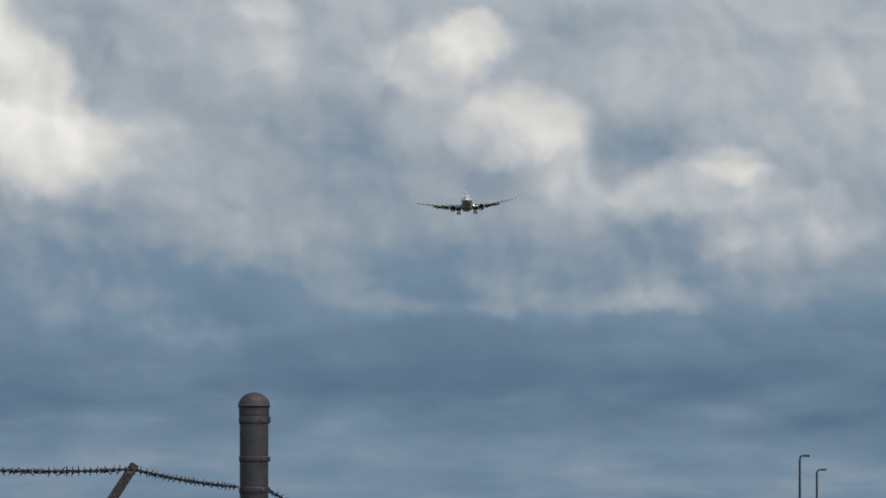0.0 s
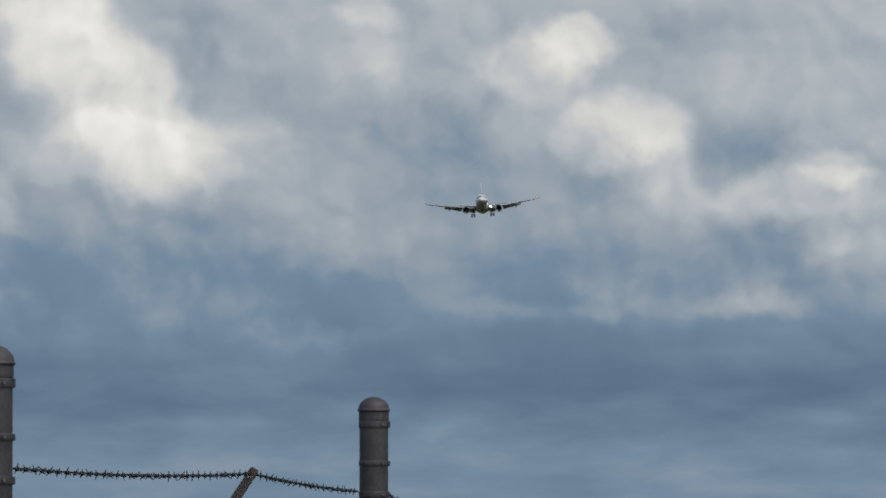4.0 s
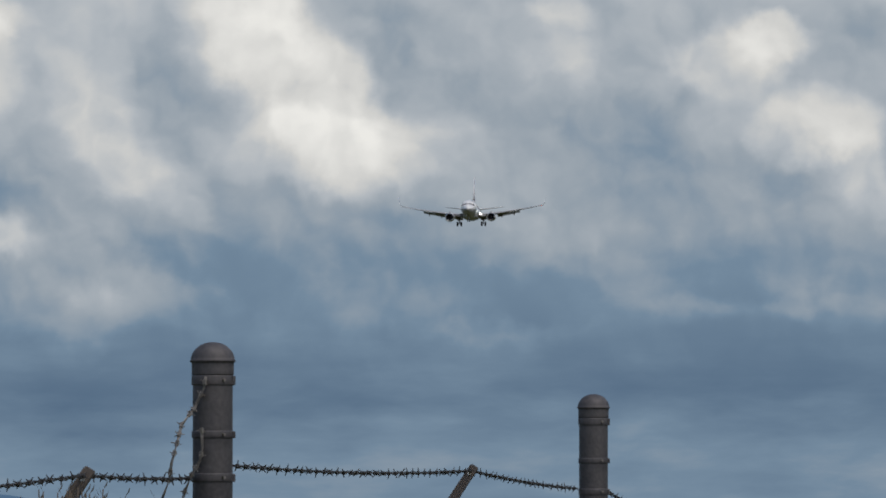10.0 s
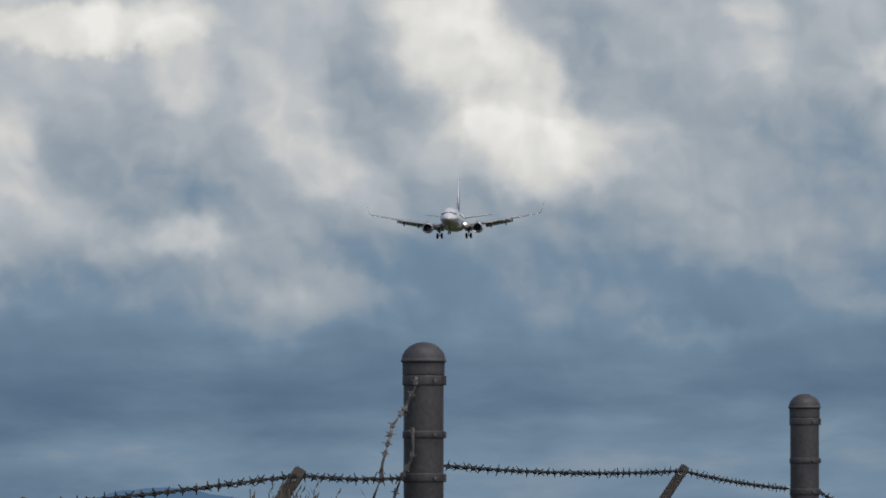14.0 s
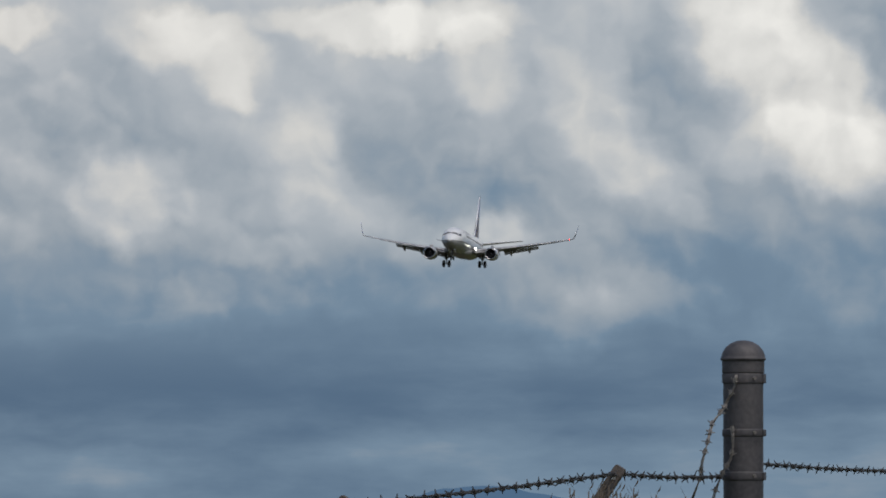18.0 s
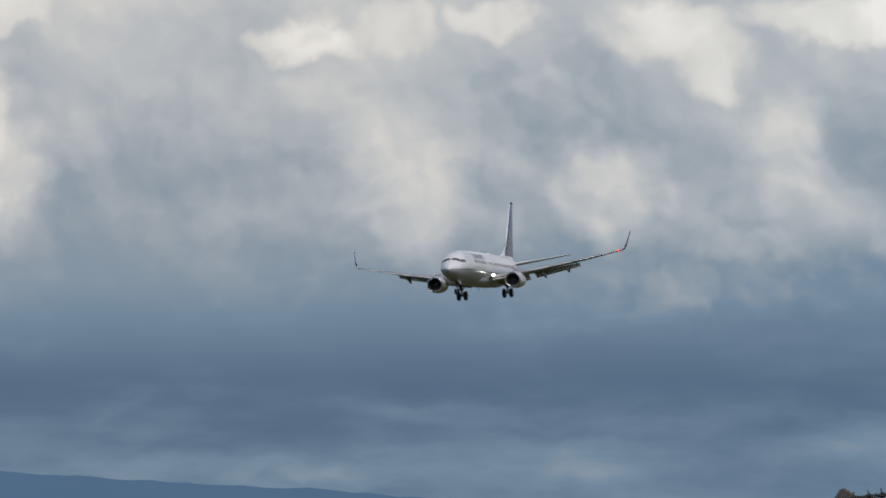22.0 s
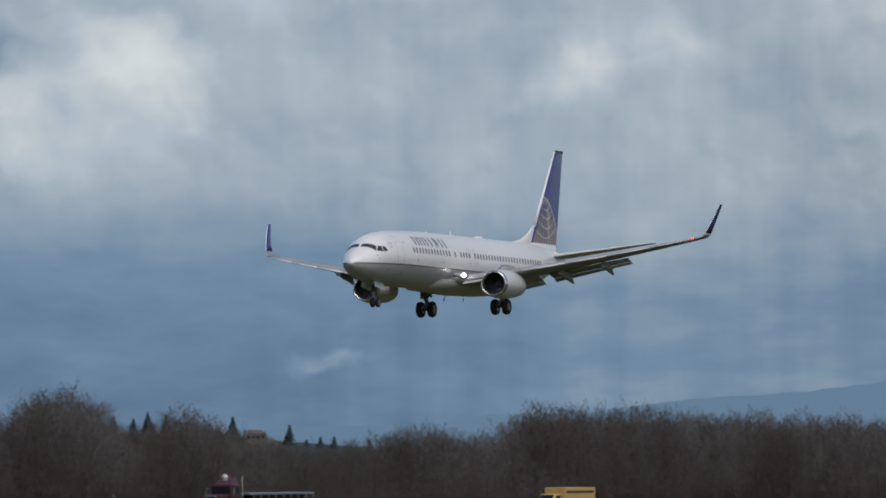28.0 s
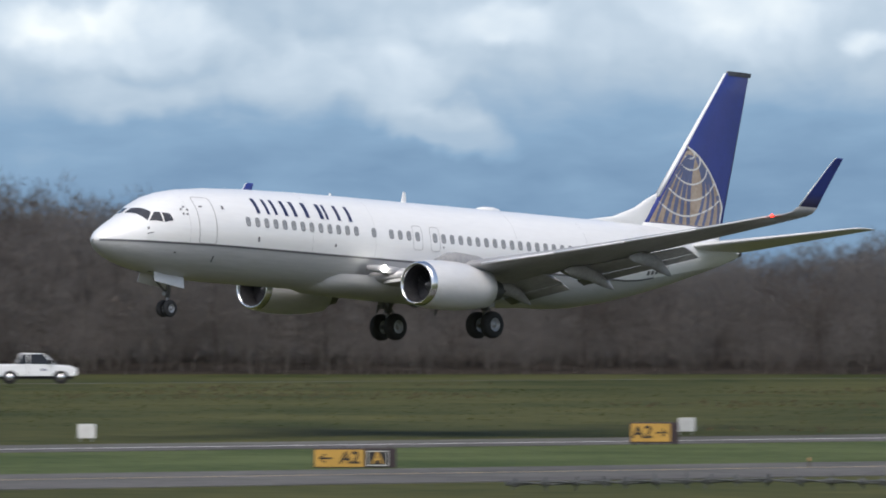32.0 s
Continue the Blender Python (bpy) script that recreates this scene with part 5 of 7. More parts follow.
def fence():
    near, far = fence_spot(10.293), fence_spot(7.391)
    nd, fd = near.length, far.length
    ntop, ftop = HC + nd * math.tan(radians(1.443)), HC + fd * math.tan(radians(1.047))
    steel_post(near, ntop, "dark weathered steel fence post with domed cap, tangled in wire")
    steel_post(far, ftop, "dark weathered steel fence post with domed cap")
    # slanting arms that carry the strand
    heads = []
    for az, el, kx in ((8.295, 0.500, 0.12), (11.223, 0.478, 0.15), (13.305, 0.241, 0.14)):
        p = fence_spot(az)
        z = HC + p.length * math.tan(radians(el))
        foot = Vector((p.x - 0.35, p.y - 0.1, z - 0.55))
        g = ground_z(p.x, p.y)
        th = empty("fence_arm_post", Matrix.Translation((foot.x, foot.y, g - 0.2)), "rusty slim fence post with slanting barbed-wire arm", "fence post", "arm posts of the fence")
        o = Vector((foot.x, foot.y, g - 0.2))
        bm = bmesh.new()
        tube(bm, [Vector((0, 0, 0)), foot - o], 0.03, 12)
        part("shaft", bm, M_POST, th, "", True)
        bm = bmesh.new()
        a, b = foot - o, Vector((p.x, p.y, z)) - o
        d = (b - a).normalized()
        side = Vector((0, 1, 0)).cross(d).normalized()
        loops = []
        for q, w in ((a, 0.024), (a + (b - a) * 0.6, 0.022), (b - d * 0.008, 0.021), (b, 0.017)):
            loops.append([q + side * w * cx + Vector((0, 1, 0)) * 0.018 * cy for cx, cy in ((-1, -1), (1, -1), (1, 1), (-1, 1))])
        rings(bm, loops)
        part("arm", bm, M_RUST, th, "rusted slanting steel arm")
        for q in (0.93, ):
            c = a + (b - a) * q
            bm = bmesh.new()
            tube(bm, [c - Vector((0, 0.022, 0)), c - Vector((0, 0.019, 0))], 0.009, 8)
            part("arm_slot", bm, M_BOARD, th, "bright slot in the arm")
        heads.append(Vector((p.x, p.y, z)) - d * 0.03)
    # main strand
    nz = HC + nd * math.tan(radians(0.50))
    fz = HC + fd * math.tan(radians(0.325))
    a = Vector((near.x + POST_R * 0.9, near.y + 0.05, nz))
    b = heads[0]
    c = Vector((far.x - POST_R, far.y - 0.03, fz))

    def sag(p, q, s, n=8):
        return [p + (q - p) * k / n - Vector((0, 0, s * 4 * (k / n) * (1 - k / n))) for k in range(n + 1)]
    barbed_wire("barbed_wire", sag(a, b, 0.02) + sag(b, c, 0.012)[1:], "rusty barbed wire strung between steel posts", seed=2)
    a2 = Vector((near.x - POST_R * 0.9, near.y - 0.05, nz - 0.05))
    barbed_wire("barbed_wire", sag(a2, heads[1], 0.008) + sag(heads[1], heads[2], 0.004)[1:] + sag(heads[2], heads[2] + Vector((-0.3, -5, -0.35)), 0.0)[1:], "rusty barbed wire sagging between slanting arms", seed=3)
    d2 = Vector((far.x + POST_R, far.y, fz - 0.02))
    barbed_wire("barbed_wire", [d2, d2 + Vector((0.03, 1.5, -0.12)), d2 + Vector((0.0, 6, -0.5))], "rusty barbed wire running down from a post", seed=4)
    # loose loops hanging on the near post
    r = POST_R
    toe = near + Vector((0, -r - 0.012, 0))
    k = nd / 13300 * 1.0

    def hang(dx, dz, dy=0.0):
        return Vector((toe.x + dx * k, toe.y + dy, ntop - dz * k))
    barbed_wire("barbed_wire", [hang(-5, 62), hang(-8, 82), hang(-26, 118), hang(-44, 148, -0.05), hang(-48, 180, -0.1), hang(-56, 215, -0.12), hang(-62, 245, -0.1), hang(-76, 282, -0.1)], "loose pale barbed wire hanging from a post", 0.055, M_WIREL, 0.003, 0.02, 5)
    barbed_wire("barbed_wire", [hang(-12, 157), hang(-11, 188), hang(-15, 210), hang(-30, 235), hang(-42, 264), hang(-50, 294)], "loose pale barbed wire hanging from a post", 0.06, M_WIREL, 0.003, 0.018, 6)


fence()


def weeds():
    """Dry stalks standing in front of the fence."""
    rnd = random.Random(8)
    vs, fs = [], []
    p0 = fence_spot(11.28) * 0.82
    g = ground_z(p0.x, p0.y)
    for k in range(46):
        top = HC + p0.length * math.tan(radians(rnd.uniform(0.12, 0.33)))
        x, y = p0.x + rnd.gauss(0, 0.05), p0.y + rnd.uniform(-0.4, 0.4)
        lx = rnd.gauss(0, 0.05)
        i = len(vs)
        w = 0.003
        vs += [(x - w, y, g), (x + w, y, g), (x + lx + w * .6, y, top), (x + lx - w * .6, y, top)]
        fs.append((i, i + 1, i + 2, i + 3))
        for q in range(7):
            z = top - q * 0.035
            i = len(vs)
            s = rnd.choice((-1, 1))
            vs += [(x + lx, y, z), (x + lx + s * 0.016, y, z + 0.03), (x + lx + s * 0.010, y + 0.01, z + 0.012)]
            fs.append((i, i + 1, i + 2))
    tagged(link("dry_weeds", raw("dry_weeds", vs, fs), M_WEED), "dry brown weed stalks by the fence", "weeds", kind="stuff")


weeds()


# ---- woods beyond the road
def lerp_table(tab, x):
    for (a, u), (b, v) in zip(tab, tab[1:]):
        if x <= b:
            return u + (v - u) * max(x - a, 0) / (b - a)
    return tab[-1][1]


WOOD_DIST = [(5, 1250), (15, 1150), (20, 1020), (25, 860), (30, 752), (34, 676), (36, 632), (37, 614), (38.6, 586), (40, 560), (42, 530), (44, 530), (48, 535), (60, 535), (75, 540)]
WOOD_TOP = [(14, -0.12), (18.3, -0.05), (18.7, 0.06), (19.4, -0.04), (22.2, -0.06), (22.7, 0.07), (23.4, -0.07), (24.3, -0.15), (24.75, -0.25), (25.1, -0.38), (25.35, -0.13), (25.6, 0.01), (26.5, 0.05),
            (28.7, 0.08), (28.85, -0.04), (29.1, -0.14), (29.7, -0.09), (30.15, -0.24), (30.85, -0.16), (31.1, -0.08), (31.3, 0.06), (31.5, 0.03), (31.55, -0.08), (31.95, -0.07), (32.05, 0.14), (32.3, 0.2),
            (32.55, 0.17), (32.75, -0.05), (33.3, 0.12), (33.8, 0.08), (35.3, 0.195), (36.4, 0.255), (36.9, 0.305), (37.05, 0.405), (37.3, 0.265), (37.6, 0.335), (38.3, 0.285), (38.7, 0.325), (39.4, 0.235),
            (39.95, 0.385), (40.5, 0.315), (42, 0.34), (42.6, 0.4), (43.5, 0.42), (45.7, 0.435), (47, 0.465), (50.8, 0.3), (51.5, 0.19), (52.1, 0.21), (52.45, 0.35), (53.5, 0.38), (55, 0.52), (56.5, 0.6),
            (57.3, 0.68), (60, 0.8), (75, 0.8)]


def wood_top(az):
    """The elevation of the wood's uneven upper edge, in degrees."""
    return 0.04 + 0.055 * ease((az - 27) / 2.5) - 0.015 * ease((az - 36) / 3) + lerp_table(WOOD_TOP, az) + 0.02 * noise.noise((az * 2.7, 4.2, 0)) + 0.02 * noise.noise((az * 7.0, 1.2, 0))


def branch_mesh(rnd, height, limbs, twigs, spread, fine=1.0, simple=False):
    """A bare tree: trunk and limbs reaching into an egg-shaped crown of twig sprays; two vertex and face lists."""
    tv, tf, cv, cf = [], [], [], []

    def stick(vs, fs, p, q, r0, r1, n=3):
        d = (q - p).normalized()
        u = d.orthogonal().normalized()
        w = d.cross(u)
        i = len(vs)
        for c, r in ((p, r0), (q, r1)):
            for k in range(n):
                a = k * math.tau / n
                vs.append(c + (u * math.cos(a) + w * math.sin(a)) * r)
        for k in range(n):
            j = (k + 1) % n
            fs.append((i + k, i + j, i + n + j, i + n + k))

    def sliver(p, q, r):
        d = (q - p).normalized()
        w = d.cross(Vector((rnd.gauss(0, 1), rnd.gauss(0, 1), rnd.gauss(0, 1)))).normalized() * r
        k0 = len(cv)
        cv.extend((p - w, p + w, q))
        cf.append((k0, k0 + 1, k0 + 2))
    p = Vector((0, 0, -0.4))
    spine = [p]
    for k in range(5):
        p = p + Vector((rnd.gauss(0, 0.015), rnd.gauss(0, 0.015), 0.15)) * height
        spine.append(p)
    r = 0.0085 * height
    for k, (a, b) in enumerate(zip(spine, spine[1:])):
        stick(tv, tf, a, b, r * (1 - 0.18 * k), r * (1 - 0.18 * (k + 1)), 6)
    ph = rnd.uniform(0, 6.3)

    def lobe(an):
        return 1 + 0.22 * math.sin(2 * an + ph) + 0.18 * math.sin(3 * an + 2 * ph)
    for k in range(limbs):
        an = rnd.uniform(0, math.tau)
        cz = rnd.uniform(-1, 1)
        rad = rnd.uniform(0.12, 1.0) ** 0.42
        flat = math.sqrt(1 - cz * cz) * rad
        wide = 0.23 * height * spread * (1.0 - 0.3 * max(cz, 0)) * lobe(an)
        end = Vector((math.cos(an) * flat * wide, math.sin(an) * flat * wide, height * (0.55 + 0.42 * cz * rad * (1 + 0.16 * math.sin(3 * an + ph) * (1 if cz > 0.3 else 0)))))
        if k % 4 == 0:                   # a limb carries this spray
            f = min(max((end.z / height - rnd.uniform(0.12, 0.3)) / 0.75, 0.06), 0.98)
            i = min(int(f * 5), 4)
            base = spine[i] + (spine[i + 1] - spine[i]) * (f * 5 - i)
            if simple:
                sliver(base, end, r * 0.2)
            else:
                stick(cv, cf, base, end, r * 0.22, r * 0.07)
        out = Vector((end.x, end.y, max(end.z - height * 0.4, 0.1) * 0.8)).normalized()
        for q in range(twigs):
            b3 = end + Vector((rnd.gauss(0, 1), rnd.gauss(0, 1), rnd.gauss(0, 1))) * height * 0.028
            d3 = (out * 0.5 + Vector((rnd.gauss(0, .42), rnd.gauss(0, .42), rnd.gauss(0.7, .4)))).normalized()
            sliver(b3, b3 + d3 * height * rnd.uniform(0.03, 0.08), r * 0.22 * fine)
    return tv, tf, cv, cf


def woods():
    rnd = random.Random(21)
    kinds = []
    for k in range(6):
        tv, tf, cv, cf = branch_mesh(rnd, 10.0, 240, 9, (0.95, 1.1, 1.25, 0.85, 1.0, 1.4)[k], 0.9)
        kinds.append((raw("trunk", tv, tf), raw("crown", cv, cf), (tv, tf), (cv, cf)))
    protos = []
    for k, (tm, cm, _, _) in enumerate(kinds):
        th = empty("bare_tree", Matrix.Translation(spot(-60 - 2 * k, 700)), "leafless brown deciduous tree in a dense winter wood", "tree", "trees of the wood")
        link("trunk", tm, M_PALE if k == 4 else M_BARK, th, "pale grey trunk" if k == 4 else "dark brown trunk")
        link("crown", cm, M_GREYLITTWIG if k > 2 else M_TWIG, th, "bare grey-brown twigs, paler for the wood's brighter side" if k > 2 else "bare reddish-brown twigs")
        protos.append(th)
    count = 0
    az = 16.5
    spots = []
    while az < 62:
        d = lerp_table(WOOD_DIST, az)
        spots.append((az, d))
        az += math.degrees(2.15 / d) * rnd.uniform(0.6, 1.4) * (1.25 if az < 30 else 1.0)
    for az, d in spots[:290]:
        dist = d + rnd.uniform(0, 16)
        p = spot(az, dist)
        z = ground_z(p.x, p.y)
        top = HC + dist * math.tan(radians(wood_top(az)))
        h = max(top - z, 3.0) * rnd.uniform(0.93, 1.05)
        # trees with the paler, lit twig copy gain towards greater bearings
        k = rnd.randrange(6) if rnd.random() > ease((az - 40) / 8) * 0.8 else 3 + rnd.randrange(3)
        m = Matrix.Translation((p.x, p.y, z)) @ Matrix.Rotation(rnd.uniform(0, 6.28), 4, "Z") @ Matrix.Scale(h / 9.8, 4)
        if count < 6:
            protos[count].matrix_world = m
        else:
            copy_thing(protos[k], m)
        count += 1
    # deeper rows, as one mass of triangles
    def tri(tv, tf, cv, cf):
        pts = np.array([tuple(v) for v in tv + cv])
        out = []
        for fs, o in ((tf, 0), (cf, len(tv))):
            for f in fs:
                out.append((f[0] + o, f[1] + o, f[2] + o))
                if len(f) == 4:
                    out.append((f[0] + o, f[2] + o, f[3] + o))
        return pts, np.array(out)
    base = [tri(*branch_mesh(rnd, 10.0, 210, 10, 1.4, 1.6, True)) for k in range(4)]
    brush = [tri(*branch_mesh(rnd, 10.0, 60, 8, 2.0, 1.7, True)) for k in range(3)]
    verts, faces, n0, tones = [], [], 0, []

    def plant(az, d, scale, kinds=base):
        nonlocal n0
        p = spot(az, d)
        z = ground_z(p.x, p.y)
        top = HC + d * math.tan(radians(wood_top(az)))
        h = max(top - z, 3.0) * scale / 10.0
        bv, bf = kinds[rnd.randrange(len(kinds))]
        a = rnd.uniform(0, 6.28)
        R = np.array(((math.cos(a), -math.sin(a), 0), (math.sin(a), math.cos(a), 0), (0, 0, 1)))
        verts.append(bv @ R.T * h + np.array((p.x, p.y, z)))
        faces.append(bf + n0)
        # share of the lit twig copy grows towards greater bearings
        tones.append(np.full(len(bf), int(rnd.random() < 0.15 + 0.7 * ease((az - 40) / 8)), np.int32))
        n0 += len(bv)
    for row in range(5):
        az = 16.0 if row < 3 else 24.0
        while az < 63:
            d = lerp_table(WOOD_DIST, az) + 10 + row * 9 + rnd.uniform(0, 9)
            plant(az, d, rnd.uniform(0.93, 1.01))
            az += math.degrees(2.9 / d) * rnd.uniform(0.6, 1.4)
    for az, d in spots[290:]:
        plant(az, d + rnd.uniform(0, 16), rnd.uniform(0.8, 1.04))
    for k in range(900):            # saplings and brush
        az = rnd.uniform(18, 63)
        plant(az, lerp_table(WOOD_DIST, az) + rnd.uniform(-2, 30), rnd.uniform(0.3, 0.75), brush)
    for k in range(700):             # the shrubby edge
        az = rnd.uniform(20, 63)
        plant(az, lerp_table(WOOD_DIST, az) + rnd.uniform(-4, 5), rnd.uniform(0.25, 0.48), brush)
    for k in range(500):             # thickets that close the view between the trunks
        az = rnd.uniform(20, 44)
        plant(az, lerp_table(WOOD_DIST, az) + rnd.uniform(8, 45), rnd.uniform(0.35, 0.8), brush)
    V, T = np.concatenate(verts), np.concatenate(faces)
    me = bpy.data.meshes.new("far_wood")
    me.vertices.add(len(V))
    me.vertices.foreach_set("co", V.astype(np.float32).ravel())
    me.loops.add(len(T) * 3)
    me.loops.foreach_set("vertex_index", T.astype(np.int32).ravel())
    me.polygons.add(len(T))
    me.polygons.foreach_set("loop_start", np.arange(0, len(T) * 3, 3, dtype=np.int32))
    me.materials.append(M_TWIG)
    me.materials.append(M_GREYLITTWIG)
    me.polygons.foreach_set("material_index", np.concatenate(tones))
    me.update()
    me.validate()
    tagged(link("far_wood", me, None), "dense leafless brown winter wood behind the airfield", "wood", kind="stuff")


woods()


def forest_floor():
    vs, fs = [], []
    for k in range(101):
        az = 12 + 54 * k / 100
        # dark sheet added under the trees, raised rearwards to close gaps between trunks
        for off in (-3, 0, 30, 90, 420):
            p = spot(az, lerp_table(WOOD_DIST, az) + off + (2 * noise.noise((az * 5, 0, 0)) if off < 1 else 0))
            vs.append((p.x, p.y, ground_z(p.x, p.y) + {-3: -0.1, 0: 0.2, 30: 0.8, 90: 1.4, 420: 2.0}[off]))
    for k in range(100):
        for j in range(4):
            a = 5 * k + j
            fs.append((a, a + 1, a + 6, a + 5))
    tagged(link("forest_floor", raw("forest_floor", vs, fs), M_DARKFLOOR), "dark brown floor under the bare trees, rising behind", "forest floor", kind="structure")


forest_floor()


def road_point(az):
    d = lerp_table([(-20, 880), (15, 850), (25, 770), (30, 690), (33, 642), (36, 588), (38, 556), (40, 530), (42, 513), (46, 510), (50, 509), (53, 496), (57, 477), (70, 474), (130, 520)], az)
    p = spot(az, d)
    return Vector((p.x, p.y, ground_z(p.x, p.y)))


def road():
    vs, fs = [], []
    n = 150
    for k in range(n + 1):
        az = -15 + 140 * k / n
        p = road_point(az)
        r = Vector((p.x, p.y, 0)).normalized()
        for off, z in ((-4.4, -0.3), (-4.0, 0.03), (4.0, 0.03), (4.4, -0.3)):
            q = p + r * off
            vs.append((q.x, q.y, p.z + z))
    for k in range(n):
        for j in range(3):
            a = 4 * k + j
            fs.append((a, a + 1, a + 5, a + 4))
    bank_v, bank_f = [], []
    for k in range(61):
        p = road_point(30 + 45 * k / 60)
        r = Vector((p.x, p.y, 0)).normalized()
        for off, z in ((-12, -0.1), (-8, 0.11), (-5.6, 0.13), (-4.5, -0.1)):
            q = p + r * off
            bank_v.append((q.x, q.y, p.z + z))
    for k in range(60):
        for j in range(3):
            a = 4 * k + j
            bank_f.append((a, a + 1, a + 5, a + 4))
    tagged(link("road_bank", raw("road_bank", bank_v, bank_f), M_GRASS, smooth=True), "low grassy bank beside the road", "grass", kind="structure")
    tagged(link("road", raw("road", vs, fs), M_ASPH), "grey two-lane road in front of the wood", "road", kind="structure")


road()


def chain_fence():
    """A wire mesh fence on steel posts with a top rail, below the road."""
    th = empty("chain_link_fence", Matrix.Identity(4), "grey chain-link fence on steel posts before the road", "fence")
    pts = []
    for k in range(19):
        p = spot(29.2 + 0.3 * k, 602)
        z = ground_z(p.x, p.y)
        pts.append(Vector((p.x, p.y, z)))
        bm = bmesh.new()
        tall = 2.3 if k == 9 else 1.85
        tube(bm, [(p.x, p.y, z - 0.2), (p.x, p.y, z + tall)], 0.07 if k == 9 else 0.04, 8)
        part("post", bm, M_GALV, th, "", True)
    bm = bmesh.new()
    tube(bm, [p + Vector((0, 0, 1.8)) for p in pts], 0.035, 6)
    part("top_rail", bm, M_GALV, th, "pale top rail", True)
    vs, fs = [], []
    for p, q in zip(pts, pts[1:]):
        for k in range(22):
            for s in (1, -1):
                u = k / 22
                a, b = p + (q - p) * u, p + (q - p) * min(max(u + s * 0.5, 0), 1)
                a, b = a + Vector((0, 0, 0.1)), b + Vector((0, 0, 1.75))
                w = (q - p).normalized() * 0.006
                i = len(vs)
                vs += [a - w, a + w, b + w, b - w]
                fs.append((i, i + 1, i + 2, i + 3))
    link("wire_mesh", raw("wire_mesh", vs, fs), M_GALV, th, "thin grey wire mesh")


chain_fence()


def grass_field():
    """Rough grass standing on the field before the road, and dry tussocks along its edge."""
    rnd = random.Random(5)
    for name, count, mat, lo, hi, hh, label in (("rough_grass", 14000, M_GRASS, 330, 470, 0.05, "rough unmown green-brown grass"), ("dry_tussocks", 4200, M_DRY, 318, 480, 0.16, "pale dry grass tussocks")):
        vs, fs = [], []
        n = 0
        while n < count:
            az = rnd.uniform(33, 62)
            d = lo + (hi - lo) * rnd.random() ** 0.7
            p = spot(az, d)
            if noise.noise((p.x * 0.03, p.y * 0.03, 2.0 if mat is M_DRY else 5.0)) < (0.22 if mat is M_DRY else -0.35):
                n += 0.3
                continue
            n += 1
            z = ground_z(p.x, p.y)
            t = Vector((-p.y, p.x, 0)).normalized()
            h, w = hh * rnd.uniform(0.4, 1.3), rnd.uniform(0.05, 0.22)
            i = len(vs)
            q = Vector((p.x, p.y, z - 0.02))
            vs += [q - t * w, q + t * w, q + t * rnd.gauss(0, 0.12) + Vector((0, 0, h))]
            fs.append((i, i + 1, i + 2))
        tagged(link(name, raw(name, vs, fs), mat), label, "grass", kind="stuff")


grass_field()


# ---- airfield signs and boards
def letters(text, size, mat, parent, m, name="lettering"):
    cu = bpy.data.curves.new(name, "FONT")
    cu.body, cu.size, cu.extrude, cu.offset = text, size, 0.004, 0.012
    cu.align_x, cu.align_y = "CENTER", "CENTER"
    tmp = bpy.data.objects.new(name, cu)
    scene.collection.objects.link(tmp)
    me = bpy.data.meshes.new_from_object(tmp.evaluated_get(bpy.context.evaluated_depsgraph_get()))
    bpy.data.objects.remove(tmp)
    ob = link(name, me, mat, parent)
    ob.matrix_local = m
    return ob


def arrow(mat, parent, m, flip):
    s = -1 if flip else 1
    bm = bmesh.new()
    for a, b in (((-0.2, 0), (0.2, 0)), ((0.2, 0), (0.05, 0.13)), ((0.2, 0), (0.05, -0.13))):
        p, q = Vector((a[0] * s, a[1], 0)), Vector((b[0] * s, b[1], 0))
        d = (q - p).normalized()
        n = Vector((-d.y, d.x, 0)) * 0.03
        vs = [bm.verts.new(v) for v in (p - n - d * .02, q - n + d * .02, q + n + d * .02, p + n - d * .02)]
        bm.faces.new(vs)
    ob = part("arrow", bm, mat, parent)
    ob.matrix_local = m


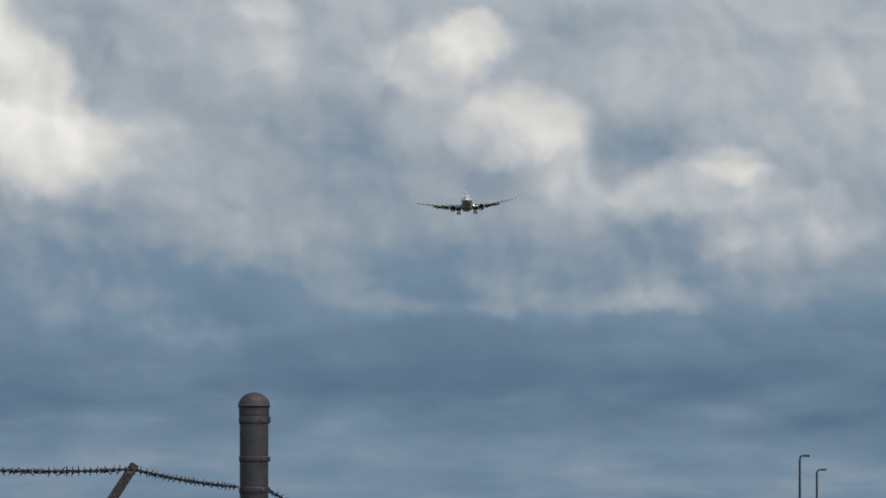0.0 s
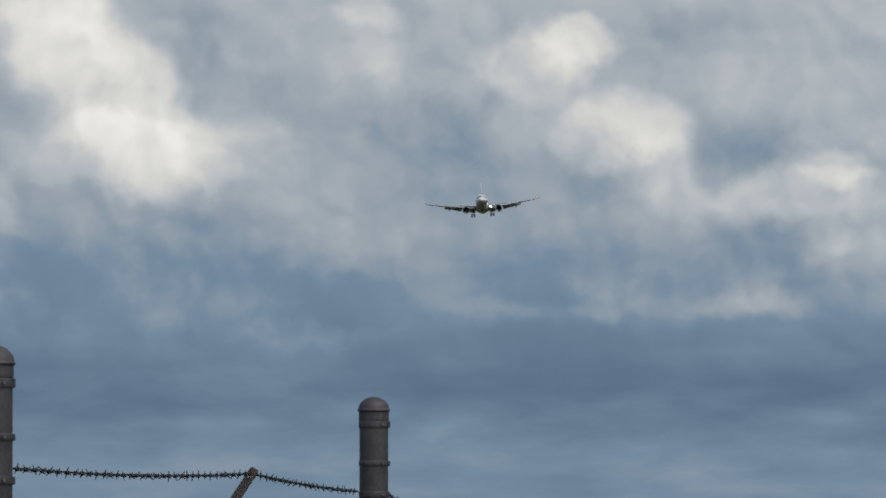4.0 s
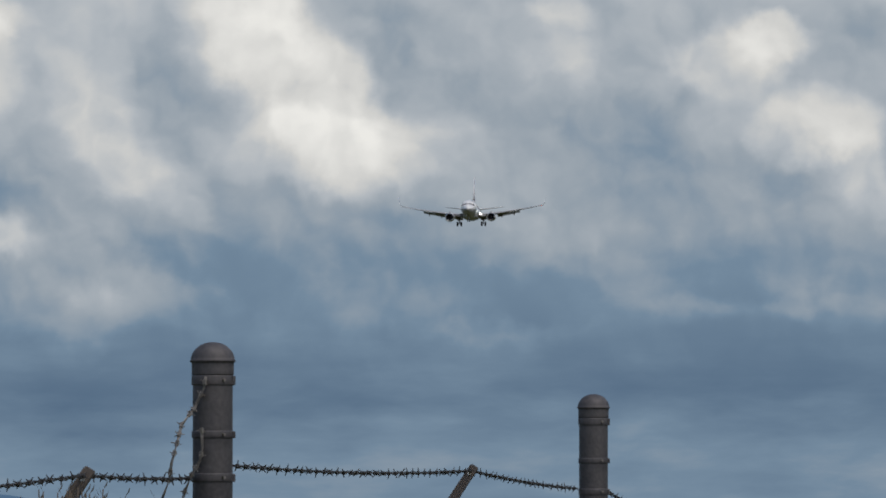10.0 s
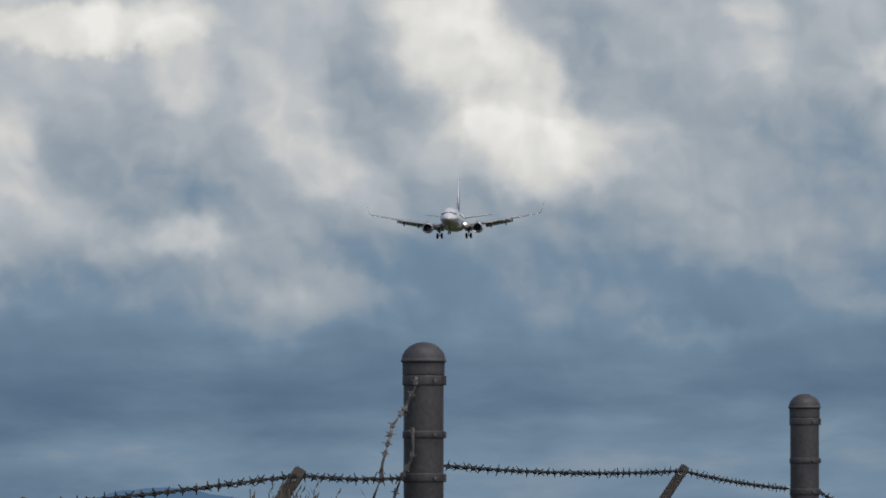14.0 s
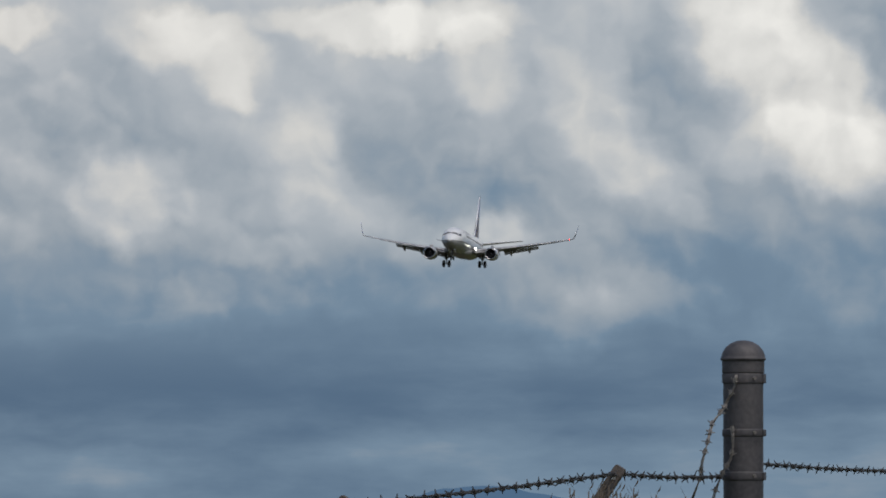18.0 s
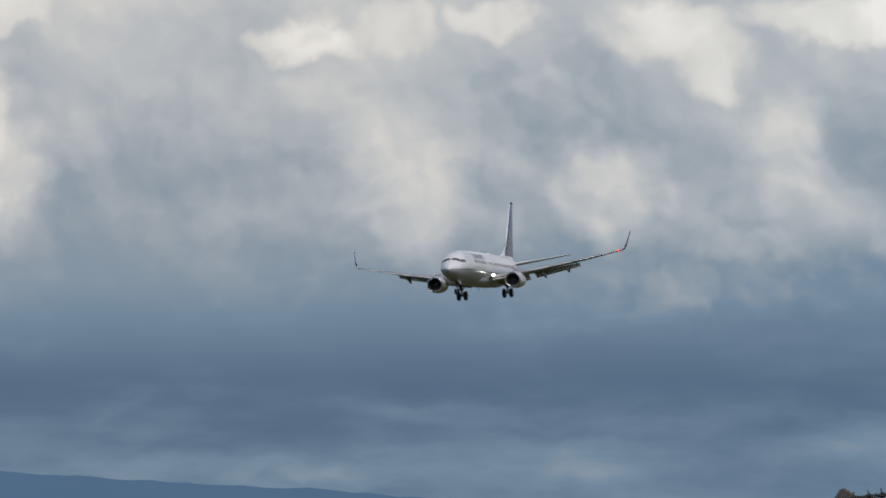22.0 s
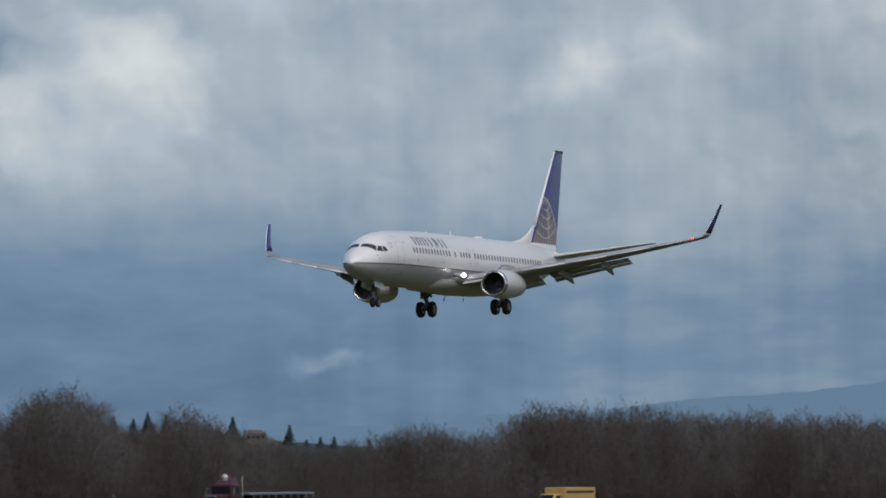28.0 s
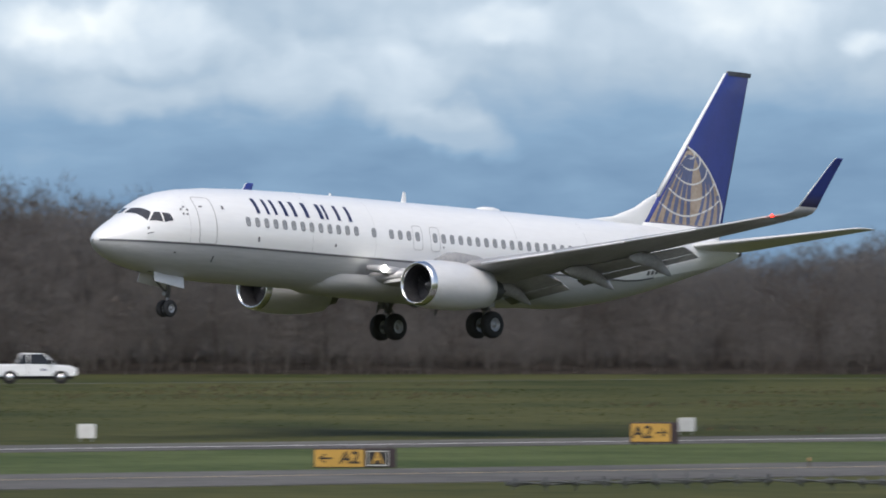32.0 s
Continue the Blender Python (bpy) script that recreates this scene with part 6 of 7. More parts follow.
def sign(az, dist, width, height, lift, panels, label, turn=0.0):
    """panels: list of (from, to, face material, text, text material, arrow)."""
    p = spot(az, dist)
    face = math.degrees(math.atan2(-p.x, p.y))
    th = empty("taxiway_sign", Matrix.Translation((p.x, p.y, 0)) @ Matrix.Rotation(radians(face + turn), 4, "Z"), label, "sign", "taxiway signs")
    bm = bmesh.new()
    box(bm, -width / 2, width / 2, -0.14, 0.14, lift, lift + height, 0.02)
    part("housing", bm, M_SIGNBACK, th, "dark sign housing")
    for x0, x1, mat, text, tm, arr in panels:
        bm = bmesh.new()
        box(bm, x0 + 0.02, x1 - 0.02, -0.155, -0.142, lift + 0.05, lift + height - 0.05, 0.004)
        part("sign_face", bm, mat, th)
        r = Matrix.Rotation(radians(90), 4, "X")
        cx = (x0 + x1) / 2
        if arr:
            s = 1 if arr == "right" else -1
            arrow(tm, th, Matrix.Translation((cx + s * 0.42 * (x1 - x0) / 1.6, -0.16, lift + height / 2)) @ r, arr == "left")
            cx -= s * 0.33 * (x1 - x0) / 1.6
        letters(text, height * 0.84, tm, th, Matrix.Translation((cx, -0.16, lift + height / 2)) @ r)
        if mat is M_SIGNBLACK:
            for a, b, c, d in ((x0 + .07, x1 - .07, lift + .09, lift + .12), (x0 + .07, x1 - .07, lift + height - .12, lift + height - .09), (x0 + .07, x0 + .10, lift + .12, lift + height - .12), (x1 - .10, x1 - .07, lift + .12, lift + height - .12)):
                bm = bmesh.new()
                box(bm, a, b, -0.163, -0.156, c, d)
                part("border", bm, M_BOARD, th)
    for k in range(4):
        x = -width * 0.42 + width * 0.84 * k / 3
        bm = bmesh.new()
        tube(bm, [(x, 0, -0.1), (x, 0, lift + 0.03)], 0.03, 8)
        part("leg", bm, M_SIGNBACK, th)
        bm = bmesh.new()
        tube(bm, [(x, 0, lift + height), (x, 0, lift + height + 0.07)], [0.02, 0.035], 6)
        part("knob", bm, M_SIGNBACK, th)
    return th


sign(52.47, 295, 1.91, 0.81, 0.08, [(-0.93, 0.655, M_TAXI, "A2", M_SIGNBLACK, "right")], "yellow illuminated taxiway sign reading A2 with arrow")
sign(54.75, 257, 2.82, 0.69, 0.0, [(-1.405, 0.327, M_TAXI, "A2", M_SIGNBLACK, "left"), (0.347, 1.194, M_SIGNBLACK, "A", M_TAXI, "")], "yellow and black taxiway sign reading A2 and A")
sign(43.55 - 0.45, 262, 2.80, 0.90, 0.0, [(-1.3, -0.45, M_SIGNBLACK, "A", M_TAXI, ""), (-0.40, 1.3, M_TAXI, "", M_SIGNBLACK, "")], "black and yellow taxiway sign in the grass")


def marker_board(az, dist):
    p = spot(az, dist)
    th = empty("marker_board", Matrix.Translation((p.x, p.y, 0)) @ Matrix.Rotation(radians(az), 4, "Z"), "square white marker board on short legs", "marker", "white marker boards")
    bm = bmesh.new()
    box(bm, -0.36, 0.36, -0.025, 0.025, 0.14, 0.72, 0.02)
    part("board", bm, M_BOARD, th, "off-white board")
    for x in (-0.25, 0.25):
        bm = bmesh.new()
        tube(bm, [(x, 0.02, -0.1), (x, 0.02, 0.2)], 0.025, 6)
        part("leg", bm, M_HUB, th)


for a, d in ((56.795, 301), (52.223, 315), (48.107, 337), (44.511, 349), (41.2, 362), (38.2, 380), (61.6, 306)):
    marker_board(a, d)


def edge_light(az, dist):
    p = spot(az, dist)
    th = empty("edge_light", Matrix.Translation((p.x, p.y, 0.0)), "small pale taxiway edge light on a stake", "light", "edge lights")
    bm = bmesh.new()
    tube(bm, [(0, 0, -0.05), (0, 0, 0.26)], 0.03, 8)
    part("stake", bm, M_DRY, th)
    bm = bmesh.new()
    lathe(bm, [(0.26, 0.05), (0.33, 0.06), (0.38, 0.035), (0.39, 0.0)], "z", 10)
    part("lens", bm, M_LENS, th, "dull amber lens")


for a, d in ((51.29, 257), (47.6, 268), (44.6, 280), (47.8, 300), (43.6, 322)):
    edge_light(a, d)


def stake(az, dist, h):
    p = spot(az, dist)
    th = empty("stake", Matrix.Translation((p.x, p.y, 0.0)), "slender pale wooden stake in the grass", "stake", "stakes in the grass")
    bm = bmesh.new()
    tube(bm, [(0, 0, -0.1), (0.02, 0, h)], [0.02, 0.015], 6)
    part("shaft", bm, M_DRY, th)
    bm = bmesh.new()
    tube(bm, [(0.02, 0, h), (0.02, 0, h + 0.05)], [0.022, 0.02], 6)
    part("tip", bm, M_DRY, th)


for a in (47.96, 46.2, 45.0, 42.9, 44.1, 50.9, 51.35, 49.2):
    stake(a, 340, 0.95)


# ---- a second fence low beside the camera, seen only at the end
def low_fence():
    for az, d, el in ((49.77, 21.0, -1.13), (53.6, 21.5, -1.62), (46.0, 21.0, -1.75)):
        p = spot(az, d)
        top = HC + d * math.tan(radians(el))
        th = empty("fence_post", Matrix.Translation((p.x, p.y, ground_z(p.x, p.y) - 0.2)), "grey galvanised fence post with domed cap", "fence post", "posts of the low fence")
        H = top - (ground_z(p.x, p.y) - 0.2)
        bm = bmesh.new()
        lathe(bm, [(0, 0.062), (H - 0.07, 0.062)], "z", 18)
        part("shaft", bm, M_GALV, th, "", True)
        bm = bmesh.new()
        lathe(bm, [(H - 0.09, 0.07)] + [(H - 0.07 + 0.07 * math.sin(a), 0.068 * math.cos(a) + .0005) for a in [radians(10 * k) for k in range(10)]], "z", 18)
        part("cap", bm, M_GALV, th, "rounded grey cap", True)
    for k, el in enumerate((-1.5, )):
        a, b, c = spot(53.6, 21.5, HC + 21.5 * math.tan(radians(el))), spot(51.6, 21.2, HC + 21.2 * math.tan(radians(el + 0.03))), spot(49.77, 21.0, HC + 21 * math.tan(radians(el)))
        barbed_wire("barbed_wire", [a, b, c], "grey barbed wire on a low fence", 0.09, M_GALV, 0.003, 0.022, 30 + k)


low_fence()


# ---- street lamps far down the field
def street_lamp(az, el, dist):
    p = spot(az, dist)
    z0 = ground_z(p.x, p.y)
    top = HC + dist * math.tan(radians(el)) - z0
    th = empty("street_lamp", Matrix.Translation((p.x, p.y, z0)), "tall dark street lamp with short curved arm", "street lamp", "street lamps")
    bm = bmesh.new()
    tube(bm, [(0, 0, -0.2), (0, 0, top - 0.25), (0.05, 0, top - 0.12), (0.16, 0, top - 0.03)], [0.09, 0.055, 0.05, 0.05], 8)
    part("pole", bm, M_DARKMET, th, "dark steel pole", True)
    bm = bmesh.new()
    box(bm, 0.14, 0.55, -0.1, 0.1, top - 0.1, top, 0.03)
    part("lamp_head", bm, M_DARKMET, th, "flat lamp head")
    bm = bmesh.new()
    box(bm, 0.22, 0.5, -0.07, 0.07, top - 0.125, top - 0.102, 0.01)
    part("lens", bm, M_BOARD, th, "pale lens")


street_lamp(3.235, 0.572, 400)
street_lamp(3.105, 0.465, 420)


# ---- conifers and a house on a far slope
def conifer(az, el, h, dist=2900, seed=0):
    rnd = random.Random(seed)
    p = spot(az, dist)
    top = HC + dist * math.tan(radians(el))
    base = top - h - 2.0
    th = empty("conifer", Matrix.Translation((p.x, p.y, base)), "dark conifer on a distant slope, tinted with blue haze", "tree", "distant conifers")
    bm = bmesh.new()
    tube(bm, [(0, 0, -6), (0, 0, h)], [0.5, 0.1], 6)
    part("trunk", bm, M_BARK, th)
    vs, fs = [], []
    for k in range(520):
        f = rnd.random() ** 0.8
        z = 2.0 + (h) * f
        r = (1 - f) * h * 0.44 * rnd.uniform(0.5, 1.1) + 0.25
        a = rnd.uniform(0, 6.28)
        t = Vector((math.cos(a), math.sin(a), 0))
        s = Vector((-t.y, t.x, 0)) * rnd.uniform(0.2, 0.5)
        i = len(vs)
        vs += [t * 0.1 + Vector((0, 0, z + .3)), t * r + s + Vector((0, 0, z - 0.3 * r)), t * r - s + Vector((0, 0, z - 0.45 * r))]
        fs.append((i, i + 1, i + 2))
    link("crown", raw("crown", vs, fs), M_HAZYFIR, th, "ragged dark needles tinted with haze")


for k, (a, e, h) in enumerate(((31.64, .05, 11), (31.5, .03, 9), (31.75, 0.0, 8), (31.9, .02, 9), (31.35, -.02, 9), (30.993, .015, 8), (30.56, -.045, 12), (30.325, -.135, 9), (30.22, -.135, 9), (30.43, -.16, 7),
                               (31.1, -.06, 8), (30.75, -.1, 8), (32.1, .0, 9), (33.9, .14, 9), (34.1, .13, 8), (29.95, -.16, 8), (30.9, -.09, 7), (36.4, .2, 9), (36.6, .19, 8), (35.6, .17, 9))):
    conifer(a, e + 0.05, h, 2900, k)


def slope():
    vs, fs = [], []
    for i in range(60):
        az = 28.5 + 9.5 * i / 59
        top = lerp_table([(28.5, -.28), (30.2, -.15), (31.0, -.09), (32, -.09), (34, -.14), (38, -.25)], az) + 0.015 * noise.noise((az * 3, 0, 0))
        for d, e in ((2850, -0.35), (2880, top - 0.08), (2910, top), (3000, top - .05), (3050, -.4)):
            vs.append(spot(az, d, HC + d * math.tan(radians(e))))
    for i in range(59):
        for k in range(4):
            a = 5 * i + k
            fs.append((a, a + 1, a + 6, a + 5))
    # the slope takes the same haze-tinted colour as its conifers
    tagged(link("distant_slope", raw("distant_slope", vs, fs), M_HAZYFIR, smooth=True), "dark wooded slope far beyond the trees, tinted with haze", "hill", kind="structure")


slope()


def house():
    d = 2820
    p = spot(30.82, d)
    z = HC + d * math.tan(radians(-0.115))
    th = empty("house", Matrix.Translation((p.x, p.y, z)) @ Matrix.Rotation(radians(31), 4, "Z") @ Matrix.Scale(0.85, 4), "pale house with dark hipped roof on a distant slope", "house")
    bm = bmesh.new()
    box(bm, -5, 4.5, -3, 3, -6, 3.0)
    part("wall", bm, M_WALL, th, "pale wall")
    bm = bmesh.new()
    rings(bm, [[Vector((-5.6, -3.6, 3)), Vector((5, -3.6, 3)), Vector((5, 3.6, 3)), Vector((-5.6, 3.6, 3))], [Vector((-3, -.2, 4.8)), Vector((2.5, -.2, 4.8)), Vector((2.5, .2, 4.8)), Vector((-3, .2, 4.8))]])
    part("roof", bm, M_ROOF, th, "dark roof")
    for x in (-3.6, -1.6, 0.6, 2.6):
        bm = bmesh.new()
        box(bm, x, x + 1.2, -3.06, -2.98, 0.9, 2.2)
        part("window", bm, M_PANE, th)
    bm = bmesh.new()
    box(bm, 4.6, 9.5, -2.5, 2.5, -6, 0.5)
    part("annex", bm, M_WALL, th, "low pale annex")


house()


# ---- road traffic: x forward, y left, z up from the tyres
def car_wheels(th, xs, half, r, w=0.22, rim=None):
    for x in xs:
        for s in (1, -1):
            bm = bmesh.new()
            lathe(bm, [(-w / 2, r * .6), (-w / 2, r * .92), (-w * .35, r), (w * .35, r), (w / 2, r * .92), (w / 2, r * .6)], "y", 20)
            t = part("wheel", bm, M_TYRE, th, "black tyre", True)
            t.location = (x, s * half, r)
            bm = bmesh.new()
            lathe(bm, [(-w * .4, 0), (-w * .45, r * .62), (w * .45, r * .62), (w * .4, 0)], "y", 16)
            part("rim", bm, rim or M_CHROME, t, "light alloy rim", True)


def sill(xs, r, z, front, rear):
    """The lower outline of a body from front to rear, with an arch over each wheel."""
    out = [(front, z)]
    for x in sorted(xs, reverse=True):
        out += [(x + r * math.cos(a), max(z, r * 0.82 + r * math.sin(a))) for a in [radians(-20 + 22 * k) for k in range(11)]]
    return out + [(rear, z)]


def body_shell(bm, prof, half, tuck=0.12, n=2):
    """A car body from a side outline: a list of (x, z) pairs, closed; the flanks lean in towards the top."""
    zs = [z for _, z in prof]
    zm = max(zs)
    loops = []
    for s in (-1, -0.93, 0.93, 1):
        k = 0.96 if abs(s) == 1 else 1.0
        loops.append([Vector((x * (0.985 if abs(s) == 1 else 1), s * half * (1 - tuck * max(z - 0.75, 0) / max(zm - 0.75, 0.1)), 0.02 + (z - 0.02) * (k if z > 0.6 else 1))) for x, z in prof])
    return rings(bm, loops)


def pane(name, pts, th, mat=None):
    """A thin glass pane through its corner points."""
    c = sum((Vector(p) for p in pts), Vector()) / len(pts)
    n = (Vector(pts[1]) - Vector(pts[0])).cross(Vector(pts[2]) - Vector(pts[0])).normalized()
    bm = bmesh.new()
    rings(bm, [[Vector(p) + n * 0.006 for p in pts], [Vector(p) - n * 0.006 for p in pts]])
    return part(name, bm, mat or M_PANE, th)


def saloon():
    th = empty("car", Matrix.Identity(4), "silver four-door saloon car driving on the road", "car")
    axles, r = (-1.28, 1.34), 0.335
    bm = bmesh.new()
    body_shell(bm, [(-2.22, .42), (-2.26, .72), (-2.2, .98), (-1.75, 1.04), (-1.0, 1.0), (0.9, .96), (1.7, .86), (2.1, .70), (2.18, .42)] + sill(axles, .41, .27, 2.1, -2.1), 0.88, 0.0)
    part("body", bm, M_CARS, th, "silver body")
    bm = bmesh.new()
    loops = []
    for s in (-0.78, -0.62, 0.62, 0.78):
        loops.append([Vector((x, s * (1 if z < 1.15 else 0.84), z)) for x, z in ((-1.82, 1.0), (-1.25, 1.29), (-0.72, 1.42), (-0.1, 1.45), (0.3, 1.39), (1.15, 0.95))])
    rings(bm, loops)
    part("roof", bm, M_CARS, th, "", True)
    for s in (1, -1):
        y0, y1 = s * 0.81, s * 0.68
        pane("side_window", [(-1.35, y0, 1.03), (-0.30, y0, 1.01), (-0.30, y1, 1.39), (-0.78, y1, 1.37)], th)
        pane("side_window", [(-0.24, y0, 1.01), (0.88, y0, 0.98), (0.22, y1, 1.36), (-0.24, y1, 1.39)], th)
        for name, x0, x1, z0, z1, y, mat, label in (("wing_mirror", 0.6, 0.8, 0.96, 1.09, 0.9, M_CARS, ""), ("tail_light", -2.24, -2.0, 0.72, 0.9, 0.74, M_TRUCKRED, "red tail light"),
                                                    ("headlight", 1.75, 2.08, 0.62, 0.76, 0.66, M_BOARD, ""), ("door_handle", -0.5, -0.36, 0.82, 0.86, 0.875, M_CHROME, ""), ("door_handle", 0.35, 0.49, 0.8, 0.84, 0.875, M_CHROME, "")):
            bm = bmesh.new()
            box(bm, x0, x1, s * y - 0.08, s * y + (0.08 if name != "door_handle" else 0.02), z0, z1, 0.015)
            part(name, bm, mat, th, label)
        for x in (-0.27, 0.93):
            bm = bmesh.new()
            box(bm, x, x + 0.015, s * 0.875 - .012, s * 0.875 + .012, 0.4, 0.98)
            part("door_seam", bm, M_LINE, th)
        for x in axles:
            bm = bmesh.new()
            lathe(bm, [(-0.12, 0.0), (-0.12, 0.40), (0.10, 0.40), (0.10, 0.0)], "y", 18, (x, s * 0.74, r))
            part("wheel_well", bm, M_BLACK, th)
    pane("windscreen", [(1.10, -.66, 0.99), (1.10, .66, 0.99), (0.37, .53, 1.375), (0.37, -.53, 1.375)], th)
    pane("rear_window", [(-1.78, -.62, 1.03), (-1.78, .62, 1.03), (-0.85, .52, 1.395), (-0.85, -.52, 1.395)], th)
    bm = bmesh.new()
    box(bm, -2.1, 2.0, -0.62, 0.62, 0.18, 0.5)
    part("underside", bm, M_BLACK, th)
    car_wheels(th, axles, 0.80, r, 0.21, M_HUB)
    return th


def pickup():
    th = empty("pickup_truck", Matrix.Identity(4), "white regular-cab pickup truck driving on the road", "pickup")
    bm = bmesh.new()
    body_shell(bm, [(-2.7, .6), (-2.7, 1.26), (-0.55, 1.26), (-0.5, 1.3), (1.1, 1.25), (2.4, 1.15), (2.7, .98), (2.72, .6)] + sill((-1.5, 1.72), .50, .52, 2.6, -2.65), 0.99, 0.04)
    part("body", bm, M_CARW, th, "white body and bed")
    bm = bmesh.new()
    loops = []
    for s in (-0.9, -0.74, 0.74, 0.9):
        loops.append([Vector((x, s * (1 if z < 1.5 else 0.88), z)) for x, z in ((-1.15, 1.24), (-0.85, 1.87), (-0.7, 1.96), (0.5, 1.94), (0.75, 1.86), (1.45, 1.26))])
    rings(bm, loops)
    part("cab", bm, M_CARW, th, "white cab", True)
    for s in (1, -1):
        pane("side_window", [(-0.3, s * .935, 1.27), (1.22, s * .935, 1.27), (0.66, s * .82, 1.89), (-0.27, s * .82, 1.90)], th)
        pane("quarter_window", [(-1.04, s * .935, 1.27), (-0.40, s * .935, 1.27), (-0.37, s * .82, 1.90), (-0.78, s * .82, 1.88)], th)
        bm = bmesh.new()
        box(bm, 0.95, 1.2, s * 1.06 - .1, s * 1.06 + .1, 1.3, 1.52, 0.03)
        part("wing_mirror", bm, M_BLACK, th)
        bm = bmesh.new()
        box(bm, -2.72, -2.5, s * .9 - .08, s * .85 + .08, .85, 1.15, .01)
        part("tail_light", bm, M_TRUCKRED, th, "red tail light")
        bm = bmesh.new()
        box(bm, 2.5, 2.73, s * .78 - .13, s * .78 + .13, .82, 1.02, .02)
        part("headlight", bm, M_BOARD, th)
        bm = bmesh.new()
        box(bm, 0.5, 0.75, s * 0.99 - .012, s * 0.99 + .012, 0.85, 0.98)
        part("door_badge", bm, M_NAVY, th, "small dark door emblem")
        for x0 in (-0.38, 1.2):
            bm = bmesh.new()
            box(bm, x0, x0 + .015, s * .985 - .012, s * .985 + .012, .55, 1.22)
            part("door_seam", bm, M_LINE, th)
    pane("windscreen", [(1.42, -.76, 1.31), (1.42, .76, 1.31), (0.8, .66, 1.84), (0.8, -.66, 1.84)], th)
    pane("rear_window", [(-1.12, -.7, 1.34), (-1.12, .7, 1.34), (-0.91, .62, 1.8), (-0.91, -.62, 1.8)], th)
    for x in (-2.75, 2.74):
        bm = bmesh.new()
        box(bm, x - .06, x + .06, -0.95, 0.95, 0.5, 0.72, 0.03)
        part("bumper", bm, M_CHROME if x > 0 else M_BLACK, th)
    bm = bmesh.new()
    box(bm, -2.7, 2.5, -0.7, 0.7, 0.32, 0.8)
    part("underside", bm, M_BLACK, th)
    car_wheels(th, (-1.5, 1.72), 0.93, 0.42)
    return th


def tractor_trailer():
    th = empty("semi_truck", Matrix.Identity(4), "dark red conventional semi truck pulling an empty flatbed", "truck")
    bm = bmesh.new()
    box(bm, 0.2, 2.3, -0.85, 0.85, 0.9, 1.85, 0.12)
    part("bonnet", bm, M_TRUCKRED, th, "dark red bonnet")
    bm = bmesh.new()
    box(bm, -1.5, 0.3, -1.08, 1.08, 0.9, 2.78, 0.12)
    part("cab", bm, M_TRUCKRED, th, "dark red cab")
    pane("windscreen", [(0.335, -.95, 1.87), (0.335, .95, 1.87), (0.325, .88, 2.55), (0.325, -.88, 2.55)], th)
    bm = bmesh.new()
    box(bm, 2.28, 2.4, -0.6, 0.6, 0.85, 1.75, 0.05)
    g = part("grille", bm, M_CHROME, th, "chrome radiator grille")
    bm = bmesh.new()
    box(bm, 2.401, 2.42, -0.48, 0.48, 0.95, 1.65, 0.0)
    part("grille_mesh", bm, M_BLACK, g)
    bm = bmesh.new()
    box(bm, 2.3, 2.55, -1.15, 1.15, 0.5, 0.82, 0.05)
    part("bumper", bm, M_CHROME, th)
    for s in (1, -1):
        pane("side_window", [(-1.1, s * 1.11, 1.9), (0.1, s * 1.11, 1.9), (0.05, s * 1.11, 2.5), (-1.1, s * 1.11, 2.5)], th)
        bm = bmesh.new()
        tube(bm, [(-1.85, s * 1.05, 0.9), (-1.85, s * 1.05, 3.5)], 0.08, 8)
        part("exhaust_stack", bm, M_CHROME, th)
        bm = bmesh.new()
        tube(bm, [(-1.5, s * 0.95, .65), (-0.2, s * 0.95, .65)], 0.32, 12)
        part("fuel_tank", bm, M_CHROME, th)
        bm = bmesh.new()
        box(bm, 0.35, 0.45, s * 1.35 - .1, s * 1.35 + .1, 1.8, 2.4, 0.03)
        part("wing_mirror", bm, M_CHROME, th)
        bm = bmesh.new()
        lathe(bm, [(-0.55, .0), (-.5, .5), (.5, .5), (.55, .0)], "y", 18, (1.6, s * .95, .55))
        part("mudguard", bm, M_TRUCKRED, th)
        bm = bmesh.new()
        box(bm, 2.1, 2.35, s * 0.85 - .14, s * .85 + .14, 1.1, 1.35, 0.05)
        part("headlight", bm, M_BOARD, th)
    bm = bmesh.new()
    rings(bm, [[Vector((x, s * (0.85 - 0.35 * (z - 2.7)), z)) for x, z in ((-1.45, 2.7), (-1.45, 3.35), (-1.25, 3.4), (-0.8, 3.2), (0.1, 2.75))] for s in (-1, 1)])
    part("roof_fairing", bm, M_TRUCKRED, th, "dark red roof fairing")
    bm = bmesh.new()
    tube(bm, [(-0.6, 0, 3.1), (-0.5, 0, 3.4), (-0.45, 0, 3.62)], [0.2, 0.24, 0.16], 10)
    part("roof_horn", bm, M_BOARD, th, "pale round beacon housing")
    bm = bmesh.new()
    box(bm, -4.6, 2.2, -0.45, 0.45, 0.75, 1.0)
    part("chassis", bm, M_BLACK, th)
    bm = bmesh.new()
    box(bm, -16.0, -3.0, -1.25, 1.25, 1.75, 1.95, 0.03)
    part("flatbed", bm, M_HUB, th, "pale flatbed deck")
    bm = bmesh.new()
    box(bm, -15.9, -4.8, -0.5, 0.5, 1.2, 1.75)
    part("trailer_beam", bm, M_BLACK, th)
    for k in range(9):
        for s in (1, -1):
            bm = bmesh.new()
            box(bm, -15.8 + 1.5 * k, -15.7 + 1.5 * k, s * 1.22 - .03, s * 1.22 + .03, 1.1, 1.76)
            part("side_bracket", bm, M_HUB, th)
    car_wheels(th, (1.6, -3.3, -4.4, -13.6, -14.8), 0.98, 0.52, 0.3, M_HUB)
    return th


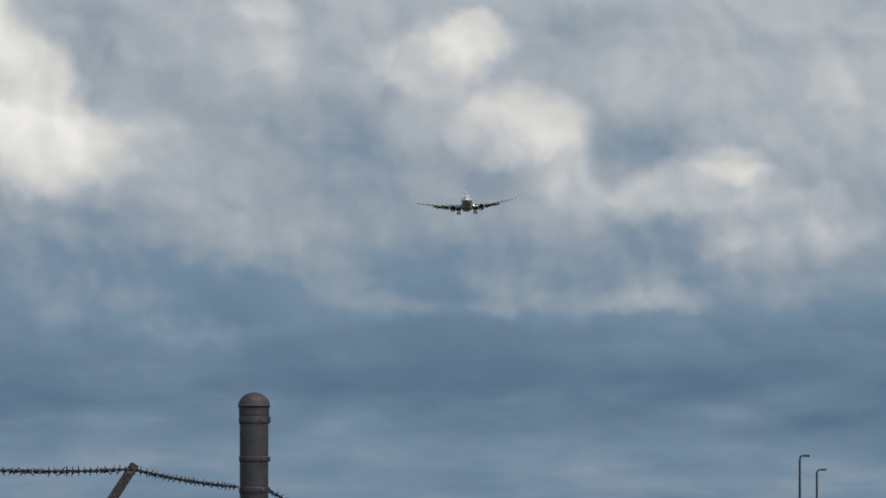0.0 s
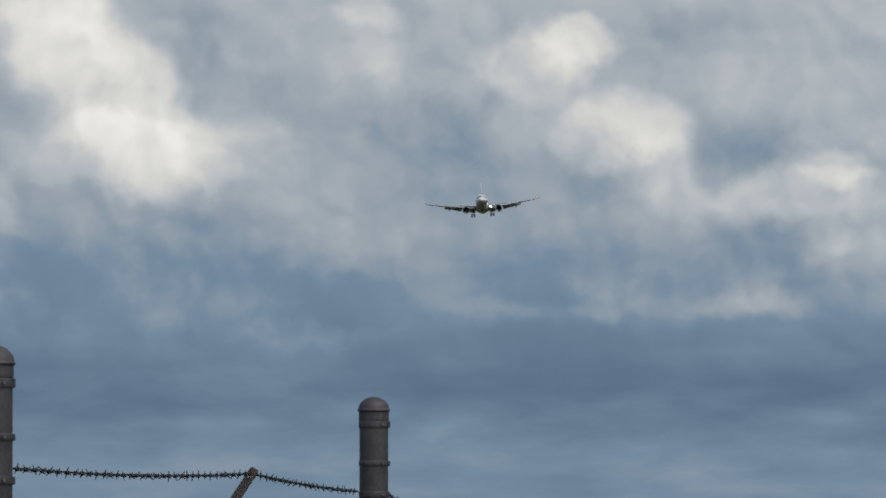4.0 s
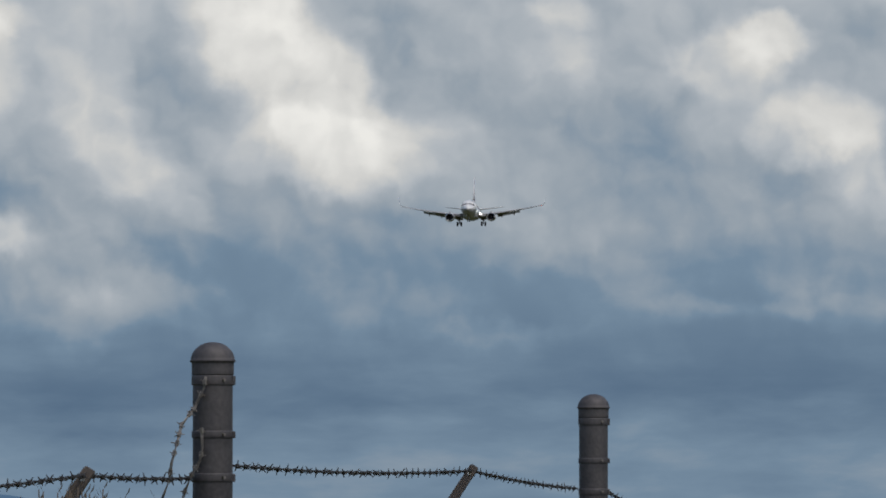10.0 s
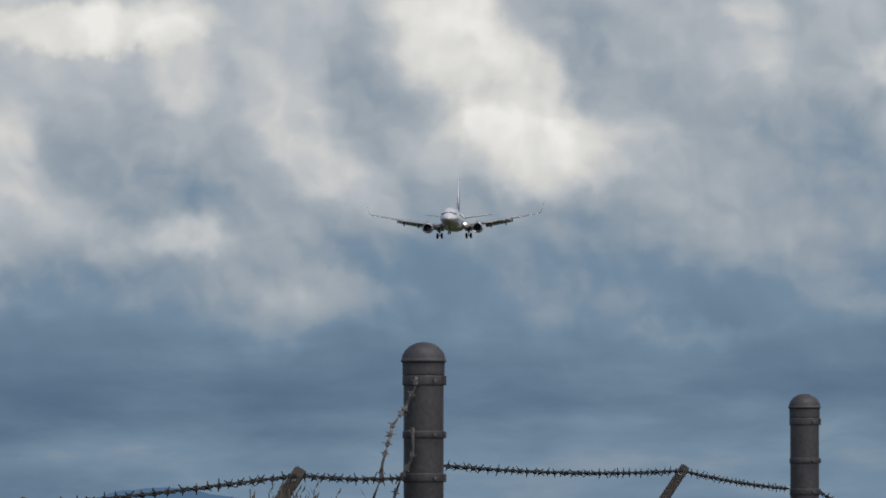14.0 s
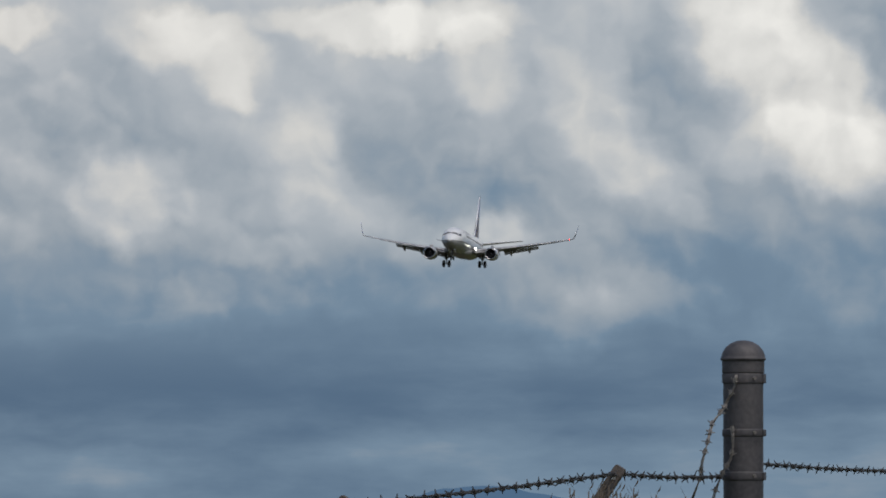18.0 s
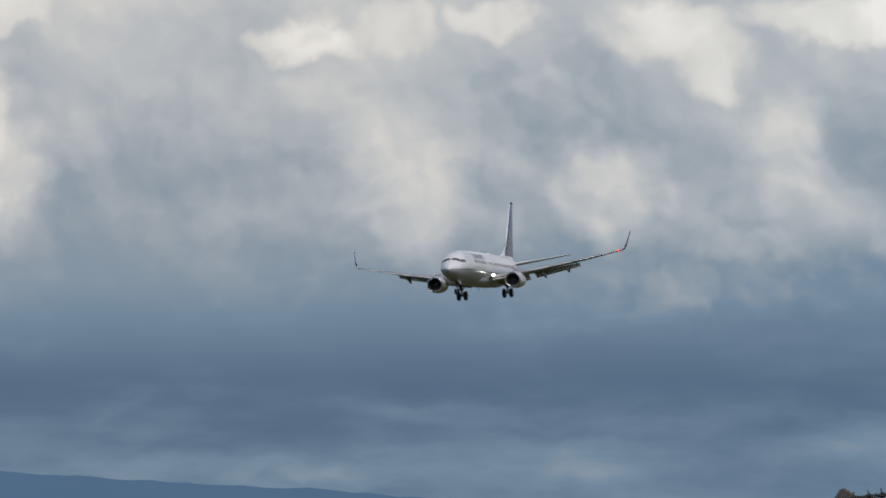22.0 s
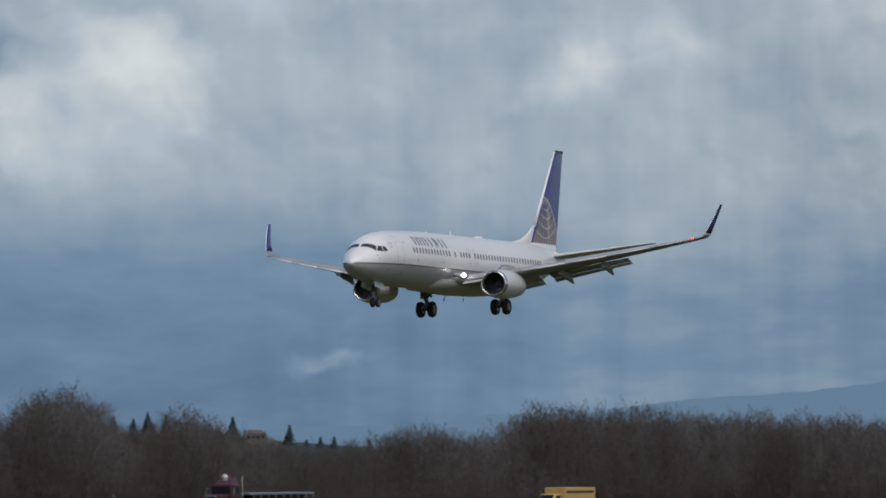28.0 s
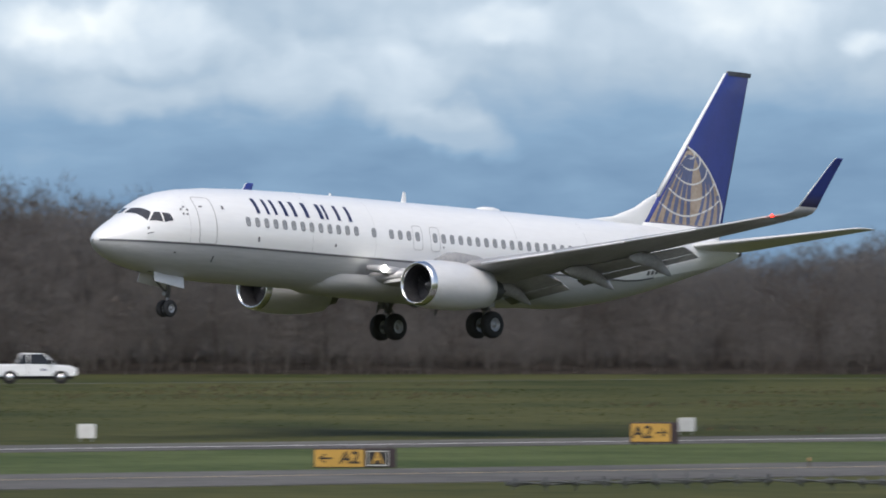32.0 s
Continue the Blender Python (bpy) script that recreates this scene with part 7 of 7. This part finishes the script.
def box_truck():
    th = empty("box_truck", Matrix.Identity(4), "yellow box truck driving on the road", "truck")
    bm = bmesh.new()
    box(bm, -4.9, -0.1, -1.2, 1.2, 0.85, 2.75, 0.05)
    part("cargo_box", bm, M_TRUCKYEL, th, "plain yellow cargo box")
    bm = bmesh.new()
    body_shell(bm, [(0.0, .5), (0.0, 2.15), (0.9, 2.15), (1.35, 1.4), (2.3, 1.2), (2.4, .5)], 1.0, 0.1)
    part("cab", bm, M_TRUCKYEL, th, "yellow cab", True)
    pane("windscreen", [(1.37, -.85, 1.42), (1.37, .85, 1.42), (0.98, .75, 2.05), (0.98, -.75, 2.05)], th)
    for s in (1, -1):
        pane("side_window", [(0.2, s * 1.0, 1.4), (1.2, s * 1.0, 1.4), (0.85, s * .92, 2.0), (0.2, s * .92, 2.0)], th)
        bm = bmesh.new()
        box(bm, 2.25, 2.42, s * .75 - .12, s * .75 + .12, .85, 1.05, .02)
        part("headlight", bm, M_BOARD, th)
        bm = bmesh.new()
        box(bm, -4.6, -0.4, s * 1.205 - .008, s * 1.205 + .008, 2.2, 2.45)
        part("pale_stripe", bm, M_DRY, th)
    bm = bmesh.new()
    box(bm, 2.38, 2.5, -.95, .95, .45, .75, .03)
    part("bumper", bm, M_BLACK, th)
    bm = bmesh.new()
    box(bm, -4.7, 2.0, -.5, .5, .5, .86)
    part("chassis", bm, M_BLACK, th)
    car_wheels(th, (-3.4, 1.5), 0.92, 0.42)
    return th


CAR, PICKUP, SEMI, VAN = saloon(), pickup(), tractor_trailer(), box_truck()


def barrel(az):
    p = spot(az, 650)
    th = empty("traffic_barrel", Matrix.Translation((p.x, p.y, ground_z(p.x, p.y))), "orange traffic barrel with white bands", "barrel", "traffic barrels")
    bm = bmesh.new()
    lathe(bm, [(0.0, 0.30), (0.08, 0.30), (0.1, 0.25), (1.0, 0.20), (1.12, 0.17), (1.15, 0.0)], "z", 14)
    part("drum", bm, M_ORANGE, th, "", True)
    for z in (0.4, 0.78):
        bm = bmesh.new()
        lathe(bm, [(z, 0.242), (z + .12, 0.235)], "z", 14)
        part("band", bm, M_BOARD, th, "white reflective band", True)
    bm = bmesh.new()
    box(bm, -0.15, 0.15, -0.02, 0.02, 1.14, 1.22, 0.01)
    part("grip", bm, M_BLACK, th)


for a in (33.108, 32.945, 32.829, 32.493, 32.347, 31.2, 30.4):
    barrel(a)


# ---- two birds crossing
def bird():
    th = empty("bird", Matrix.Identity(4), "small dark bird in flight", "bird", "birds in flight")
    bm = bmesh.new()
    tube(bm, [(0.12, 0, 0.01), (0.09, 0, 0.01), (0.05, 0, 0.0), (-0.03, 0, 0), (-0.08, 0, 0), (-0.15, 0, 0.0)], [0.004, 0.02, 0.038, 0.038, 0.02, 0.024], 10)
    part("body", bm, M_BIRD, th, "", True)
    wings_ = []
    for s in (1, -1):
        bm = bmesh.new()
        top = [Vector((x, s * y, 0.004)) for x, y in ((0.05, 0.015), (0.075, 0.11), (0.03, 0.29), (0.0, 0.30), (-0.03, 0.13), (-0.05, 0.015))]
        rings(bm, [top, [v - Vector((0, 0, 0.016)) for v in top]])
        w = part("wing", bm, M_BIRD, th, "dark pointed wing")
        wings_.append(w)
    return th, wings_


BIRDS = [bird(), bird()]


# ---- what moves
def along(az, lane, way, lift=0.07):
    """A pose on the road: lane metres from its middle (plus is away from the eye), way +1 towards growing bearings."""
    p, q = road_point(az), road_point(az + 0.05 * way)
    r = Vector((p.x, p.y, 0)).normalized()
    d = (q - p).normalized()
    p = p + r * lane
    return pose(p.x, p.y, p.z + lift, 0, 0, math.degrees(math.atan2(d.y, d.x)))


def fly(x, y, z, yaw, pitch=2.5, bank=1.0):
    """The airliner's pose: wheels at x, y and z over the eye, yaw off the approach line in degrees."""
    return pose(x, y, HC + z, bank, -pitch, -90 - yaw)


def motions():
    walk(PLANE, [
        (0, fly(-257.47, 2549.59, 108.03, -6.09, 3.49, 2.86)), (0.5, fly(-257.26, 2508.29, 106.4, -5.97, 3.63, 2.81)), (1, fly(-257.66, 2467.11, 104.73, -5.86, 3.76, 2.76)),
        (1.5, fly(-257.11, 2426.16, 102.96, -5.74, 3.9, 2.71)), (2, fly(-256.8, 2385.34, 101.21, -5.63, 4.03, 2.66)), (2.5, fly(-256.17, 2344.7, 99.52, -5.51, 4.17, 2.61)),
        (3, fly(-256.22, 2304.14, 97.96, -5.4, 4.3, 2.56)), (3.5, fly(-255.8, 2263.84, 96.52, -5.63, 3.89, 2.94)), (4, fly(-255.7, 2223.66, 95.08, -5.86, 3.47, 3.32)),
        (4.5, fly(-254.79, 2183.73, 93.39, -6.1, 3.06, 3.7)), (5, fly(-254.39, 2143.89, 91.47, -6.33, 2.64, 4.09)), (5.5, fly(-254, 2104.19, 89.47, -6.56, 2.23, 4.47)),
        (6, fly(-253.65, 2064.66, 87.48, -6.8, 1.82, 4.85)), (6.5, fly(-253.3, 2025.27, 85.47, -7.03, 1.4, 5.24)), (7, fly(-253.54, 1985.58, 83.37, -6.78, 1.33, 4.52)),
        (7.5, fly(-253.69, 1946.08, 81.12, -6.53, 1.26, 3.8)), (8, fly(-253.76, 1906.71, 78.88, -6.28, 1.18, 3.08)), (8.5, fly(-254.41, 1867.43, 76.98, -6.04, 1.11, 2.35)),
        (9, fly(-254.99, 1828.3, 75.45, -5.79, 1.04, 1.63)), (9.5, fly(-255.45, 1789.89, 74.04, -5.54, 0.96, 0.91)), (10, fly(-256.11, 1751.14, 72.44, -5.83, 1.01, 0.51)),
        (10.5, fly(-256.59, 1712.53, 70.58, -6.13, 1.06, 0.1)), (11, fly(-256.95, 1674.07, 68.66, -6.42, 1.1, -0.31)), (11.5, fly(-257.43, 1635.71, 66.73, -6.71, 1.15, -0.72)),
        (12, fly(-257.72, 1597.5, 64.66, -7.01, 1.2, -1.12)), (12.5, fly(-257.54, 1560.24, 62.72, -6.92, 1, -0.7)), (13, fly(-257.59, 1523.06, 61.02, -6.84, 0.81, -0.27)),
        (13.5, fly(-257.37, 1485.88, 59.43, -6.75, 0.61, 0.16)), (14, fly(-257.03, 1448.87, 57.91, -6.67, 0.42, 0.58)), (14.5, fly(-256.95, 1412.17, 56.42, -6.59, 0.29, 0.94)),
        (15, fly(-256.74, 1376.52, 54.81, -6.51, 0.43, 1.01)), (15.5, fly(-256.55, 1341.02, 53.08, -6.44, 0.56, 1.08)), (16, fly(-256.4, 1305.65, 51.35, -6.36, 0.7, 1.15)),
        (16.5, fly(-256.28, 1270.42, 49.4, -6.29, 0.84, 1.21)), (17, fly(-256.53, 1235.24, 47.02, -6.21, 0.97, 1.28)), (17.5, fly(-256.28, 1199.06, 44.43, -5.83, 1.45, 0.1)),
        (18, fly(-256.06, 1162.89, 42.1, -5.44, 1.92, -1.3)), (18.5, fly(-255.9, 1129.3, 40.24, -5.05, 2.4, -0.6)), (19, fly(-256.44, 1097.5, 38.75, -4.58, 1.68, 0.65)),
        (19.5, fly(-255.63, 1060.02, 37.32, -4.11, 0.96, 1.28)), (20, fly(-254.74, 1023.27, 35.91, -3.64, 0.25, 1.91)), (20.5, fly(-254.4, 987.4, 34.39, -3.59, -0.07, 3.31)),
        (21, fly(-253.99, 951.83, 32.69, -3.55, -0.39, 4.72)), (21.5, fly(-254.18, 917.94, 30.46, -3.52, -0.11, 4.09)), (22, fly(-254.55, 883.73, 27.95, -3.49, 0.17, 3.47)),
        (22.5, fly(-255.28, 849.94, 25.5, -3.75, 1.08, 3.32)), (23, fly(-255.9, 815.63, 23.25, -4, 1.98, 3.18)), (23.5, fly(-256.7, 781.52, 21.43, -4.28, 2.1, 2.06)),
        (24, fly(-257.8, 746.46, 19.9, -4.57, 2.23, 0.93)), (24.5, fly(-257.57, 708.9, 18.5, -4.85, 2.35, -0.19)), (25, fly(-258.12, 673.66, 17.13, -5.1, 1.94, -0.3)),
        (25.5, fly(-258.47, 638.25, 15.72, -5.36, 1.54, -0.41)), (26, fly(-258.66, 602.76, 14.33, -5.61, 1.13, -0.53)), (26.5, fly(-258.72, 567.29, 12.92, -5.86, 0.72, -0.64)),
        (27, fly(-258.64, 532.21, 11.36, -6, 0.97, -0.15)), (27.5, fly(-258.86, 497.45, 9.7, -6.14, 1.21, 0.33)), (28, fly(-258.92, 462.63, 8.28, -6.07, 1.18, 1.64)),
        (28.5, fly(-258.76, 427.73, 7, -6.48, 1.16, 3.37)), (29, fly(-259.03, 393.05, 5.87, -7, 1.59, 1.67)), (29.5, fly(-258.62, 358.22, 4.41, -7.2, 1.73, 0.85)),
        (30, fly(-258.76, 323.88, 3.19, -7.39, 1.87, 0.03)), (30.5, fly(-257.54, 288.24, 2.07, -7.56, 1.8, 2.13)), (31, fly(-256.87, 252.93, 0.91, -8.16, 1.75, 2.28)),
        (31.5, fly(-256.58, 220.32, -0.41, -8.5, 2.32, 1.88)), (32, fly(-255.23, 184.54, -1.64, -9.04, 3.37, 1.1)),
    ])
    walk(CLOUDS, [(0, pose(0, 0, HC)), (16, pose(0, 0, HC, 0, 0, 0.512)), (32, pose(0, 0, HC, 0, 0, 1.024))])
    times = [0, 6, 12, 18, 22, 25, 27, 28, 29, 30, 31, 31.5, 32]
    walk(CAR, [(t, along(48.763 - 1.72 * (t - 31.5), 1.6, -1)) for t in times])
    walk(PICKUP, [(t, along(57.20 - 1.6 * (t - 32), -1.8, -1)) for t in times])
    walk(SEMI, [(t, along(32.28 + 0.93 * (t - 29.3), 1.8, 1) @ pose(0, 0, 0, 0, 0, 9)) for t in times])
    walk(VAN, [(t, along(28.97 + 0.85 * (t - 28.5), 1.8, 1)) for t in times])
    paths = (((0, -26.0, -3.0), (5.5, 0.0, 1.7), (6.5, 3.96, 2.92), (6.7, 4.93, 3.21), (6.9, 5.91, 3.44), (7.1, 6.71, 3.57), (7.3, 7.37, 3.91), (8.0, 10.2, 5.2), (32, 110.0, 20.0)),
             ((0, -20.0, 1.0), (5.5, 2.0, 2.0), (6.5, 5.88, 3.70), (6.7, 6.66, 4.04), (7.5, 9.6, 5.4), (32, 105.0, 20.0)))
    for (th, wings_), path, ph in zip(BIRDS, paths, (0.0, 0.5)):
        rows = []
        for t, az, el in path:
            p = EYE + heading(az, el) * 170
            rows.append((t, pose(p.x, p.y, p.z, 60 - 26 * ease((t - 6.4) / 0.8), -8, 98 + az)))
        walk(th, rows)
        beat = [5.16 + 0.06 * k for k in range(58)]
        for s, w in zip((1, -1), wings_):
            walk(w, [(0, pose(0, 0, 0, s * 10))] + [(t, pose(0, 0, 0, -s * (24 * math.cos(math.tau * (k * 0.25 + ph)) + 14))) for k, t in enumerate(beat)] + [(32, pose(0, 0, 0, s * 10))])


motions()
